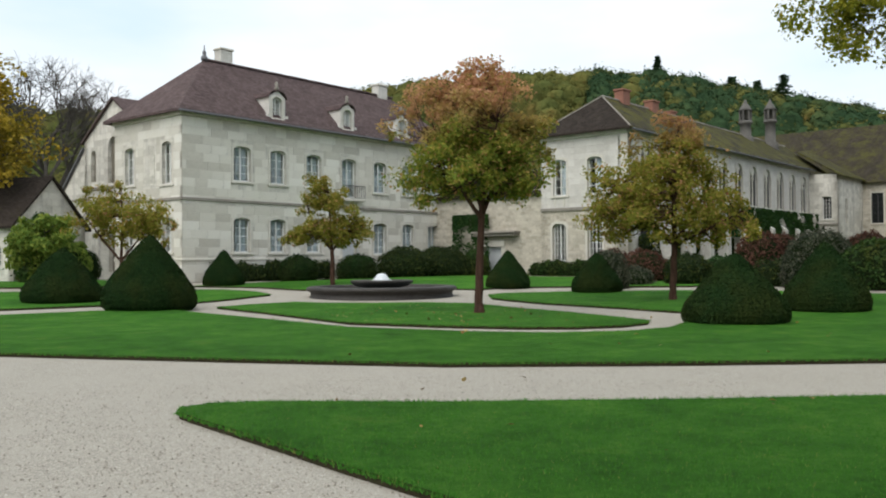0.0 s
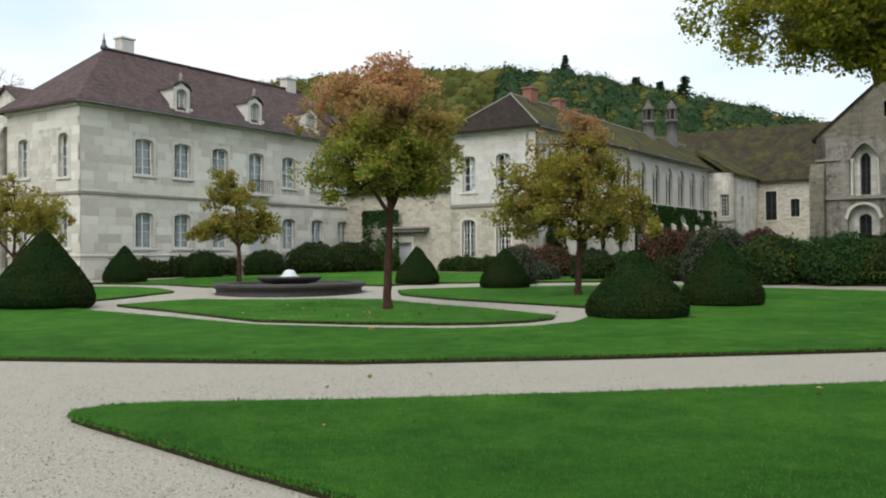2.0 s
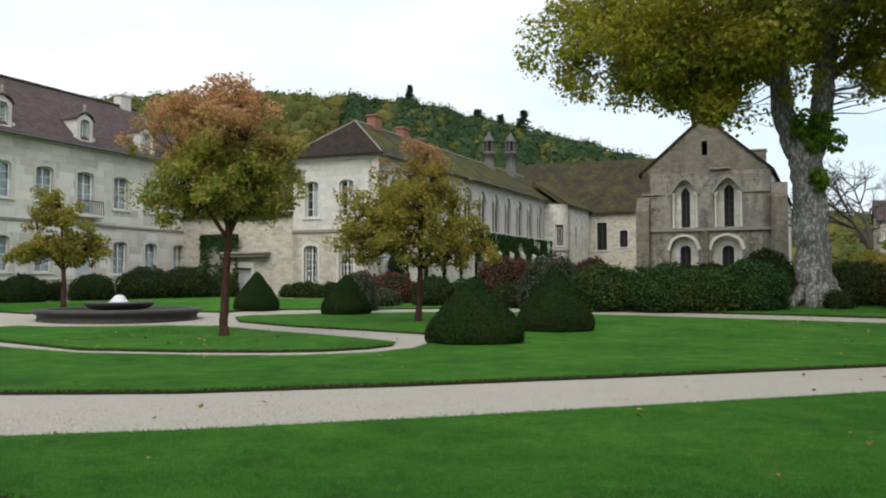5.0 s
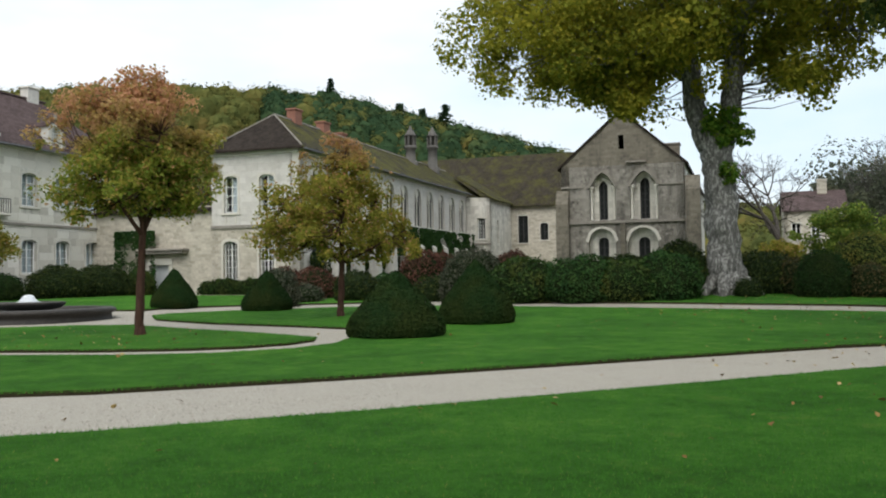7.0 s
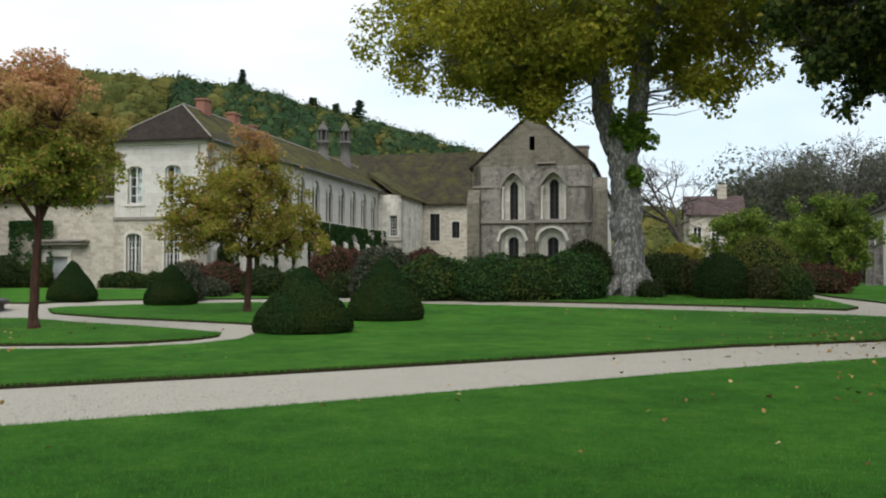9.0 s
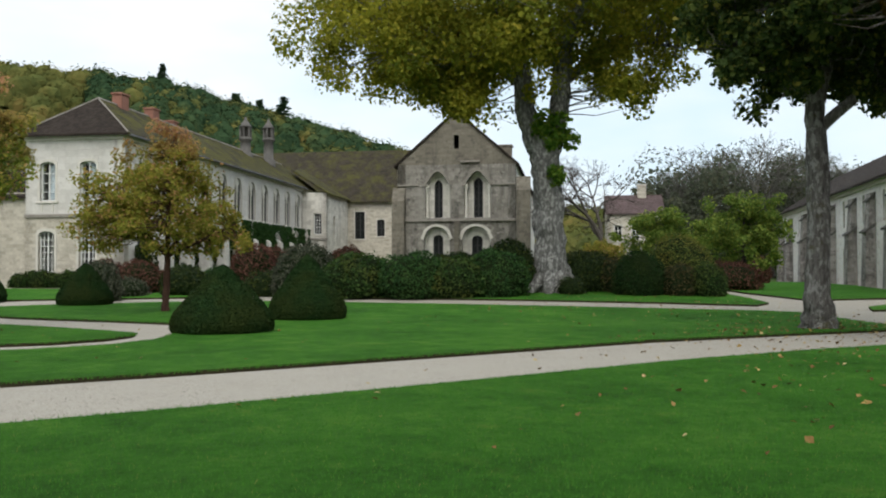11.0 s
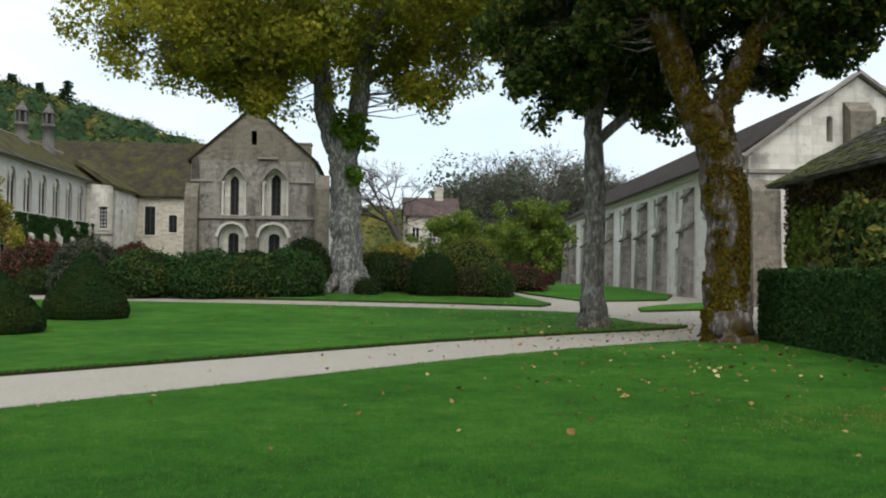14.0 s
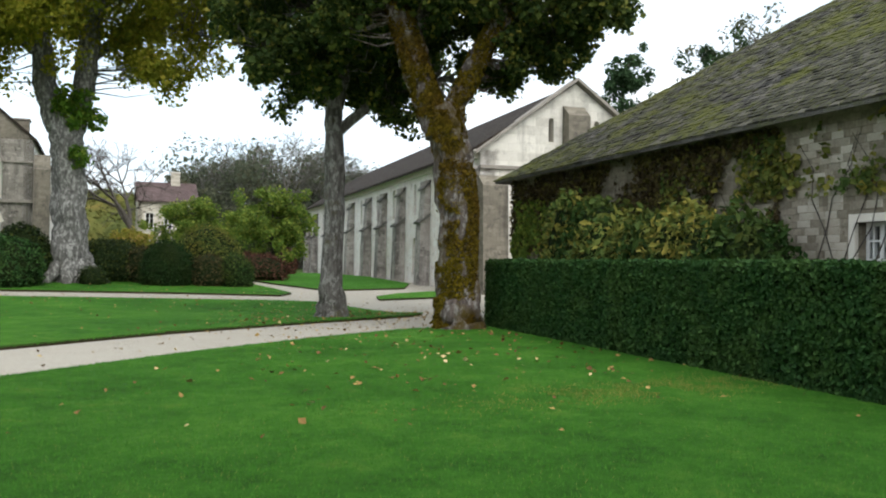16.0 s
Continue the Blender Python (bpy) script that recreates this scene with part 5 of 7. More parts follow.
def house_d():
    """The barn behind the hedge, its stone-slab roof hipped."""
    h = thing("barn", pose(14.64, 3.1, 0, 0, 0, 47) @ pose(0, 0, 0), "old rubble barn with a wide mossy stone-slab roof", "barn")
    # wall line lies 3.5 m behind the hedge face; x along it
    nx, ny = math.sin(radians(47)), -math.cos(radians(47))
    h.matrix_basis = pose(18.97 + 3.5 * nx, 7.92 + 3.5 * ny, 0, 0, 0, 47)
    x0, x1, W, Z, k = -20.0, 8.0, 14.0, 4.4, 0.69
    L = x1 - x0
    m = rot(x1, 0, 180)
    ops = [(x1 + 7.55, x1 + 6.85, 1.45, 2.4, 0, False), (x1 + 12.4, x1 + 11.4, 0.9, 2.4, 0, False)]
    ops = [(min(o[0], o[1]), max(o[0], o[1]), *o[2:]) for o in ops]
    part("wall", wall_data("wall", wall_mesh(L, -0.1, [(0, Z), (L, Z)], ops, 0.6), STONE_BARN), None, h, "", m)
    for o in ops:
        window(h, m @ pose(o[0], 0, o[2]), o[1] - o[0], o[3] - o[2], 0, (4, 3), 0.14, True, False)
    part("wall", wall_data("wall", wall_mesh(W, -0.1, [(0, Z), (W, Z)], [], 0.6), STONE_BARN), None, h, "", rot(x1, -W, 90))
    part("wall", wall_data("wall", wall_mesh(W, -0.1, [(0, Z), (W, Z)], [], 0.6), STONE_BARN), None, h, "", rot(x0, 0, -90))
    part("wall", wall_data("wall", wall_mesh(L, -0.1, [(0, Z), (L, Z)], [], 0.6), STONE_BARN), None, h, "", rot(x0, -W, 0))
    zr = Z + k * W / 2
    roof_planes(h, gable_roof_faces(x0, x1, -W, 0, 4.34, zr, 0.5, W / 2, W / 2), ROOF_STONE, "", 0.07)
    part("inner_walls", Mesh().box(x0 + 1, x1 - 1, -2.2, -2.1, 0, 4.3), ROOM, h)
    return h, next(o for o in h.children if o.name.startswith("wall")), ops


def house_k():
    """The gabled church front beyond the first wing, with its lean-to aisle."""
    h = thing("chapel", pose(-14.84, 49.84, 0, 0, 0, 51), "pale stone chapel with a gabled front and side aisle", "church")
    m = rot(4.0, 18.0, -90)
    ops = [(3.2, 4.6, 7.3, 10.6, 0.7, False), (0.9, 1.6, 7.5, 9.8, 0.35, False), (3.3, 4.4, 1.0, 4.0, 0.5, False)]
    part("wall", wall_data("wall", wall_mesh(8.0, 0.2, [(0, 10.5), (3.95, 13.4), (8, 10.5)], ops, 0.5), STONE_PALE), None, h, "", m)
    for o in ops:
        part("recess", slab(Mesh(), arched(o[1] - o[0], o[2], o[3] - o[2], o[4]), 0.3, 0.36), STONE_GREY, h, "deep arched recess", m @ pose(o[0], 0, 0))
    band(h, m, 8.0, 6.9, 0.2, 0.12, TRIM_GREY)
    roof_planes(h, gable_roof_faces(4.0, 34, 10, 18, 10.5, 13.4, 0.2), ROOF_RED)
    part("wall", wall_data("wall", wall_mesh(30, 0.2, [(0, 10.4), (30, 10.4)], [], 0.5), STONE_PALE), None, h, "", rot(34, 18, 180))
    m2 = rot(4.0, 21.6, -90)
    part("wall", wall_data("wall", wall_mesh(3.6, 0.2, [(0, 6.5), (3.6, 9.9)], [], 0.5), STONE_PALE), None, h, "aisle end wall", m2)
    band(h, m2, 3.6, 6.2, 0.16, 0.1, TRIM_GREY)
    part("wall", wall_data("wall", wall_mesh(26, 0.2, [(0, 6.5), (26, 6.5)], [], 0.5), STONE_PALE), None, h, "", rot(30, 21.6, 180))
    roof_planes(h, [[(3.8, 21.9, 6.4), (3.8, 18.0, 10.1), (30, 18.0, 10.1), (30, 21.9, 6.4)]], LEAD, "grey lean-to aisle roof")
    return h


def cottage(name, m, label, L, W, Z, A, wall, roof, windows, chim=None, doors=0):
    """A plain small house: ridge along x, front facing -y."""
    h = thing(name, m, label, "house")
    part("wall", wall_data("wall", wall_mesh(L, -0.4, [(0, Z), (L, Z)], windows, 0.4), wall), None, h)
    for o in windows:
        window(h, pose(o[0], 0, o[2]), o[1] - o[0], o[3] - o[2], o[4], (2, 3), 0.12, True, False, False, "white")
    part("wall", wall_data("wall", wall_mesh(L, -0.4, [(0, Z), (L, Z)], [], 0.4), wall), None, h, "", rot(L, W, 180))
    for mm in (rot(L, 0, 90), rot(0, W, -90)):
        part("wall", wall_data("wall", wall_mesh(W, -0.4, [(0, Z), (W / 2, A), (W, Z)], [], 0.4), wall), None, h, "", mm)
    roof_planes(h, gable_roof_faces(0, L, 0, W, Z, A, 0.35), roof)
    if chim:
        chimney(h, chim[0], chim[1], A - 1.0, A + 1.1, 1.0, 0.8, wall, TRIM)
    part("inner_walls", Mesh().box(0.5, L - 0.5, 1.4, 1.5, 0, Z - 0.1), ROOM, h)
    return h


WING_WALL, WING_OPENINGS, WING_SIDE, WING_SIDE_OPENINGS = house_a()
house_b()
house_link()
house_p()
house_c()
house_e()
BARN, BARN_WALL, BARN_OPENINGS = house_d()
house_k()


# ---- planting ----
def scatter_clump(centres, radius, per, flat=0.9):
    """Leaf places and outward turns round clump centres."""
    n = len(centres)
    c = np.repeat(np.asarray(centres, float), per, 0)
    d = rng.normal(size=(n * per, 3))
    d /= np.linalg.norm(d, axis=1)[:, None]
    r = np.repeat(radius * rng.uniform(0.6, 1.25, n), per)[:, None] * rng.uniform(0.15, 1.0, (n * per, 1)) ** 0.55
    off = d * r
    off[:, 2] *= flat
    up = d + np.array([0, 0, 0.6])
    return c + off, up


def crown_points(blobs):
    """Clump centres in a set of ellipsoids (x, y, z, rx, ry, rz, count): boughs near the outside, each with a few clumps, gaps between."""
    out = []
    for x, y, z, rx, ry, rz, n in blobs:
        boughs = max(n // 3, 2)
        d = rng.normal(size=(boughs, 3))
        d /= np.linalg.norm(d, axis=1)[:, None]
        r = rng.uniform(0.05, 1.0, (boughs, 1)) ** 0.42
        lump = 1 + 0.16 * np.sin(d[:, :1] * 5 + x) * np.cos(d[:, 1:2] * 4 + y) + 0.08 * rng.normal(size=(boughs, 1))
        c = np.repeat(d * r * lump, 3, 0)
        c = c + rng.normal(size=c.shape) * np.array([0.13, 0.13, 0.12])
        out.append(np.array([x, y, z]) + c * np.array([rx, ry, rz]))
    return np.concatenate(out)


def tree(name, m, limbs, blobs, clump, per, leaf, leaf_material, bark, label, category="tree", group="", sides=14, rough=0.18, long=1.35, twig=0.035):
    """trunk (with limbs and the branches that carry each clump) and crown."""
    t = thing(name, m, label, category, group)
    tm = Mesh()
    samples = []
    for pts, radii in limbs:
        p = [Vector(q) for q in pts]
        fine, fr = [], []
        for i in range(len(p) - 1):
            for j in range(5):
                k = j / 5
                w = 0.12 * radii[i] if i or j else 0.0
                fine.append(p[i].lerp(p[i + 1], k) + Vector((random.uniform(-w, w), random.uniform(-w, w), 0)))
                fr.append(radii[i] * (1 - k) + radii[i + 1] * k)
        fine.append(p[-1])
        fr.append(radii[-1])
        tm.tube(fine, fr, sides, rough)
        samples += [(q, r) for q, r in zip(fine, fr)]
    sp = np.array([s[0] for s in samples])
    sr = np.array([s[1] for s in samples])
    centres = crown_points(blobs) if blobs else np.zeros((0, 3))
    for c in centres:
        d = np.linalg.norm(sp - c, axis=1) + 0.35 * np.maximum(sp[:, 2] - c[2] + 0.3, 0) + np.where(sr > 0.7 * sr.max(), 3.0 * sr.max(), 0)
        i = int(d.argmin())
        a, b = Vector(sp[i]), Vector(c)
        mid = a.lerp(b, 0.5) + Vector((0, 0, -0.08 * (b - a).length)) + Vector([random.uniform(-0.1, 0.1) * (b - a).length for _ in range(3)])
        r = min(twig * (0.5 + 0.35 * (b - a).length), sr[i] * 0.8)
        tm.tube([a, a.lerp(mid, 0.5) + Vector((0, 0, 0.03)), mid, b], [r, r * 0.8, r * 0.55, r * 0.18], 5)
    part("trunk", tm, bark, t, "", None, True)
    if per:
        pts, up = scatter_clump(centres, clump, per)
        v, f = leaf_quads(pts, up, leaf, 1.0, long)
        part("crown", leaf_data("crown", v, f, leaf_material), None, t)
    return t


def moss_coat(t, pts, radii, count, lean, need):
    """Tufts of moss in patches on a limb of the tree t, most on the side that lean points to."""
    p, r = np.array(pts, float), np.array(radii, float)
    u = rng.uniform(0, len(p) - 1.001, count)
    k = u.astype(int)
    w = (u - k)[:, None]
    mid = p[k] * (1 - w) + p[k + 1] * w
    rad = r[k][:, None] * (1 - w) + r[k + 1][:, None] * w
    a = rng.uniform(0, 2 * math.pi, count)
    d = np.stack([np.cos(a), np.sin(a), 0 * a], 1)
    q = mid + d * rad * 1.02
    grow = np.array([noise.fractal(Vector(v) * 1.7, 1.0, 2.0, 4) for v in q]) + d @ np.array(lean)
    keep = grow > need
    q = q[keep] + d[keep] * (0.05 * rng.random((int(keep.sum()), 1)))
    v, f = leaf_quads(q, d[keep], 0.045, 0.7, 1.2)
    return part("moss", leaf_data("moss", v, f, MOSS), None, t, "thick ochre-green moss")


def at(x, y, turn=0.0, dz=0.0):
    return pose(x, y, ground_z(x, y) + dz, 0, 0, turn)


def revolve_points(profile, n, squash=1.0):
    """Random places and normals on a turned profile [(r, z), ...]."""
    p = np.array(profile, float)
    seg = np.linalg.norm(np.diff(p, axis=0), axis=1)
    area = seg * (p[:-1, 0] + p[1:, 0])
    k = rng.choice(len(seg), n, p=area / area.sum())
    u = rng.uniform(size=n)
    r = p[k, 0] + (p[k + 1, 0] - p[k, 0]) * u
    z = p[k, 1] + (p[k + 1, 1] - p[k, 1]) * u
    a = rng.uniform(0, 2 * math.pi, n)
    dr, dz = (p[k + 1] - p[k]).T
    nl = np.hypot(dr, dz) + 1e-9
    nr, nz = dz / nl, -dr / nl
    flip = np.where(nr * r + nz * 0.3 < -1e9, -1, 1)
    pts = np.stack([r * np.cos(a), r * np.sin(a) * squash, z], 1)
    nrm = np.stack([nr * np.cos(a), nr * np.sin(a), nz], 1) * flip[:, None]
    return pts, nrm


def lumps(pts, nrm, amount, scale):
    """Push points in and out along nrm by smooth noise."""
    k = np.array([noise.noise(Vector(p) * scale) + 0.5 * noise.noise(Vector(p) * scale * 2.7 + Vector((9, 3, 1))) for p in pts])
    return pts + nrm * (amount * k)[:, None]


def shrub(name, m, profile, leaf, count, material, label, category="bush", lump=0.06, lump_scale=1.4, spread=0.6, squash=1.0, group="", fuzz=0.03, seed_shift=0.0, long=1.5):
    """A dense shrub: an inside coloured dark for its shade, and a coat of leaves over the turned profile from foot to
    top.
    """
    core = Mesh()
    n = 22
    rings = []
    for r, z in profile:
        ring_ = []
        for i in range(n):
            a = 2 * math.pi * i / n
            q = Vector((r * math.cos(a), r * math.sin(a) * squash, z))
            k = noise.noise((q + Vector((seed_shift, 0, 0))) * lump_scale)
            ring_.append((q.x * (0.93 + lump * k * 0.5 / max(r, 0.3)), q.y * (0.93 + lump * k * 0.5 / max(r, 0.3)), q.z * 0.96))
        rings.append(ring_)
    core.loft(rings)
    pts, nrm = revolve_points(profile, count, squash)
    shift = np.array([seed_shift, 0, 0])
    pts = lumps(pts + shift, nrm, lump, lump_scale) - shift
    pts = pts + nrm * (fuzz * rng.normal(size=(count, 1)))
    pts[:, 2] = np.maximum(pts[:, 2], 0.02)
    v, f = leaf_quads(pts, nrm, leaf, spread, long)
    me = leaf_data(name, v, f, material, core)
    ob = new(name, me)
    ob.matrix_basis = m
    return tagged(ob, label, category, group)


def cone_profile(r, h):
    return [(r * 0.86, 0.0), (r * 0.98, h * 0.07), (r, h * 0.16), (r * 0.95, h * 0.28), (r * 0.8, h * 0.43), (r * 0.6, h * 0.6), (r * 0.38, h * 0.78), (r * 0.18, h * 0.93), (r * 0.07, h * 0.99), (0.01, h * 1.01)]


def dome_profile(r, h):
    return [(r * 0.85, 0.0), (r * 0.97, h * 0.15), (r, h * 0.35), (r * 0.93, h * 0.58), (r * 0.77, h * 0.78), (r * 0.5, h * 0.93), (r * 0.22, h * 0.99), (0.01, h)]


# clipped yews: place, radius, height
for k, (x, y, r, hh) in enumerate(((-14.1, 32.4, 1.42, 1.93), (-9.7, 28.9, 1.5, 2.3), (-11.5, 45.9, 1.08, 1.78), (3.1, 41.9, 1.05, 1.7), (6.5, 37.0, 1.06, 1.62), (7.1, 21.3, 1.24, 1.63), (11.1, 25.4, 1.2, 1.9))):
    shrub("topiary_yew", at(x, y, 40 * k), cone_profile(r, hh * 1.05), 0.034, int(13000 * r * hh), LEAF_YEW,
          "dark green yew clipped into a %s rounded cone" % ("broad" if r > 1.2 else "small"), "topiary", 0.045, 1.7, 0.42, 1.0, "clipped yews round the fountain", 0.012, 3.7 * k)

# maples and other small trees of the garden
tree("maple_tree", at(1.05, 25.75), [([(0, 0, 0), (-0.02, 0, 0.35), (0.03, 0, 1.5), (0.10, 0.02, 2.9), (0.13, 0, 3.9)], [0.19, 0.125, 0.11, 0.1, 0.085]),
     ([(0.1, 0, 2.9), (0.55, 0.1, 4.0), (0.95, 0.2, 5.4)], [0.07, 0.055, 0.03]), ([(0.1, 0, 2.8), (-0.5, -0.1, 3.7), (-1.1, 0.1, 5.0)], [0.065, 0.05, 0.03]),
     ([(0.13, 0, 3.8), (0.05, 0.1, 5.2), (-0.1, 0, 6.6)], [0.08, 0.055, 0.025]), ([(0.11, 0, 3.2), (0.3, -0.8, 4.4), (0.5, -1.2, 5.5)], [0.06, 0.04, 0.02]), ([(0.11, 0, 3.1), (-0.3, 0.8, 4.4), (-0.4, 1.3, 5.5)], [0.06, 0.04, 0.02])],
     [(-0.1, 0, 5.4, 1.95, 1.9, 1.75, 210), (-0.1, 0, 4.5, 2.1, 2.0, 1.1, 150), (-0.25, 0, 6.5, 1.3, 1.2, 0.85, 66), (-1.3, 0, 3.6, 0.7, 0.7, 0.4, 18), (1.3, 0, 3.7, 0.7, 0.7, 0.4, 18), (1.0, 0.2, 4.9, 1.2, 1.2, 1.2, 51)],
     0.33, 66, 0.07, LEAF_MAPLE, BARK_MAPLE, "young maple turning orange, with peeling copper bark", group="", sides=12, twig=0.022)
tree("acer_tree", at(8.2, 31.3), [([(0, 0, 0), (0, 0, 0.4), (0.05, 0, 1.4), (0.08, 0, 2.2)], [0.17, 0.12, 0.11, 0.1]), ([(0.08, 0, 2.1), (0.9, 0.2, 3.2), (1.6, 0.3, 4.6)], [0.08, 0.06, 0.025]),
     ([(0.08, 0, 2.0), (-0.9, -0.1, 3.0), (-1.9, 0.1, 4.0)], [0.08, 0.06, 0.025]), ([(0.08, 0, 2.2), (0.1, 0.1, 4.2), (0.3, 0, 6.4)], [0.09, 0.06, 0.02]), ([(0.08, 0, 2.0), (1.2, -0.5, 2.6), (2.4, -0.4, 3.2)], [0.06, 0.045, 0.02]), ([(0.08, 0, 2.0), (-0.2, -1.0, 3.2), (-0.2, -1.7, 4.4)], [0.06, 0.045, 0.02])],
     [(0.0, 0, 3.7, 2.6, 2.3, 1.45, 220), (-0.6, 0, 4.7, 1.8, 1.7, 1.2, 95), (0.4, 0, 5.7, 0.9, 0.9, 1.0, 42), (1.7, 0, 3.0, 1.3, 1.2, 0.85, 60), (-1.7, 0, 3.2, 1.3, 1.2, 0.9, 60)],
     0.36, 58, 0.078, LEAF_OLIVE, BARK_MAPLE, "spreading acer with olive and russet autumn leaves", sides=12, twig=0.024)
tree("acer_tree", at(-5.75, 45.4), [([(0, 0, 0), (0.02, 0, 1.0), (0.0, 0, 1.9)], [0.14, 0.11, 0.09]), ([(0, 0, 1.8), (0.7, 0, 2.9), (1.1, 0, 3.9)], [0.06, 0.045, 0.02]), ([(0, 0, 1.8), (-0.7, 0.1, 2.8), (-1.2, 0, 3.8)], [0.06, 0.045, 0.02]), ([(0, 0, 1.9), (-0.1, 0, 3.6), (-0.2, 0, 5.2)], [0.07, 0.05, 0.02])],
     [(-0.2, 0, 3.6, 1.7, 1.6, 1.4, 105), (0.9, 0, 2.9, 1.2, 1.1, 0.8, 42), (-1.2, 0, 2.7, 1.1, 1.0, 0.7, 36), (-0.4, 0, 4.8, 0.9, 0.9, 0.8, 30)],
     0.33, 62, 0.085, LEAF_OLIVE, BARK_MAPLE, "small acer with thin olive and rust autumn leaves", sides=10, twig=0.024)
tree("acer_tree", at(-15.6, 42.4), [([(0, 0, 0), (0, 0, 0.9), (0.05, 0, 1.5)], [0.13, 0.1, 0.09]), ([(0, 0, 1.4), (0.9, 0, 2.5), (1.6, 0, 3.6)], [0.06, 0.045, 0.02]), ([(0, 0, 1.4), (-0.9, 0.1, 2.4), (-1.6, 0, 3.4)], [0.06, 0.045, 0.02]), ([(0, 0, 1.5), (0.1, 0, 3.2), (0, 0, 5.0)], [0.07, 0.05, 0.02])],
     [(0, 0, 3.3, 2.4, 1.9, 1.5, 129), (1.5, 0, 3.4, 1.3, 1.2, 1.1, 45), (-1.2, 0, 4.1, 1.2, 1.1, 1.0, 42)],
     0.33, 48, 0.085, LEAF_OLIVE, BARK_MAPLE, "thin acer with pale olive autumn leaves", sides=10, twig=0.024)


# ---- the big trees ----
def plane_big():
    limbs = [([(0, 0, -0.1), (0.02, 0, 0.35), (0.0, 0, 1.2), (-0.08, 0, 2.8), (-0.16, 0, 4.9), (-0.25, 0, 6.3), (-0.35, 0, 7.4)], [1.15, 0.92, 0.8, 0.71, 0.66, 0.7, 0.68]),
             ([(-0.6, 0, 6.7), (-1.15, 0.1, 8.4), (-1.3, 0.1, 9.8), (-1.5, 0.1, 11.4), (-2.2, 0.3, 14.0), (-3.2, 0.5, 16.5)], [0.48, 0.47, 0.45, 0.42, 0.36, 0.24]),
             ([(0.05, 0, 6.7), (0.38, 0, 8.4), (0.48, 0, 9.8), (0.65, -0.1, 11.4), (1.45, 0, 14.0), (2.0, 0, 16.5)], [0.46, 0.44, 0.44, 0.42, 0.36, 0.24]),
             ([(0.1, 0.2, 9.4), (2.3, 1.0, 11.7), (6.0, 1.5, 13.5)], [0.26, 0.18, 0.09]), ([(-1.6, 0, 10.0), (-3.8, -1.0, 11.9), (-8.0, -1.0, 13.0)], [0.28, 0.2, 0.1]),
             ([(-1.8, 0, 11.5), (-2.4, -3.5, 13.0), (-4.0, -7.0, 13.5)], [0.26, 0.2, 0.1]), ([(0.2, 0, 11.0), (1.6, -3.5, 13.0), (3.0, -7.0, 13.5)], [0.26, 0.2, 0.1]), ([(0.3, 0, 11.0), (0.3, 4.0, 13.5), (0.0, 8.0, 14.0)], [0.26, 0.2, 0.1]),
             ([(-3.8, -1.0, 11.9), (-5.2, -2.0, 11.5), (-7.2, -2.5, 10.9)], [0.12, 0.09, 0.04]), ([(2.3, 1.0, 11.7), (4.4, -0.4, 11.6), (6.6, -1.0, 11.0)], [0.12, 0.09, 0.04]), ([(-1.7, 0, 10.8), (-2.8, -2.2, 11.4), (-4.0, -3.0, 10.4)], [0.12, 0.09, 0.04])]
    for i in range(9):
        a = 0.4 + i * 0.7
        limbs.append(([(0.55 * math.cos(a), 0.55 * math.sin(a), 0.9), (1.15 * math.cos(a), 1.15 * math.sin(a), 0.25), (1.7 * math.cos(a), 1.7 * math.sin(a), -0.2)], [0.3, 0.26, 0.12]))
    blobs = [(-3.5, 0, 14.0, 8.8, 8.0, 4.3, 390), (4.0, 0, 15.0, 7.5, 8.0, 4.2, 180), (-8.5, -1, 12.0, 3.8, 4.5, 2.5, 110), (-2.8, -3, 11.0, 3.2, 2.6, 1.7, 60), (4.6, -1.0, 12.4, 4.2, 4.5, 2.0, 60), (0, 0, 18, 8, 8, 3.5, 170), (-4.1, -2.5, 9.3, 1.1, 1.0, 1.3, 30), (-5.2, -2, 10.4, 3.6, 3.2, 1.7, 90), (3.2, -1, 10.2, 2.0, 2.4, 1.6, 48), (9.0, 0, 12.9, 3.3, 4, 1.8, 40)]
    # water shoots low on the trunk
    c = np.array([[-0.15, -0.7, 7.5], [0.2, -0.6, 7.2], [-0.5, -0.75, 7.6], [0.6, -0.4, 7.4], [0.0, -0.7, 6.9], [0.2, -0.75, 5.6], [0.3, -0.7, 5.3], [0.8, -0.5, 7.1], [-0.3, -0.7, 8.1], [0.4, -0.7, 8.0]])
    p, u = scatter_clump(c, 0.5, 150)
    t = tree("plane_tree", at(26.2, 32.1, -38), limbs, blobs, 0.92, 118, 0.135, LEAF_PLANE, BARK_PLANE, "great old plane tree with flaking grey bark and yellowing leaves", sides=28, rough=0.22, twig=0.02)
    v, f = leaf_quads(p, u, 0.15, 1.0, 1.35)
    part("shoot_foliage", leaf_data("shoot_foliage", v, f, LEAF_SPROUT), None, t, "fresh green shoots on the trunk")
    return t


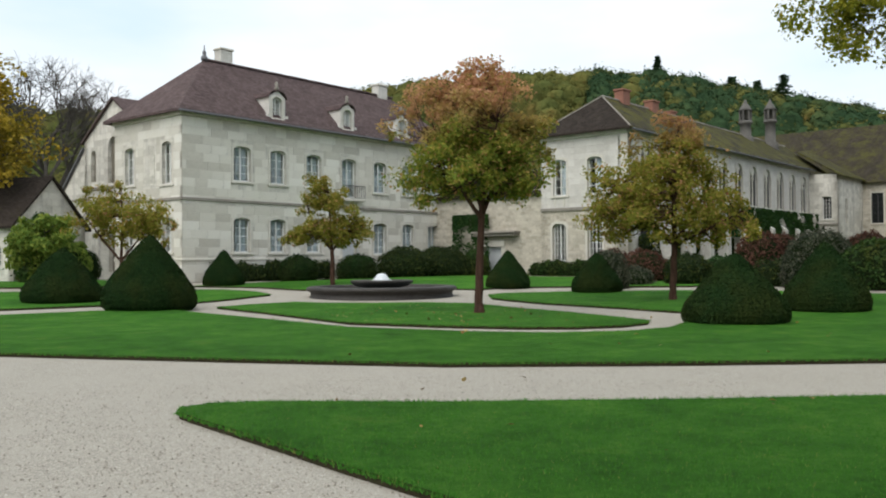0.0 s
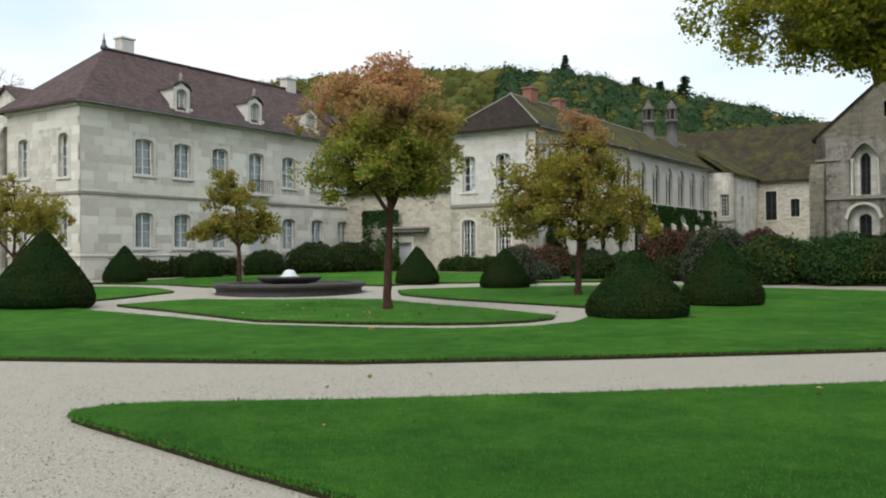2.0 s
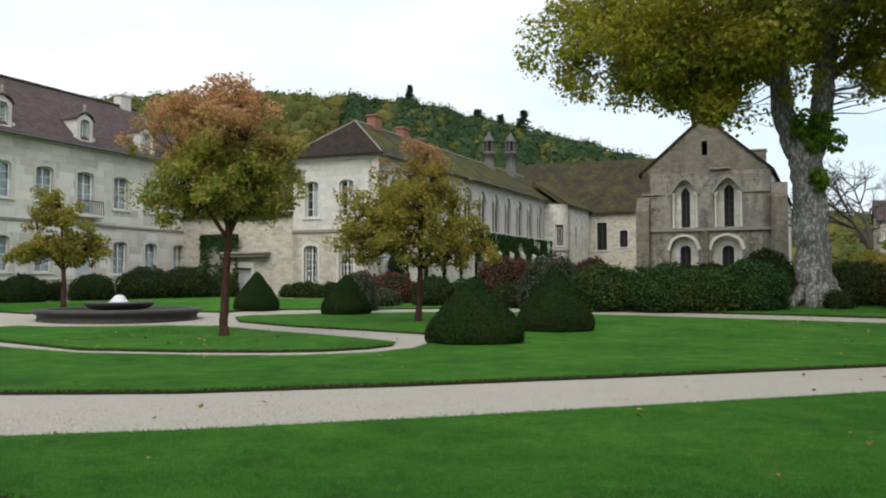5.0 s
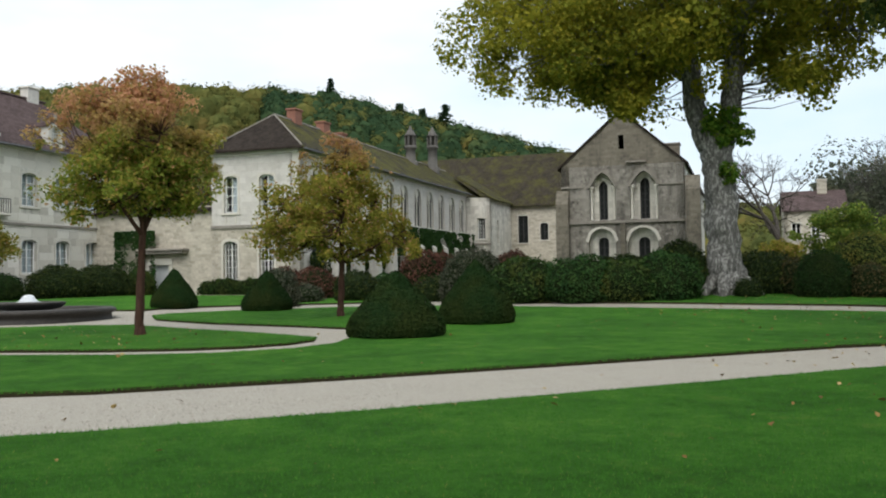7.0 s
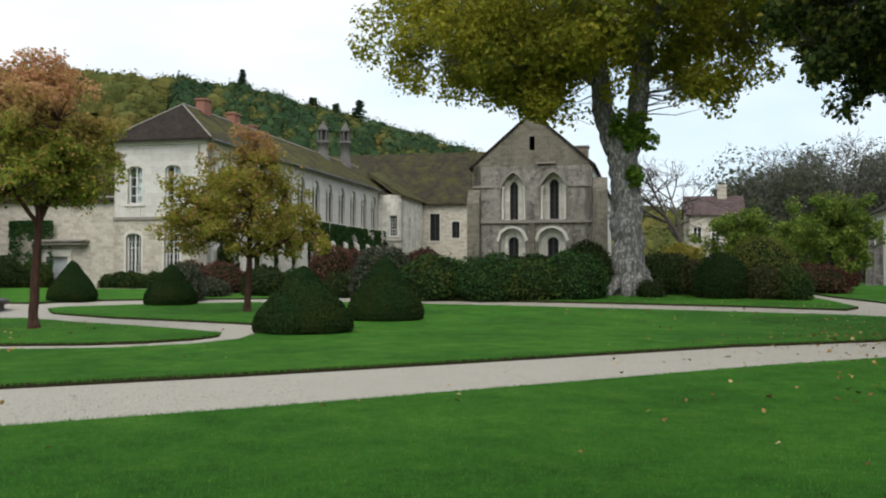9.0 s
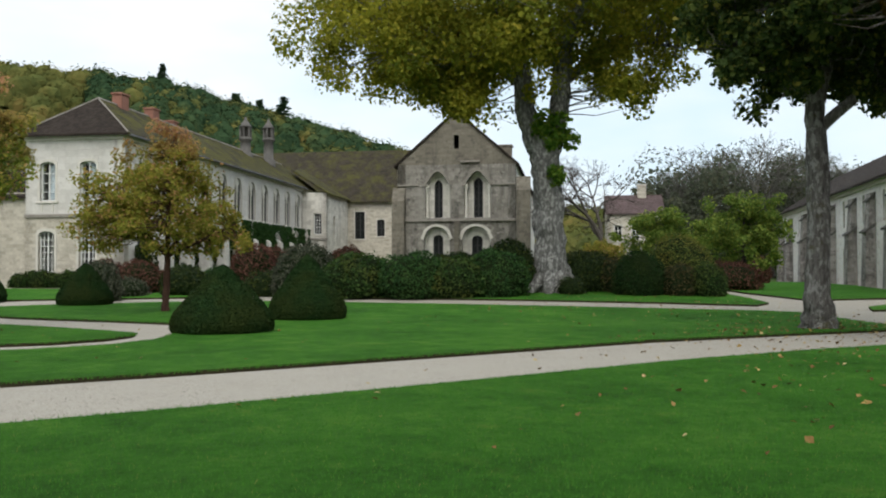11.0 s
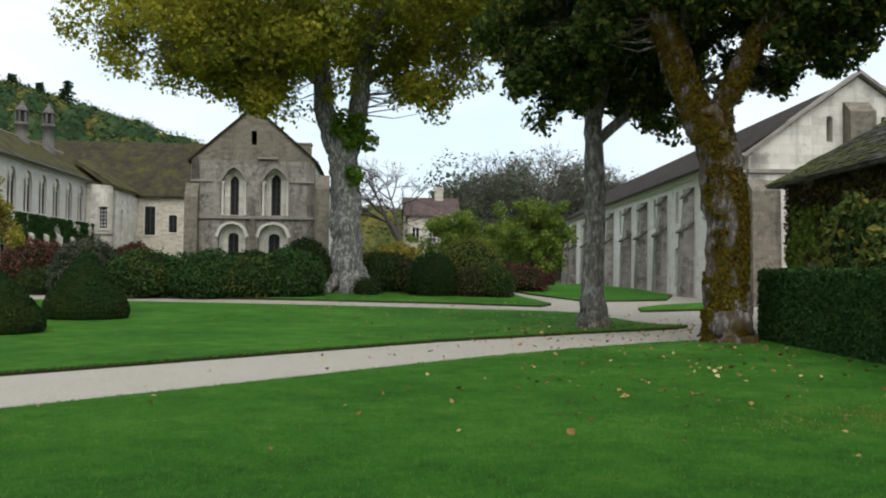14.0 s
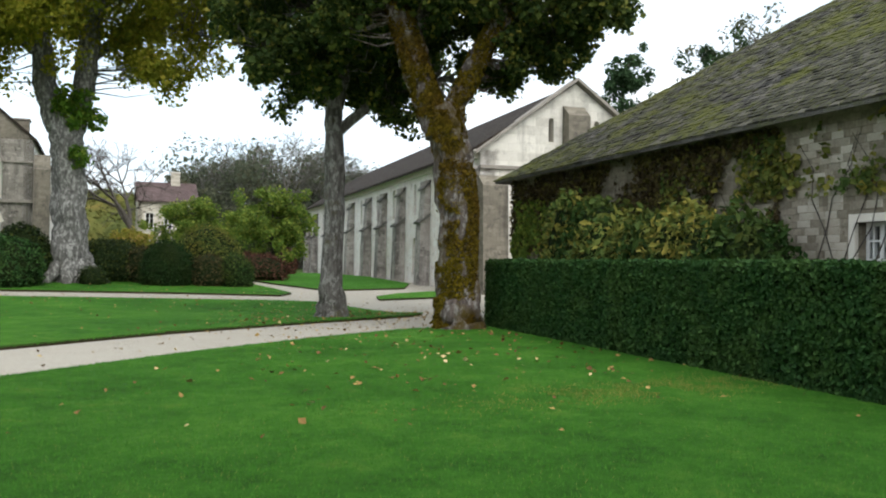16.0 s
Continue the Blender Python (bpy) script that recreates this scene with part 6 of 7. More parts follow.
plane_big()
tree("plane_tree", at(20.35, 13.95, -55), [([(0, 0, -0.1), (0, 0, 0.3), (0.0, 0, 1.0), (0.05, 0, 3.0), (0.0, 0, 5.2), (0.0, 0, 6.4)], [0.52, 0.42, 0.31, 0.28, 0.25, 0.24]), ([(-0.03, 0, 6.0), (-0.25, 0, 7.2), (-0.6, 0.2, 9.0)], [0.2, 0.17, 0.12]), ([(0.06, 0, 5.9), (0.35, 0, 7.2), (0.6, 0, 9.5)], [0.2, 0.17, 0.12]),
     ([(0.1, 0, 5.2), (1.2, 0, 6.2), (2.8, 0.2, 6.8)], [0.16, 0.12, 0.06]), ([(-0.15, 0, 6.0), (-0.9, 0, 7.0), (-1.8, 0, 7.4)], [0.14, 0.1, 0.05])],
     [(0.4, 0.0, 8.6, 2.9, 3.2, 2.1, 210), (2.0, 0.3, 7.0, 2.3, 2.6, 1.4, 120), (-1.1, 0, 7.0, 1.6, 2.0, 1.2, 60), (0.6, 0, 10.5, 3.2, 4.0, 2.0, 110)],
     0.48, 105, 0.115, LEAF_SHADE, BARK_DARK, "tall tree with mossy trunk and dense green leaves coloured dark for shade", sides=16, twig=0.035)
OLD_TRUNK = ([(0, 0, -0.1), (0.03, 0, 0.2), (0.02, 0, 0.7), (0.03, 0, 1.6), (0.04, 0, 2.8), (-0.03, 0, 3.7), (-0.25, 0, 4.7), (-0.35, 0, 5.2)], [0.74, 0.56, 0.49, 0.45, 0.45, 0.44, 0.42, 0.4])
OLD_LEFT = ([(-0.45, 0, 4.6), (-0.68, 0, 5.4), (-0.95, 0, 6.1), (-1.2, 0, 6.9), (-1.65, 0.1, 8.2), (-1.95, 0.2, 10)], [0.33, 0.33, 0.32, 0.31, 0.29, 0.2])
OLD_RIGHT = ([(-0.2, 0, 4.7), (-0.02, 0, 5.4), (0.33, 0, 6.2), (0.65, 0, 6.9), (1.1, 0, 7.6), (1.7, 0.1, 8.5), (2.4, 0.1, 9.6)], [0.27, 0.25, 0.25, 0.24, 0.23, 0.2, 0.14])
old_tree = tree("plane_tree", at(18.9, 9.3, -62), [OLD_TRUNK, OLD_LEFT, OLD_RIGHT, ([(-1.1, 0, 6.9), (-0.7, 0.3, 8.2), (-0.4, 0.3, 10)], [0.16, 0.13, 0.1]), ([(1.0, 0, 7.5), (2.2, 0, 7.8), (3.4, 0, 8.1)], [0.13, 0.1, 0.05])],
     [(1.9, 0.5, 8.4, 2.3, 2.4, 1.6, 129), (-0.5, 0.6, 8.6, 2.2, 2.4, 1.4, 90), (3.1, 0.3, 7.4, 1.0, 1.2, 0.8, 30), (-1.6, 0.4, 8.1, 1.9, 2.0, 1.0, 72), (-2.6, 0.5, 7.7, 1.2, 1.5, 0.9, 36), (1.9, 0.9, 7.1, 1.5, 1.4, 1.1, 54), (0, 0, 10.5, 4.0, 4.0, 1.6, 130)],
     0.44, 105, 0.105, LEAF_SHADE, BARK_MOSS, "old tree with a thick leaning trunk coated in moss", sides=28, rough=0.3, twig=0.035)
moss_coat(old_tree, *OLD_TRUNK, 42000, (0.42, -0.3, 0), -0.1)
moss_coat(old_tree, *OLD_LEFT, 22000, (0.15, 0, 0), -0.4)
moss_coat(old_tree, *OLD_RIGHT, 14000, (-0.15, 0, 0), -0.4)


# ---- hedge, shrubs and climbers ----
def box_hedge(name, m, L, w, h, leaf, count, material, label):
    """A clipped hedge along x from 0 to L, its face on y = 0."""
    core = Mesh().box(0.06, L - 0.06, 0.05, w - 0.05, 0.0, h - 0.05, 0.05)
    parts = [(L * h, 0), (L * h * 0.35, 1), (L * w, 2), (w * h, 3), (w * h, 4)]
    area = np.array([p[0] for p in parts])
    k = rng.choice(5, count, p=area / area.sum())
    a, b = rng.uniform(size=count), rng.uniform(size=count)
    x = np.select([k <= 2, k == 3], [a * L, 0 * a], L + 0 * a)
    y = np.select([k == 0, k == 1], [0 * a, w + 0 * a], np.where(k == 2, b * w, a * w))
    z = np.where(k == 2, h, b * h)
    nrm = np.select([(k == 0)[:, None], (k == 1)[:, None], (k == 2)[:, None], (k == 3)[:, None]], [np.array([[0, -1, 0]]), np.array([[0, 1, 0]]), np.array([[0, 0, 1]]), np.array([[-1, 0, 0]])], np.array([[1, 0, 0]])).astype(float)
    pts = lumps(np.stack([x, y, z], 1), nrm, 0.035, 1.6) + nrm * 0.02 * rng.normal(size=(count, 1))
    v, f = leaf_quads(pts, nrm, leaf, 0.55, 1.6)
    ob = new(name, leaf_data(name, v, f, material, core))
    ob.matrix_basis = m
    return tagged(ob, label, "hedge")


hx, hy = 20.05, 9.05
box_hedge("clipped_hedge", pose(hx, hy, 0, 0, 0, 47 - 180), 18.0, 1.1, 1.66, 0.042, 110000, LEAF_HEDGE, "tall dark green hedge with square clipped top")


def along(s, off):
    """A place s metres along the barn's wall line and off metres behind the hedge's face."""
    c, d = math.cos(radians(47)), math.sin(radians(47))
    return 18.97 + s * c + off * d, 7.92 + s * d - off * c


for k in range(8):
    x, y = along(1.2 - 0.95 * k + random.uniform(-0.2, 0.2), 2.3 + random.uniform(-0.15, 0.25))
    hh = 2.85 + random.uniform(-0.15, 0.3) - 0.07 * k + (0.45 if k < 2 else 0)
    shrub("barn_shrub", at(x, y, 50 * k), dome_profile(0.95, hh), 0.085, 3400, LEAF_BUSH if k % 3 == 1 else LEAF_MIX, "leafy shrub with yellowing leaves against the barn", "bush", 0.25, 1.6, 1.2, 1.0, "shrubs along the barn wall", 0.12, 2.3 * k, 2.0)

BUSHES = [
    # x, y, radius, height, leaf, material, label, squash
    (16.4, 38.0, 1.55, 2.4, 0.06, LEAF_GREY, "rounded grey-green shrub in seed", 1.0),
    (17.9, 35.6, 1.9, 1.9, 0.085, LEAF_BUSH, "rounded glossy laurel shrub before the hall", 1.0), (19.6, 33.4, 1.7, 1.95, 0.075, LEAF_HEDGE, "rounded glossy laurel shrub before the hall", 1.0), (21.0, 32.2, 1.45, 1.75, 0.085, LEAF_BUSH, "rounded glossy laurel shrub with yellow leaves", 1.0),
    (22.6, 31.6, 1.5, 2.0, 0.07, LEAF_HEDGE, "rounded glossy laurel shrub before the hall", 1.0), (24.6, 33.4, 1.3, 2.5, 0.08, LEAF_DARK, "dark dense evergreen shrub before the hall", 1.0), (23.2, 35.6, 1.8, 1.9, 0.08, LEAF_DARK, "dark dense evergreen shrub before the hall", 1.0),
    (15.6, 43.0, 1.3, 2.4, 0.08, LEAF_RED, "wine-red smoke bush before the wing", 1.0), (17.0, 43.8, 1.2, 2.3, 0.08, LEAF_RED, "wine-red smoke bush before the wing", 1.0), (20.2, 42.0, 1.3, 2.3, 0.07, LEAF_RED, "brown-red faded shrub beside the wing", 1.0),
    (9.2, 48.2, 1.3, 1.7, 0.07, LEAF_RED, "wine-red low shrub beside the wing", 1.0), (10.9, 47.4, 1.2, 1.7, 0.07, LEAF_RED, "wine-red low shrub beside the wing", 1.0),
    (9.4, 43.6, 1.0, 0.85, 0.06, LEAF_GREY, "low grey-green cushion shrub", 1.0), (16.9, 41.6, 1.3, 1.5, 0.07, LEAF_DARK, "dark low shrub in the border", 1.0), (12.2, 43.6, 1.2, 1.5, 0.07, LEAF_DARK, "dark low shrub in the border", 1.0),
    (13.0, 47.6, 1.2, 1.0, 0.08, LEAF_DARK, "dark green shrub before the arched wing", 1.0), (12.4, 50.6, 1.2, 1.1, 0.08, LEAF_DARK, "dark green shrub before the arched wing", 1.0), (15.6, 49.4, 1.3, 1.2, 0.08, LEAF_HEDGE, "deep green shrub before the arched wing", 1.0),
    (7.6, 40.6, 1.0, 1.75, 0.06, LEAF_GREY, "small rounded grey-green bush", 1.0), (15.2, 40.2, 1.0, 1.1, 0.07, LEAF_DARK, "dark low shrub in the border", 1.0),
    (25.9, 30.3, 0.6, 0.8, 0.06, LEAF_DARK, "dark low shrub in the border", 1.0),
    (28.4, 32.2, 1.7, 1.85, 0.07, LEAF_DARK, "dark low spreading shrub", 1.0), (29.4, 30.6, 1.5, 1.55, 0.07, LEAF_BRONZE, "dark bronze-leaved low shrub under the plane", 1.0), (28.3, 28.5, 1.15, 1.95, 0.05, LEAF_YEW, "dark clipped yew dome beside the path", 1.0),
    (29.7, 27.4, 0.95, 1.45, 0.06, LEAF_BRONZE, "bronze-leaved rounded shrub beside the path", 1.0), (30.3, 26.4, 0.8, 1.5, 0.06, LEAF_BUSH, "small mixed green shrub", 1.0), (31.6, 29.3, 1.6, 2.7, 0.05, LEAF_MIX, "large rounded light green clipped bush", 1.0),
    (-2.6, 58.2, 1.8, 1.9, 0.07, LEAF_DARK, "broad dark green laurel under the windows", 1.0), (-0.2, 60.6, 1.9, 2.0, 0.07, LEAF_DARK, "broad dark green laurel under the windows", 1.0), (-5.4, 55.0, 1.3, 1.5, 0.07, LEAF_YEW, "low dark clipped bush", 1.0), (-8.6, 52.0, 1.1, 1.55, 0.06, LEAF_YEW, "round dark clipped bush", 1.0),
    (-23.5, 56.5, 1.3, 2.0, 0.06, LEAF_YEW, "round dark clipped bush", 1.0), (2.2, 62.6, 1.1, 1.7, 0.07, LEAF_BUSH, "leggy shrub with yellow leaves", 1.0),
    (-19.6, 45.0, 1.4, 2.4, 0.09, LEAF_LIME, "loose light green shrub on the lawn", 1.0), (-22.9, 50.5, 1.6, 3.9, 0.09, LEAF_BUSH, "tall loose green shrub beside the chapel", 1.0), (-26.5, 54.0, 2.2, 2.2, 0.08, LEAF_DARK, "dark green shrub beside the cottage", 1.0),
    (36.6, 31.2, 2.2, 1.4, 0.07, LEAF_RED, "rust-coloured low shrub on the lawn", 1.0), (47.5, 41.5, 2.6, 2.4, 0.08, LEAF_DARK, "dark low shrub in the border before the wall", 1.0), (50.6, 41.6, 2.2, 2.2, 0.08, LEAF_RED, "rust-coloured shrub before the wall", 1.0),
]
for k, (x, y, r, hh, leaf, material, label, sq) in enumerate(BUSHES):
    shrub("garden_shrub", at(x, y, 33 * k), dome_profile(r, hh), leaf, int(1500 * r * hh * (0.075 / leaf) ** 1.4), material, label, "bush", 0.2 * min(r, 1.2) if material is not LEAF_YEW else 0.05, 1.2, 0.7, sq, "", 0.06, 5.1 * k)

# low hedging and bedding at the foot of the walls
def wall_row(x0, y0, x1, y1, n, r, hh, material, label, group):
    for k in range(n):
        t = (k + 0.5) / n
        shrub("bedding_plant", at(x0 + (x1 - x0) * t + random.uniform(-0.1, 0.1), y0 + (y1 - y0) * t, 71 * k), dome_profile(r * random.uniform(0.85, 1.15), hh * random.uniform(0.85, 1.15)), 0.07, 420, material, label, "bush", 0.1, 2.0, 1.2, 1.0, group, 0.06, 1.7 * k, 2.0)


wall_row(-13.2, 50.2, -7.3, 57.4, 15, 0.42, 1.15, LEAF_DARK, "low dark green wall-foot shrub", "low shrubs along the wing")
wall_row(11.2, 56.0, 6.2, 60.4, 14, 0.45, 1.0, LEAF_BUSH, "leafy green border plant", "border plants before the wing")


def climber(m, pts_fn, n, leaf, material, label):
    """Leaves on a wall, with their stems."""
    pts, nrm = pts_fn(n)
    v, f = leaf_quads(pts, nrm, leaf, 0.8, 1.2)
    t = thing("climbing_plant", m, label, "climber")
    part("foliage", leaf_data("foliage", v, f, material), None, t)
    return t


def patch(x0, x1, z0, z1, y, seed, gaps=3.0):
    """Uneven patches over a wall that faces -y."""
    def make(n):
        x, z = rng.uniform(x0, x1, int(n * gaps)), rng.uniform(z0, z1, int(n * gaps))
        k = np.array([noise.fractal((a * 0.5 + seed, b * 0.5, seed), 1.0, 2.0, 4) for a, b in zip(x, z)])
        keep = np.argsort(0.16 * rng.normal(size=len(k)) - k)[:n]
        p = np.stack([x[keep], np.full(n, y) - 0.12 * rng.random(n), z[keep]], 1)
        return p, np.tile([0, -1.0, 0.3], (n, 1))
    return make


def barn_vine():
    nx, ny = math.sin(radians(47)), -math.cos(radians(47))
    m = pose(18.97 + 3.5 * nx, 7.92 + 3.5 * ny, 0, 0, 0, 47) @ rot(8.0, 0, 180)
    climber(m, patch(0.0, 13.0, 2.0, 4.3, -0.02, 4.0, 1.5), 12500, 0.085, LEAF_VINE, "thin brown vine clinging to the barn wall")
    climber(m, patch(0.2, 3.6, 1.8, 3.6, -0.05, 8.0), 1600, 0.13, LEAF_LIME, "yellowing creeper at the barn's corner")
    climber(m, patch(9.0, 17.0, 2.9, 4.25, -0.03, 15.0, 3.2), 1500, 0.11, LEAF_MIX, "green and brown vine trailing under the eaves")
    t = Mesh()
    for k in range(26):
        x = 0.5 + k * 0.6 + random.uniform(-0.3, 0.3)
        pts = [Vector((x, -0.03, 0.1))]
        for j in range(7):
            pts.append(pts[-1] + Vector((random.uniform(-0.45, 0.45), 0, 0.55)))
        pts = [p if p.z < 4.1 else Vector((p.x, p.y, 4.1)) for p in pts]
        t.tube(pts, [0.02, 0.018, 0.016, 0.013, 0.011, 0.009, 0.007, 0.004], 5)
    tagged(part("bare_vine", t, BARK_GREY, None, "", m), "bare woody vine stems on the barn wall", "climber")


barn_vine()
mB = pose(12.03, 56.74, 0, 0, 0, 50)
climber(mB, patch(13.0, 36.6, 3.3, 5.75, -0.74, 2.0, 1.5), 15000, 0.15, LEAF_HEDGE, "dark ivy over the foot of the arched wing")
climber(mB @ rot(0, 17.0, -90), patch(2.4, 5.8, 0.4, 5.0, -0.1, 6.0, 1.7), 5000, 0.13, LEAF_HEDGE, "dark climber beside the corner door")
climber(pose(12.03, 56.74, 0, 0, 0, 50), patch(0.9, 18.0, 0.3, 3.2, -0.2, 12.0, 1.3), 7000, 0.15, LEAF_DARK, "dark ivy between the buttresses")


# ---- fountain ----
def fountain():
    z = ground_z(FX, FY)
    t = thing("fountain", pose(FX, FY, z), "round dark stone fountain with a raised bowl and low jet", "fountain")
    R = 3.1
    part("basin", Mesh().lathe([(R - 0.12, -0.2), (R - 0.1, 0.0), (R - 0.16, 0.04), (R - 0.16, 0.2), (R - 0.03, 0.25), (R + 0.02, 0.31), (R, 0.39), (R - 0.1, 0.43), (R - 0.42, 0.43), (R - 0.46, 0.38), (R - 0.46, 0.05)], 64, 0.004), WET_STONE, t, "worn dark stone rim", None, True)
    part("water", Mesh().lathe([(R - 0.44, 0.1), (R - 0.44, 0.3)], 48), WATER, t)
    part("pedestal", Mesh().lathe([(0.8, 0.1), (0.75, 0.3), (0.6, 0.4), (0.7, 0.46)], 32), WET_STONE, t, "", None, True)
    part("bowl", Mesh().lathe([(0.7, 0.36), (1.1, 0.43), (1.24, 0.54), (1.3, 0.6), (1.3, 0.66), (1.16, 0.68), (1.1, 0.63)], 48, 0.004), WET_STONE, t, "dark wet stone bowl", None, True)
    part("upper_water", Mesh().lathe([(1.12, 0.6), (1.12, 0.655)], 32), WATER, t)
    part("jet", Mesh().lathe([(0.42, 0.65), (0.3, 0.72), (0.24, 0.8), (0.2, 0.88), (0.13, 0.93), (0.02, 0.95)], 16, 0.3), FOAM, t, "white bubbling water", None, True)


fountain()


# ---- distance ----
def hillside_woods(name, count, az0, az1, d0, d1, r0, r1, per, leaf, material, label, peak=1.0, lift=0.0, domes=True):
    """A stretch of the wooded valley side: many crowns."""
    cs, rad = [], []
    for k in range(count):
        az, d = rng.uniform(az0, az1), rng.uniform(d0, d1)
        x, y = d * math.sin(radians(az)), d * math.cos(radians(az))
        q = rng.uniform(r0, r1)
        cs.append((x, y, ground_z(x, y) + q * 0.8 + lift * rng.random()))
        rad.append(q)
    c, q = np.repeat(np.array(cs), per, 0), np.repeat(np.array(rad), per)[:, None]
    d = rng.normal(size=(len(c), 3))
    d /= np.linalg.norm(d, axis=1)[:, None]
    d[:, 2] = (np.abs(d[:, 2]) * 1.15 - 0.25) * peak
    wob = 1 + 0.25 * np.sin(d[:, :1] * 7 + q) * np.cos(d[:, 1:2] * 6) + 0.12 * rng.normal(size=(len(c), 1))
    v, f = leaf_quads(c + d * q * wob, d, leaf, 0.3, 1.2)
    # a rough dome inside each crown
    verts, faces = v.tolist(), f.tolist()
    for (x, y, z), s in zip(cs, rad) if domes else ():
        k = len(verts)
        for u, w in ((1.0, -0.7), (1.0, 0.0), (0.72, 0.55 * peak), (0.25, 0.86 * peak)):
            for i in range(8):
                a = i * 0.785 + u
                j = s * (0.92 + 0.2 * noise.noise((x + 3 * math.cos(a), y + 3 * math.sin(a), z + w * 3)))
                verts.append((x + u * j * math.cos(a), y + u * j * math.sin(a), z + w * j))
        for ring_ in range(3):
            for i in range(8):
                a, b = k + ring_ * 8 + i, k + ring_ * 8 + (i + 1) % 8
                faces.append((a, b, b + 8, a + 8))
        faces.append(tuple(k + 24 + i for i in range(8)))
    me = bpy.data.meshes.new(name)
    me.from_pydata(verts, [], faces)
    me.materials.append(material)
    tagged(new(name, me), label, "woodland", kind="stuff")


hillside_woods("hillside_woods", 3000, -48, 62, 140, 285, 1.8, 3.8, 130, 0.55, LEAF_WOOD, "mixed autumn woodland covering the valley side")
hillside_woods("hillside_conifers", 700, 10, 36, 205, 285, 1.8, 3.4, 140, 0.5, LEAF_FIR, "dark green pines along the hill's crest", 1.5)
hillside_woods("valley_woods", 260, 45.0, 61, 106, 140, 1.5, 3.4, 240, 0.32, LEAF_HAZE, "thinning woods beyond the gardens, grey-green with haze in the colour", 1.2, 9.5, False)
hillside_woods("outer_woods", 700, 62, 310, 150, 285, 3.5, 6.5, 60, 1.6, LEAF_WOOD, "woodland closing the valley all round")


def conifer(x, y, h, spread, layers=12, label="dark conifer on the hill's crest"):
    t = thing("conifer", at(x, y), label, "tree")
    part("trunk", Mesh().tube([(0, 0, 0), (0, 0, h * 0.5), (0, 0, h)], [h * 0.02, h * 0.013, 0.03], 6), BARK_GREY, t)
    pts, nr = [], []
    for i in range(layers):
        z = h * (0.1 + 0.9 * i / layers)
        R = spread * (1 - i / layers) ** 0.8 * random.uniform(0.75, 1.2)
        for b in range(7):
            a = random.uniform(0, 6.28)
            for k in range(26):
                u = random.random()
                pts.append((R * u * math.cos(a) + random.gauss(0, 0.25), R * u * math.sin(a) + random.gauss(0, 0.25), z - 0.25 * R * u + random.gauss(0, 0.15)))
                nr.append((0, 0, 1))
    v, f = leaf_quads(np.array(pts), np.array(nr, float), 0.45, 0.5, 1.8)
    part("foliage", leaf_data("foliage", v, f, LEAF_FIR), None, t)


def polar(az, d):
    return d * math.sin(radians(az)), d * math.cos(radians(az))


for az, d, h, s in ((13.9, 268, 12, 3.2), (18.4, 262, 9, 5.0), (19.9, 262, 9, 4.6), (21.4, 260, 12, 6.0), (25.6, 262, 7, 5.0), (16.6, 262, 6, 4.5), (22.9, 262, 7, 5)):
    conifer(*polar(az, d), h, s)


def bare_tree(name, x, y, h, spread, label, seed, leaves=0, material=None, depth=7):
    """A leafless tree: a trunk that forks again and again."""
    r = random.Random(seed)
    m = Mesh()
    ends = []

    def grow(p, d, length, rad, level):
        q = p + d * length
        mid = p.lerp(q, 0.5) + Vector((r.uniform(-1, 1), r.uniform(-1, 1), 0)) * length * 0.06
        if level < 4:
            m.tube([p, mid, q], [rad, rad * 0.85, rad * 0.66], 7 if level < 2 else 4)
        else:
            m.tube([p, q], [rad, rad * 0.6], 3)
        ends.append(q)
        if level < depth:
            for _ in range(3):
                dd = (d + Vector((r.gauss(0, 1), r.gauss(0, 1), r.gauss(0.12, 0.5))) * (0.36 + 0.06 * level) * spread).normalized()
                grow(q, dd, length * r.uniform(0.62, 0.82), rad * 0.61, level + 1)

    grow(Vector((0, 0, -0.2)), Vector((0, 0, 1)), h * 0.24, h * 0.021, 0)
    t = thing(name, at(x, y), label, "tree")
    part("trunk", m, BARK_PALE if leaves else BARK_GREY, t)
    if leaves:
        e = np.array([tuple(q) for q in ends if q.z > h * 0.3])
        p, u = scatter_clump(e[rng.integers(0, len(e), leaves)], h * 0.035, 14)
        v, f = leaf_quads(p, u, 0.16, 1.0, 1.3)
        part("crown", leaf_data("crown", v, f, material), None, t)
    return t


bare_tree("bare_tree", *polar(42.2, 72), 15.5, 1.2, "leafless grey tree beside the hall", 3)
bare_tree("bare_tree", *polar(-24.0, 92), 25, 1.0, "tall leafless grey tree behind the cottage", 5)
bare_tree("bare_tree", *polar(-25.6, 84), 21, 1.0, "tall leafless grey tree behind the cottage", 9)
bare_tree("bare_tree", *polar(-20.0, 120), 27, 1.1, "leafless tree behind the chapel", 12)
for k, (az, d, h) in enumerate(((47.0, 120, 20), (48.6, 116, 20), (50.2, 118, 21), (51.8, 112, 20), (53.0, 118, 21), (54.4, 120, 19), (46.0, 124, 17), (52.4, 130, 22), (49.4, 130, 22), (55.6, 118, 19), (57, 122, 19))):
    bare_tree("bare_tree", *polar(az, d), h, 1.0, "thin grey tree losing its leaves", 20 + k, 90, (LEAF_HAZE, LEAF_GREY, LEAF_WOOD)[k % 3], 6)


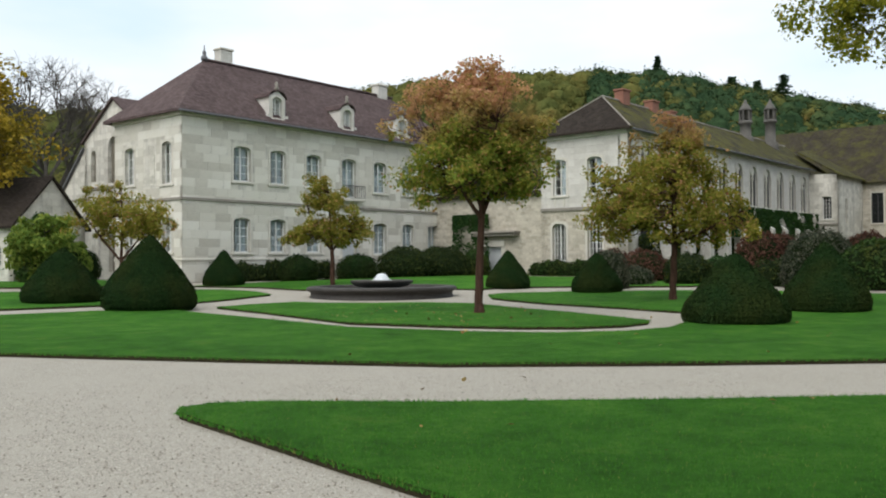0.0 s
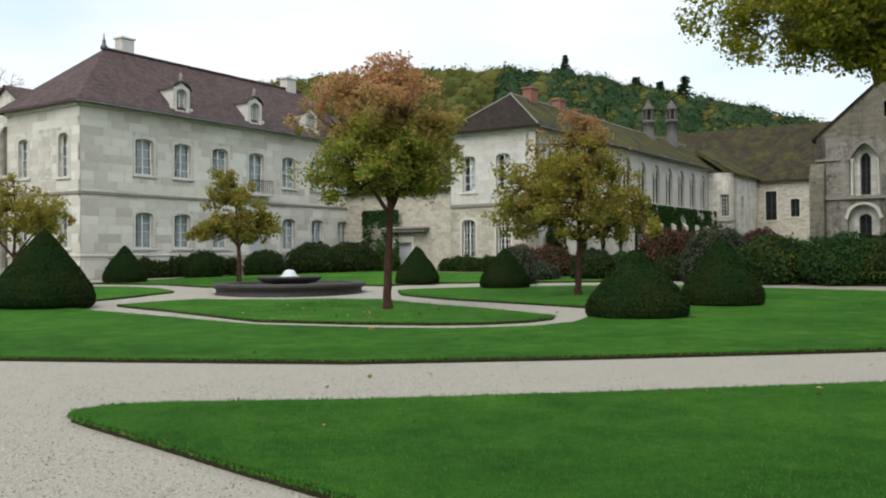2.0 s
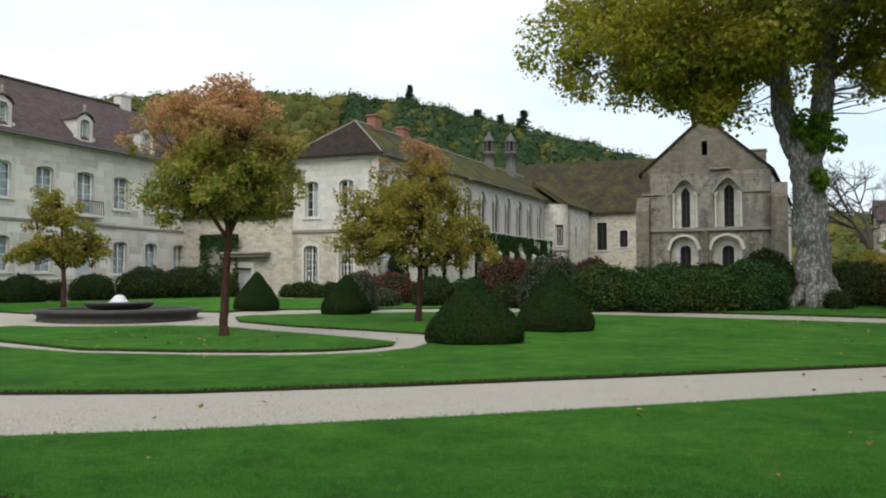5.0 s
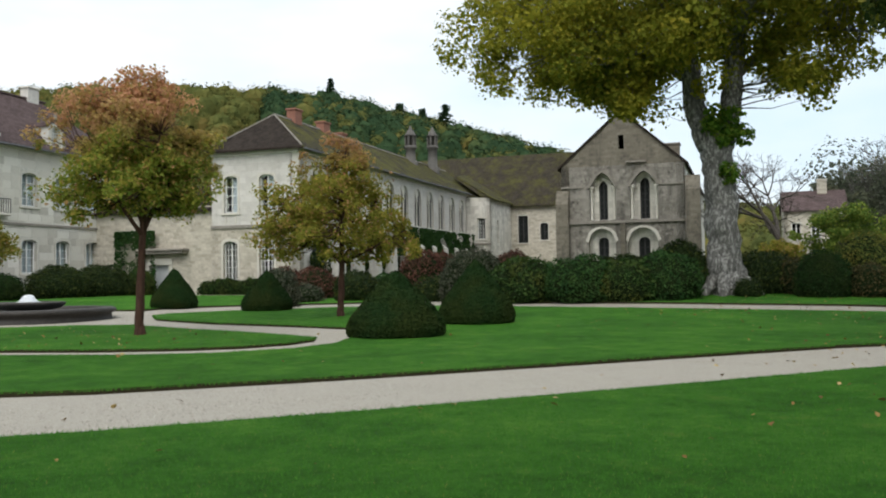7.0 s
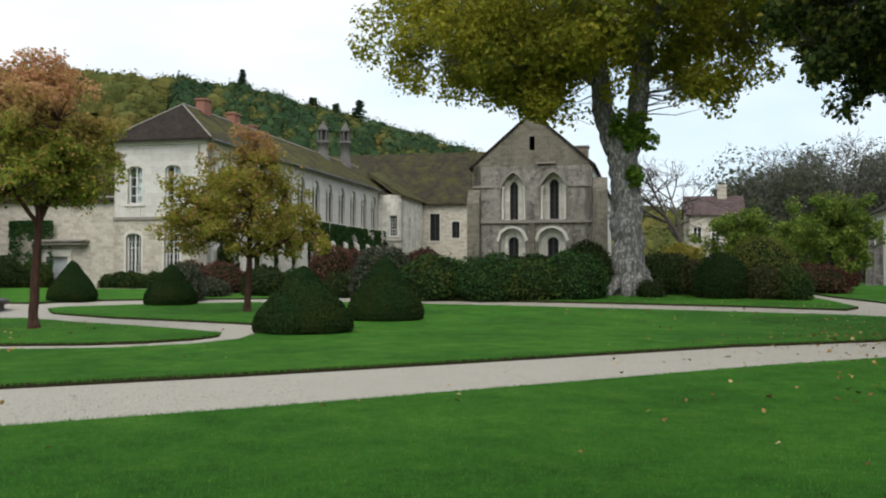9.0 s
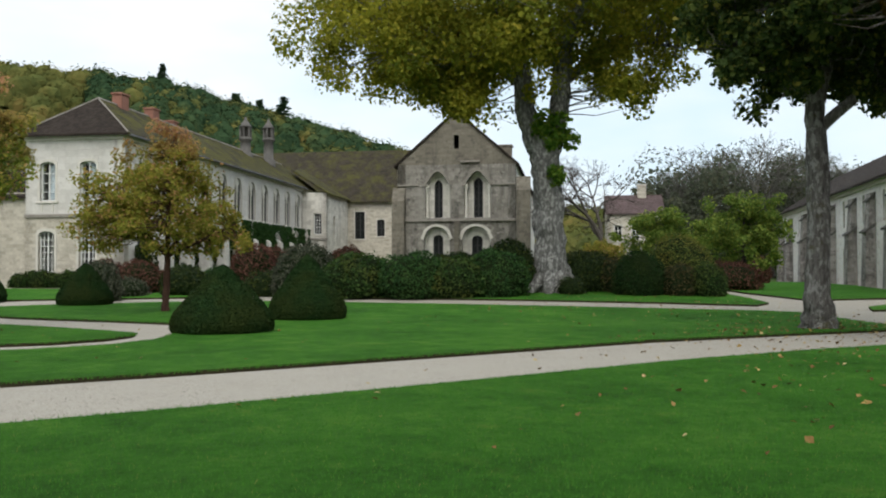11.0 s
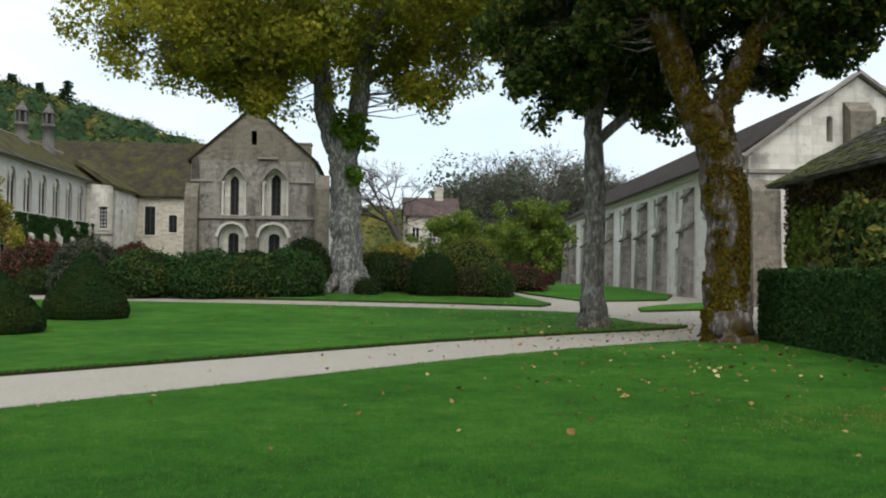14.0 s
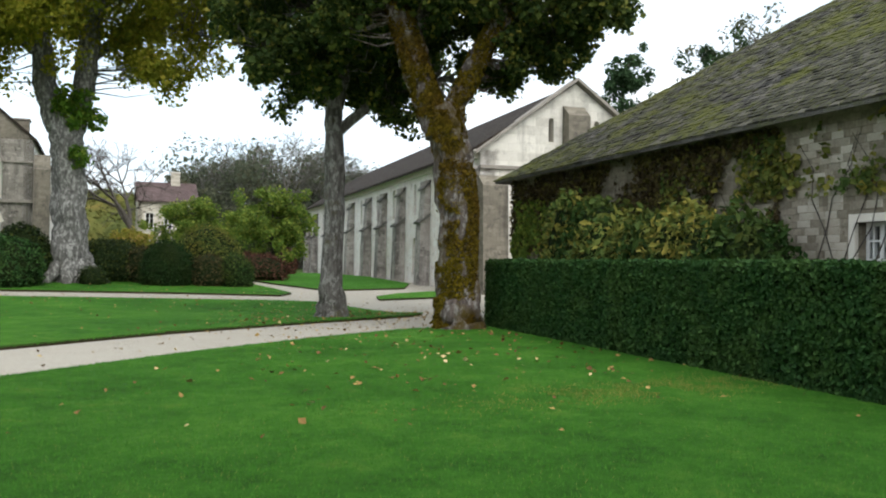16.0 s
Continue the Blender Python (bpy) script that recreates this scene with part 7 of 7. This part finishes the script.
def leafy(name, x, y, h, r, material, label, leaf=0.12, n=150, per=80):
    return tree(name, at(x, y), [([(0, 0, -0.1), (0, 0, h * 0.2), (0.05, 0, h * 0.5), (0, 0, h * 0.85)], [0.03 * h, 0.022 * h, 0.016 * h, 0.006 * h])],
                [(0, 0, h * 0.6, r, r, h * 0.36, n)], r * 0.2, per, leaf, material, BARK_GREY, label, sides=8, twig=0.03)


leafy("garden_tree", *polar(45.7, 60), 5.2, 2.5, LEAF_LIME, "dense rounded green tree near the villa")
leafy("garden_tree", *polar(51.0, 54), 5.6, 2.3, LEAF_LIME, "rounded light green lime tree")
leafy("garden_tree", *polar(48.8, 66), 4.9, 2.3, LEAF_LIME, "rounded light green lime tree")
leafy("garden_tree", *polar(42.6, 66), 3.2, 1.8, LEAF_OLIVE, "small yellowing tree near the villa")
leafy("garden_tree", *polar(-29.0, 62), 14.5, 4.6, LEAF_GOLD, "tall tree with golden autumn leaves", 0.2, 260, 60)
leafy("garden_tree", *polar(-24.5, 49), 4.0, 1.8, LEAF_LIME, "small light green tree beside the cottage")
leafy("garden_tree", *polar(70.0, 66), 13.5, 3.6, LEAF_LIME, "tall feathery tree behind the barn", 0.16, 160, 50)
leafy("garden_tree", *polar(75.6, 68), 15.5, 3.4, LEAF_OLIVE, "tall thin yellowing tree behind the barn", 0.16, 130, 44)
leafy("garden_tree", *polar(81.5, 64), 19.5, 4.4, LEAF_HAZE, "tall thin yellowing tree behind the barn", 0.16, 180, 44)
leafy("pine_tree", *polar(73.4, 60), 16.5, 2.6, LEAF_FIR, "tall grey-green pine behind the barn", 0.15, 120, 80)
leafy("pine_tree", *polar(79.0, 63), 18.0, 2.8, LEAF_FIR, "tall grey-green pine behind the barn", 0.15, 120, 80)

x, y = -31.8, 53.4
cottage("cottage", pose(x, y, ground_z(x, y), 0, 0, -18), "small stone cottage with steep dark tile roof", 7.0, 6.0, 3.3, 6.5, STONE_PALE, ROOF_DARK, [(1.2, 2.0, 0.9, 2.1, 0, False), (3.2, 4.0, 0.9, 2.1, 0, False), (5.3, 6.1, 0.9, 2.1, 0, False)])
x, y = polar(42.5, 104)
cottage("villa", pose(x, y, ground_z(x, y), 0, 0, -40), "distant house with red tile roof and pale chimney", 6.4, 7.0, 7.6, 10.0, STONE_RUBBLE, ROOF_RED, [(0.8, 1.7, 4.4, 6.2, 0, False), (2.8, 3.7, 4.4, 6.2, 0, False), (4.7, 5.6, 4.4, 6.2, 0, False)], (4.2, 3.2))


# ---- grass blades and fallen leaves ----
def inside(pts, outline):
    """Which of pts lie inside an outline."""
    o = np.array(outline)
    x, y = pts[:, 0], pts[:, 1]
    hit = np.zeros(len(pts), bool)
    for (ax, ay), (bx, by) in zip(o, np.roll(o, -1, 0)):
        if ay != by:
            hit ^= ((ay > y) != (by > y)) & (x < (bx - ax) * (y - ay) / (by - ay) + ax)
    return hit


GRASS = leaf_mat("grass_blades", [(0, (0.028, 0.11, 0.012)), (0.6, (0.052, 0.195, 0.022)), (0.93, (0.1, 0.27, 0.036)), (1, (0.22, 0.23, 0.06))], None, rough=0.7, gleam=0.1, trans=0.3)


def blades(p, z, h, w):
    n = len(p)
    a = rng.uniform(0, 2 * math.pi, n)
    hh = h * rng.uniform(0.5, 1.3, n)
    side = np.stack([np.cos(a), np.sin(a), 0 * a], 1) * w / 2
    foot = np.stack([p[:, 0], p[:, 1], z], 1)
    tip = foot + np.stack([rng.normal(0, 0.35, n) * hh, rng.normal(0, 0.35, n) * hh, hh], 1)
    return np.stack([foot - side, foot + side, tip], 1).reshape(-1, 3)


def grass():
    near = np.array(LAWNS[0][1])
    p = np.stack([rng.uniform(-3, 14, 330000), rng.uniform(-4, 10.3, 330000)], 1)
    d = np.hypot(p[:, 0], p[:, 1])
    p = p[(rng.random(len(p)) < np.clip(6.5 / d, 0, 1) ** 1.5) & inside(p, near)]
    sets = [blades(p, np.full(len(p), 0.07), 0.03, 0.007)]
    # longer tufts along the cut edges
    for k in range(5):
        o = LAWNS[k][1]
        for (ax, ay), (bx, by) in zip(o, o[1:] + o[:1]):
            ln = math.hypot(bx - ax, by - ay)
            dist = max(math.hypot((ax + bx) / 2, (ay + by) / 2), 6)
            n = int(ln * 2600 / dist)
            t = rng.random(n)[:, None]
            q = np.array([[ax, ay]]) * (1 - t) + np.array([[bx, by]]) * t + rng.normal(0, 0.025, (n, 2))
            zz = np.array([ground_z(a, b) for a, b in q]) + 0.05
            sets.append(blades(q, zz, 0.045, 0.01 + 0.0004 * dist))
    v = np.concatenate(sets)
    me = bpy.data.meshes.new("grass_blades")
    me.from_pydata(v.tolist(), [], np.arange(len(v)).reshape(-1, 3).tolist())
    me.materials.append(GRASS)
    tagged(new("grass_blades", me), "short grass blades and tufts along the lawn edges", "grass", kind="stuff")


grass()


def dry_patch(x, y, turn):
    """Straw-coloured blades where the lawn has worn thin."""
    q = rng.normal(size=(5200, 2)) * np.array([1.5, 0.42])
    a = radians(turn)
    q = q @ np.array([[math.cos(a), math.sin(a)], [-math.sin(a), math.cos(a)]]) + np.array([x, y])
    k = np.array([noise.fractal((u * 1.3, w * 1.3, 5.0), 1.0, 2.0, 3) for u, w in q])
    q = q[k > -0.15]
    v = blades(q, np.full(len(q), 0.072), 0.026, 0.013)
    me = bpy.data.meshes.new("dry_grass")
    me.from_pydata(v.tolist(), [], np.arange(len(v)).reshape(-1, 3).tolist())
    me.materials.append(STRAW)
    tagged(new("dry_grass", me), "worn straw-yellow patch of thin lawn grass", "grass", kind="stuff")


STRAW = leaf_mat("dry_grass_blades", [(0, (0.1, 0.15, 0.025)), (0.6, (0.2, 0.21, 0.045)), (1, (0.32, 0.27, 0.08))], None, trans=0.3)
dry_patch(11.29, 2.46, -30)


def litter():
    sets = [rng.normal((21.0, 12.5), (3.8, 2.4), (560, 2)), rng.normal((23.5, 21.5), (4.2, 4.6), (420, 2)), rng.normal((14.0, 7.0), (3.6, 2.6), (460, 2)), rng.normal((21.5, 13.2), (3.0, 0.9), (420, 2)), rng.normal((0.2, 25.0), (2.2, 2.6), (150, 2)),
            rng.normal((26.0, 28.0), (3.5, 3.0), (160, 2)), rng.uniform((-2, 5), (16, 24), (60, 2))]
    p = np.concatenate(sets)
    p = p[np.hypot(p[:, 0], p[:, 1]) > 6.5]
    lawn = np.zeros(len(p), bool)
    for _, o in LAWNS:
        lawn |= inside(p, o)
    z = np.array([ground_z(a, b) for a, b in p]) + np.where(lawn, 0.095, 0.02)
    v, f = leaf_quads(np.stack([p[:, 0], p[:, 1], z], 1), np.tile([0, 0, 1.0], (len(p), 1)), 0.055, 0.35, 1.3)
    tagged(new("fallen_leaves", leaf_data("fallen_leaves", v, f, LEAF_LITTER)), "scattered fallen yellow and brown leaves", "leaf litter", kind="stuff")


litter()


# ---- loose gravel, wall blocks and roof slabs ----
def pebbles():
    n = 15000
    a, d = rng.uniform(-0.75, 0.35, n), 3.2 + 9 * rng.random(n) ** 1.4
    p = np.stack([d * np.sin(a), d * np.cos(a)], 1)
    p = p[~(inside(p, LAWNS[0][1]) | inside(p, LAWNS[1][1]))]
    n = len(p)
    s = 0.008 * rng.uniform(0.6, 1.7, n)
    turn = rng.uniform(0, 6.28, n)
    corners = []
    for k in range(4):
        w = turn + k * 1.571 + rng.normal(0, 0.25, n)
        corners.append(np.stack([p[:, 0] + s * np.cos(w), p[:, 1] + s * np.sin(w), np.full(n, 0.001)], 1))
    top = np.stack([p[:, 0] + s * rng.normal(0, 0.2, n), p[:, 1] + s * rng.normal(0, 0.2, n), 0.002 + s * 0.9], 1)
    v = np.stack(corners + [top], 1).reshape(-1, 3)
    k = np.arange(n)[:, None] * 5
    f = np.concatenate([k + np.array([[i, (i + 1) % 4, 4]]) for i in range(4)])
    me = bpy.data.meshes.new("loose_gravel")
    me.from_pydata(v.tolist(), [], f.tolist())
    me.materials.append(PEBBLE)
    tagged(new("loose_gravel", me), "loose pale pebbles on the gravel path", "gravel", kind="stuff")


pn = Nodes("loose_pebble")
PEBBLE = pn.finish(pn.ramp(pn.island(), [(0.0, (0.16, 0.14, 0.115)), (0.35, (0.27, 0.245, 0.205)), (0.85, (0.36, 0.33, 0.285)), (1.0, (0.5, 0.47, 0.42))]), 0.85, spec=0.2)
pebbles()
rn = Nodes("barn_rubble_stone")
RUBBLE = rn.finish(rn.ramp(rn.mix(0.65, rn.own(), rn.noise(5.0, 8, 0.75)), [(0.25, (0.14, 0.12, 0.09)), (0.5, (0.35, 0.315, 0.255)), (0.75, (0.56, 0.52, 0.45))]), 0.92, spec=0.12)
rn.bump(rn.noise(15, 6, 0.7), 0.03)


def ashlar(wall, length, z0, z1, openings, course, width, limit, seed, material, first=0.0):
    """Squared blocks laid in courses round the openings, each a piece of the wall."""
    r = random.Random(seed)
    shapes = {}
    count = 0
    z = z0
    row = 0
    while z + course <= z1 + 0.01:
        s = first - 0.5 * width * (row % 2)
        while s < length:
            w = width * r.choice((0.75, 1.0, 1.25))
            a, b = max(s, first + 0.02) + 0.003, min(s + w, length - 0.02) - 0.003
            s += w
            for o in openings:
                if z < o[3] + 0.16 and z + course > o[2] - 0.16:
                    if o[0] - 0.2 < a < o[1] + 0.2:
                        a = o[1] + 0.2
                    if o[0] - 0.2 < b < o[1] + 0.2:
                        b = o[0] - 0.2
                    if a < o[0] and b > o[1]:
                        b = o[0] - 0.2
            if b - a < 0.22 or count >= limit:
                continue
            key = round(b - a, 3)
            if key not in shapes:
                h = (b - a) / 2
                m = Mesh()
                m.loft([[(-h, 0, 0.0), (h, 0, 0.0), (h, 0, course - 0.006), (-h, 0, course - 0.006)], [(-h + 0.006, -0.007, 0.006), (h - 0.006, -0.007, 0.006), (h - 0.006, -0.007, course - 0.012), (-h + 0.006, -0.007, course - 0.012)]])
                shapes[key] = recalc(m.data("block", material))
            ob = part("block", shapes[key], None, wall, "", pose((a + b) / 2, -0.001 - 0.004 * r.random(), z + 0.008))
            count += 1
        z += course
        row += 1
    return count


def barn_slabs(barn, x0, x1, edge, ridge, run, limit):
    """Stone slabs lapped from eave to ridge on the slope towards the garden."""
    r = random.Random(4)
    slope = math.atan2(ridge - edge, run)
    c, s = math.cos(slope), math.sin(slope)
    row_h = 0.19
    total = int(math.hypot(run, ridge - edge) / row_h)
    shapes = []
    for k in range(6):
        w, t = 0.16 + 0.035 * k, 0.018 + 0.007 * (k % 3)
        m = Mesh().loft([[(-w / 2, 0, 0), (w / 2, 0, 0), (w / 2 - 0.01, 0.3, 0), (-w / 2 + 0.01, 0.3, 0)], [(-w / 2 + 0.012, 0.012, t), (w / 2 - 0.008, 0.006, t), (w / 2 - 0.01, 0.29, t), (-w / 2 + 0.01, 0.29, t)]])
        shapes.append((w, recalc(m.data("slab", SLAB))))
    roof = next(o for o in barn.children if o.name.startswith("roof"))
    rest = Mesh()
    spots = []
    for j in range(total):
        up = j * row_h
        y, z = 0.5 - up * c, edge + up * s
        hip = (0.5 - y) * (14.0 / 2 / run)
        x = x0 + hip
        while x < x1 - hip:
            w, me = r.choice(shapes)
            spots.append((x + w / 2, y, z, w, me))
            x += w + 0.006
    near = sorted(range(len(spots)), key=lambda i: abs(spots[i][0] + 5.5) + 0.8 * abs(spots[i][2] - edge))
    chosen = set(near[:limit])
    for i, (x, y, z, w, me) in enumerate(spots):
        # x along the wall, slab's length up the slope, lying a little flatter than it
        m = Matrix.Translation((x, y, z + 0.01 + 0.008 * r.random())) @ pose(0, 0, 0, 0, 0, 180 + r.uniform(-1.5, 1.5)) @ pose(0, 0, 0, math.degrees(slope) - 3.0 + r.uniform(-2, 2), r.uniform(-2.5, 2.5), 0)
        if i in chosen:
            part("slab", me, None, roof, "", m)
        else:
            k = len(rest.v)
            rest.v += [tuple(m @ v.co) for v in me.vertices]
            rest.f += [tuple(k + q for q in p.vertices) for p in me.polygons]
    tagged(part("slab_field", rest.data("slab_field", SLAB), None, roof), kind="stuff")


ashlar(WING_WALL, 25.4, 0.5, 10.0, WING_OPENINGS, 0.5, 1.15, 380, 1, ASHLAR)
ashlar(WING_SIDE, 7.1, 0.5, 10.0, WING_SIDE_OPENINGS, 0.5, 1.15, 120, 2, ASHLAR)
ashlar(BARN_WALL, 17.6, 1.5, 4.2, BARN_OPENINGS, 0.14, 0.29, 300, 3, RUBBLE, 13.4)
barn_slabs(BARN, -20.5, 8.5, 4.34, 9.23, 7.5, 300)
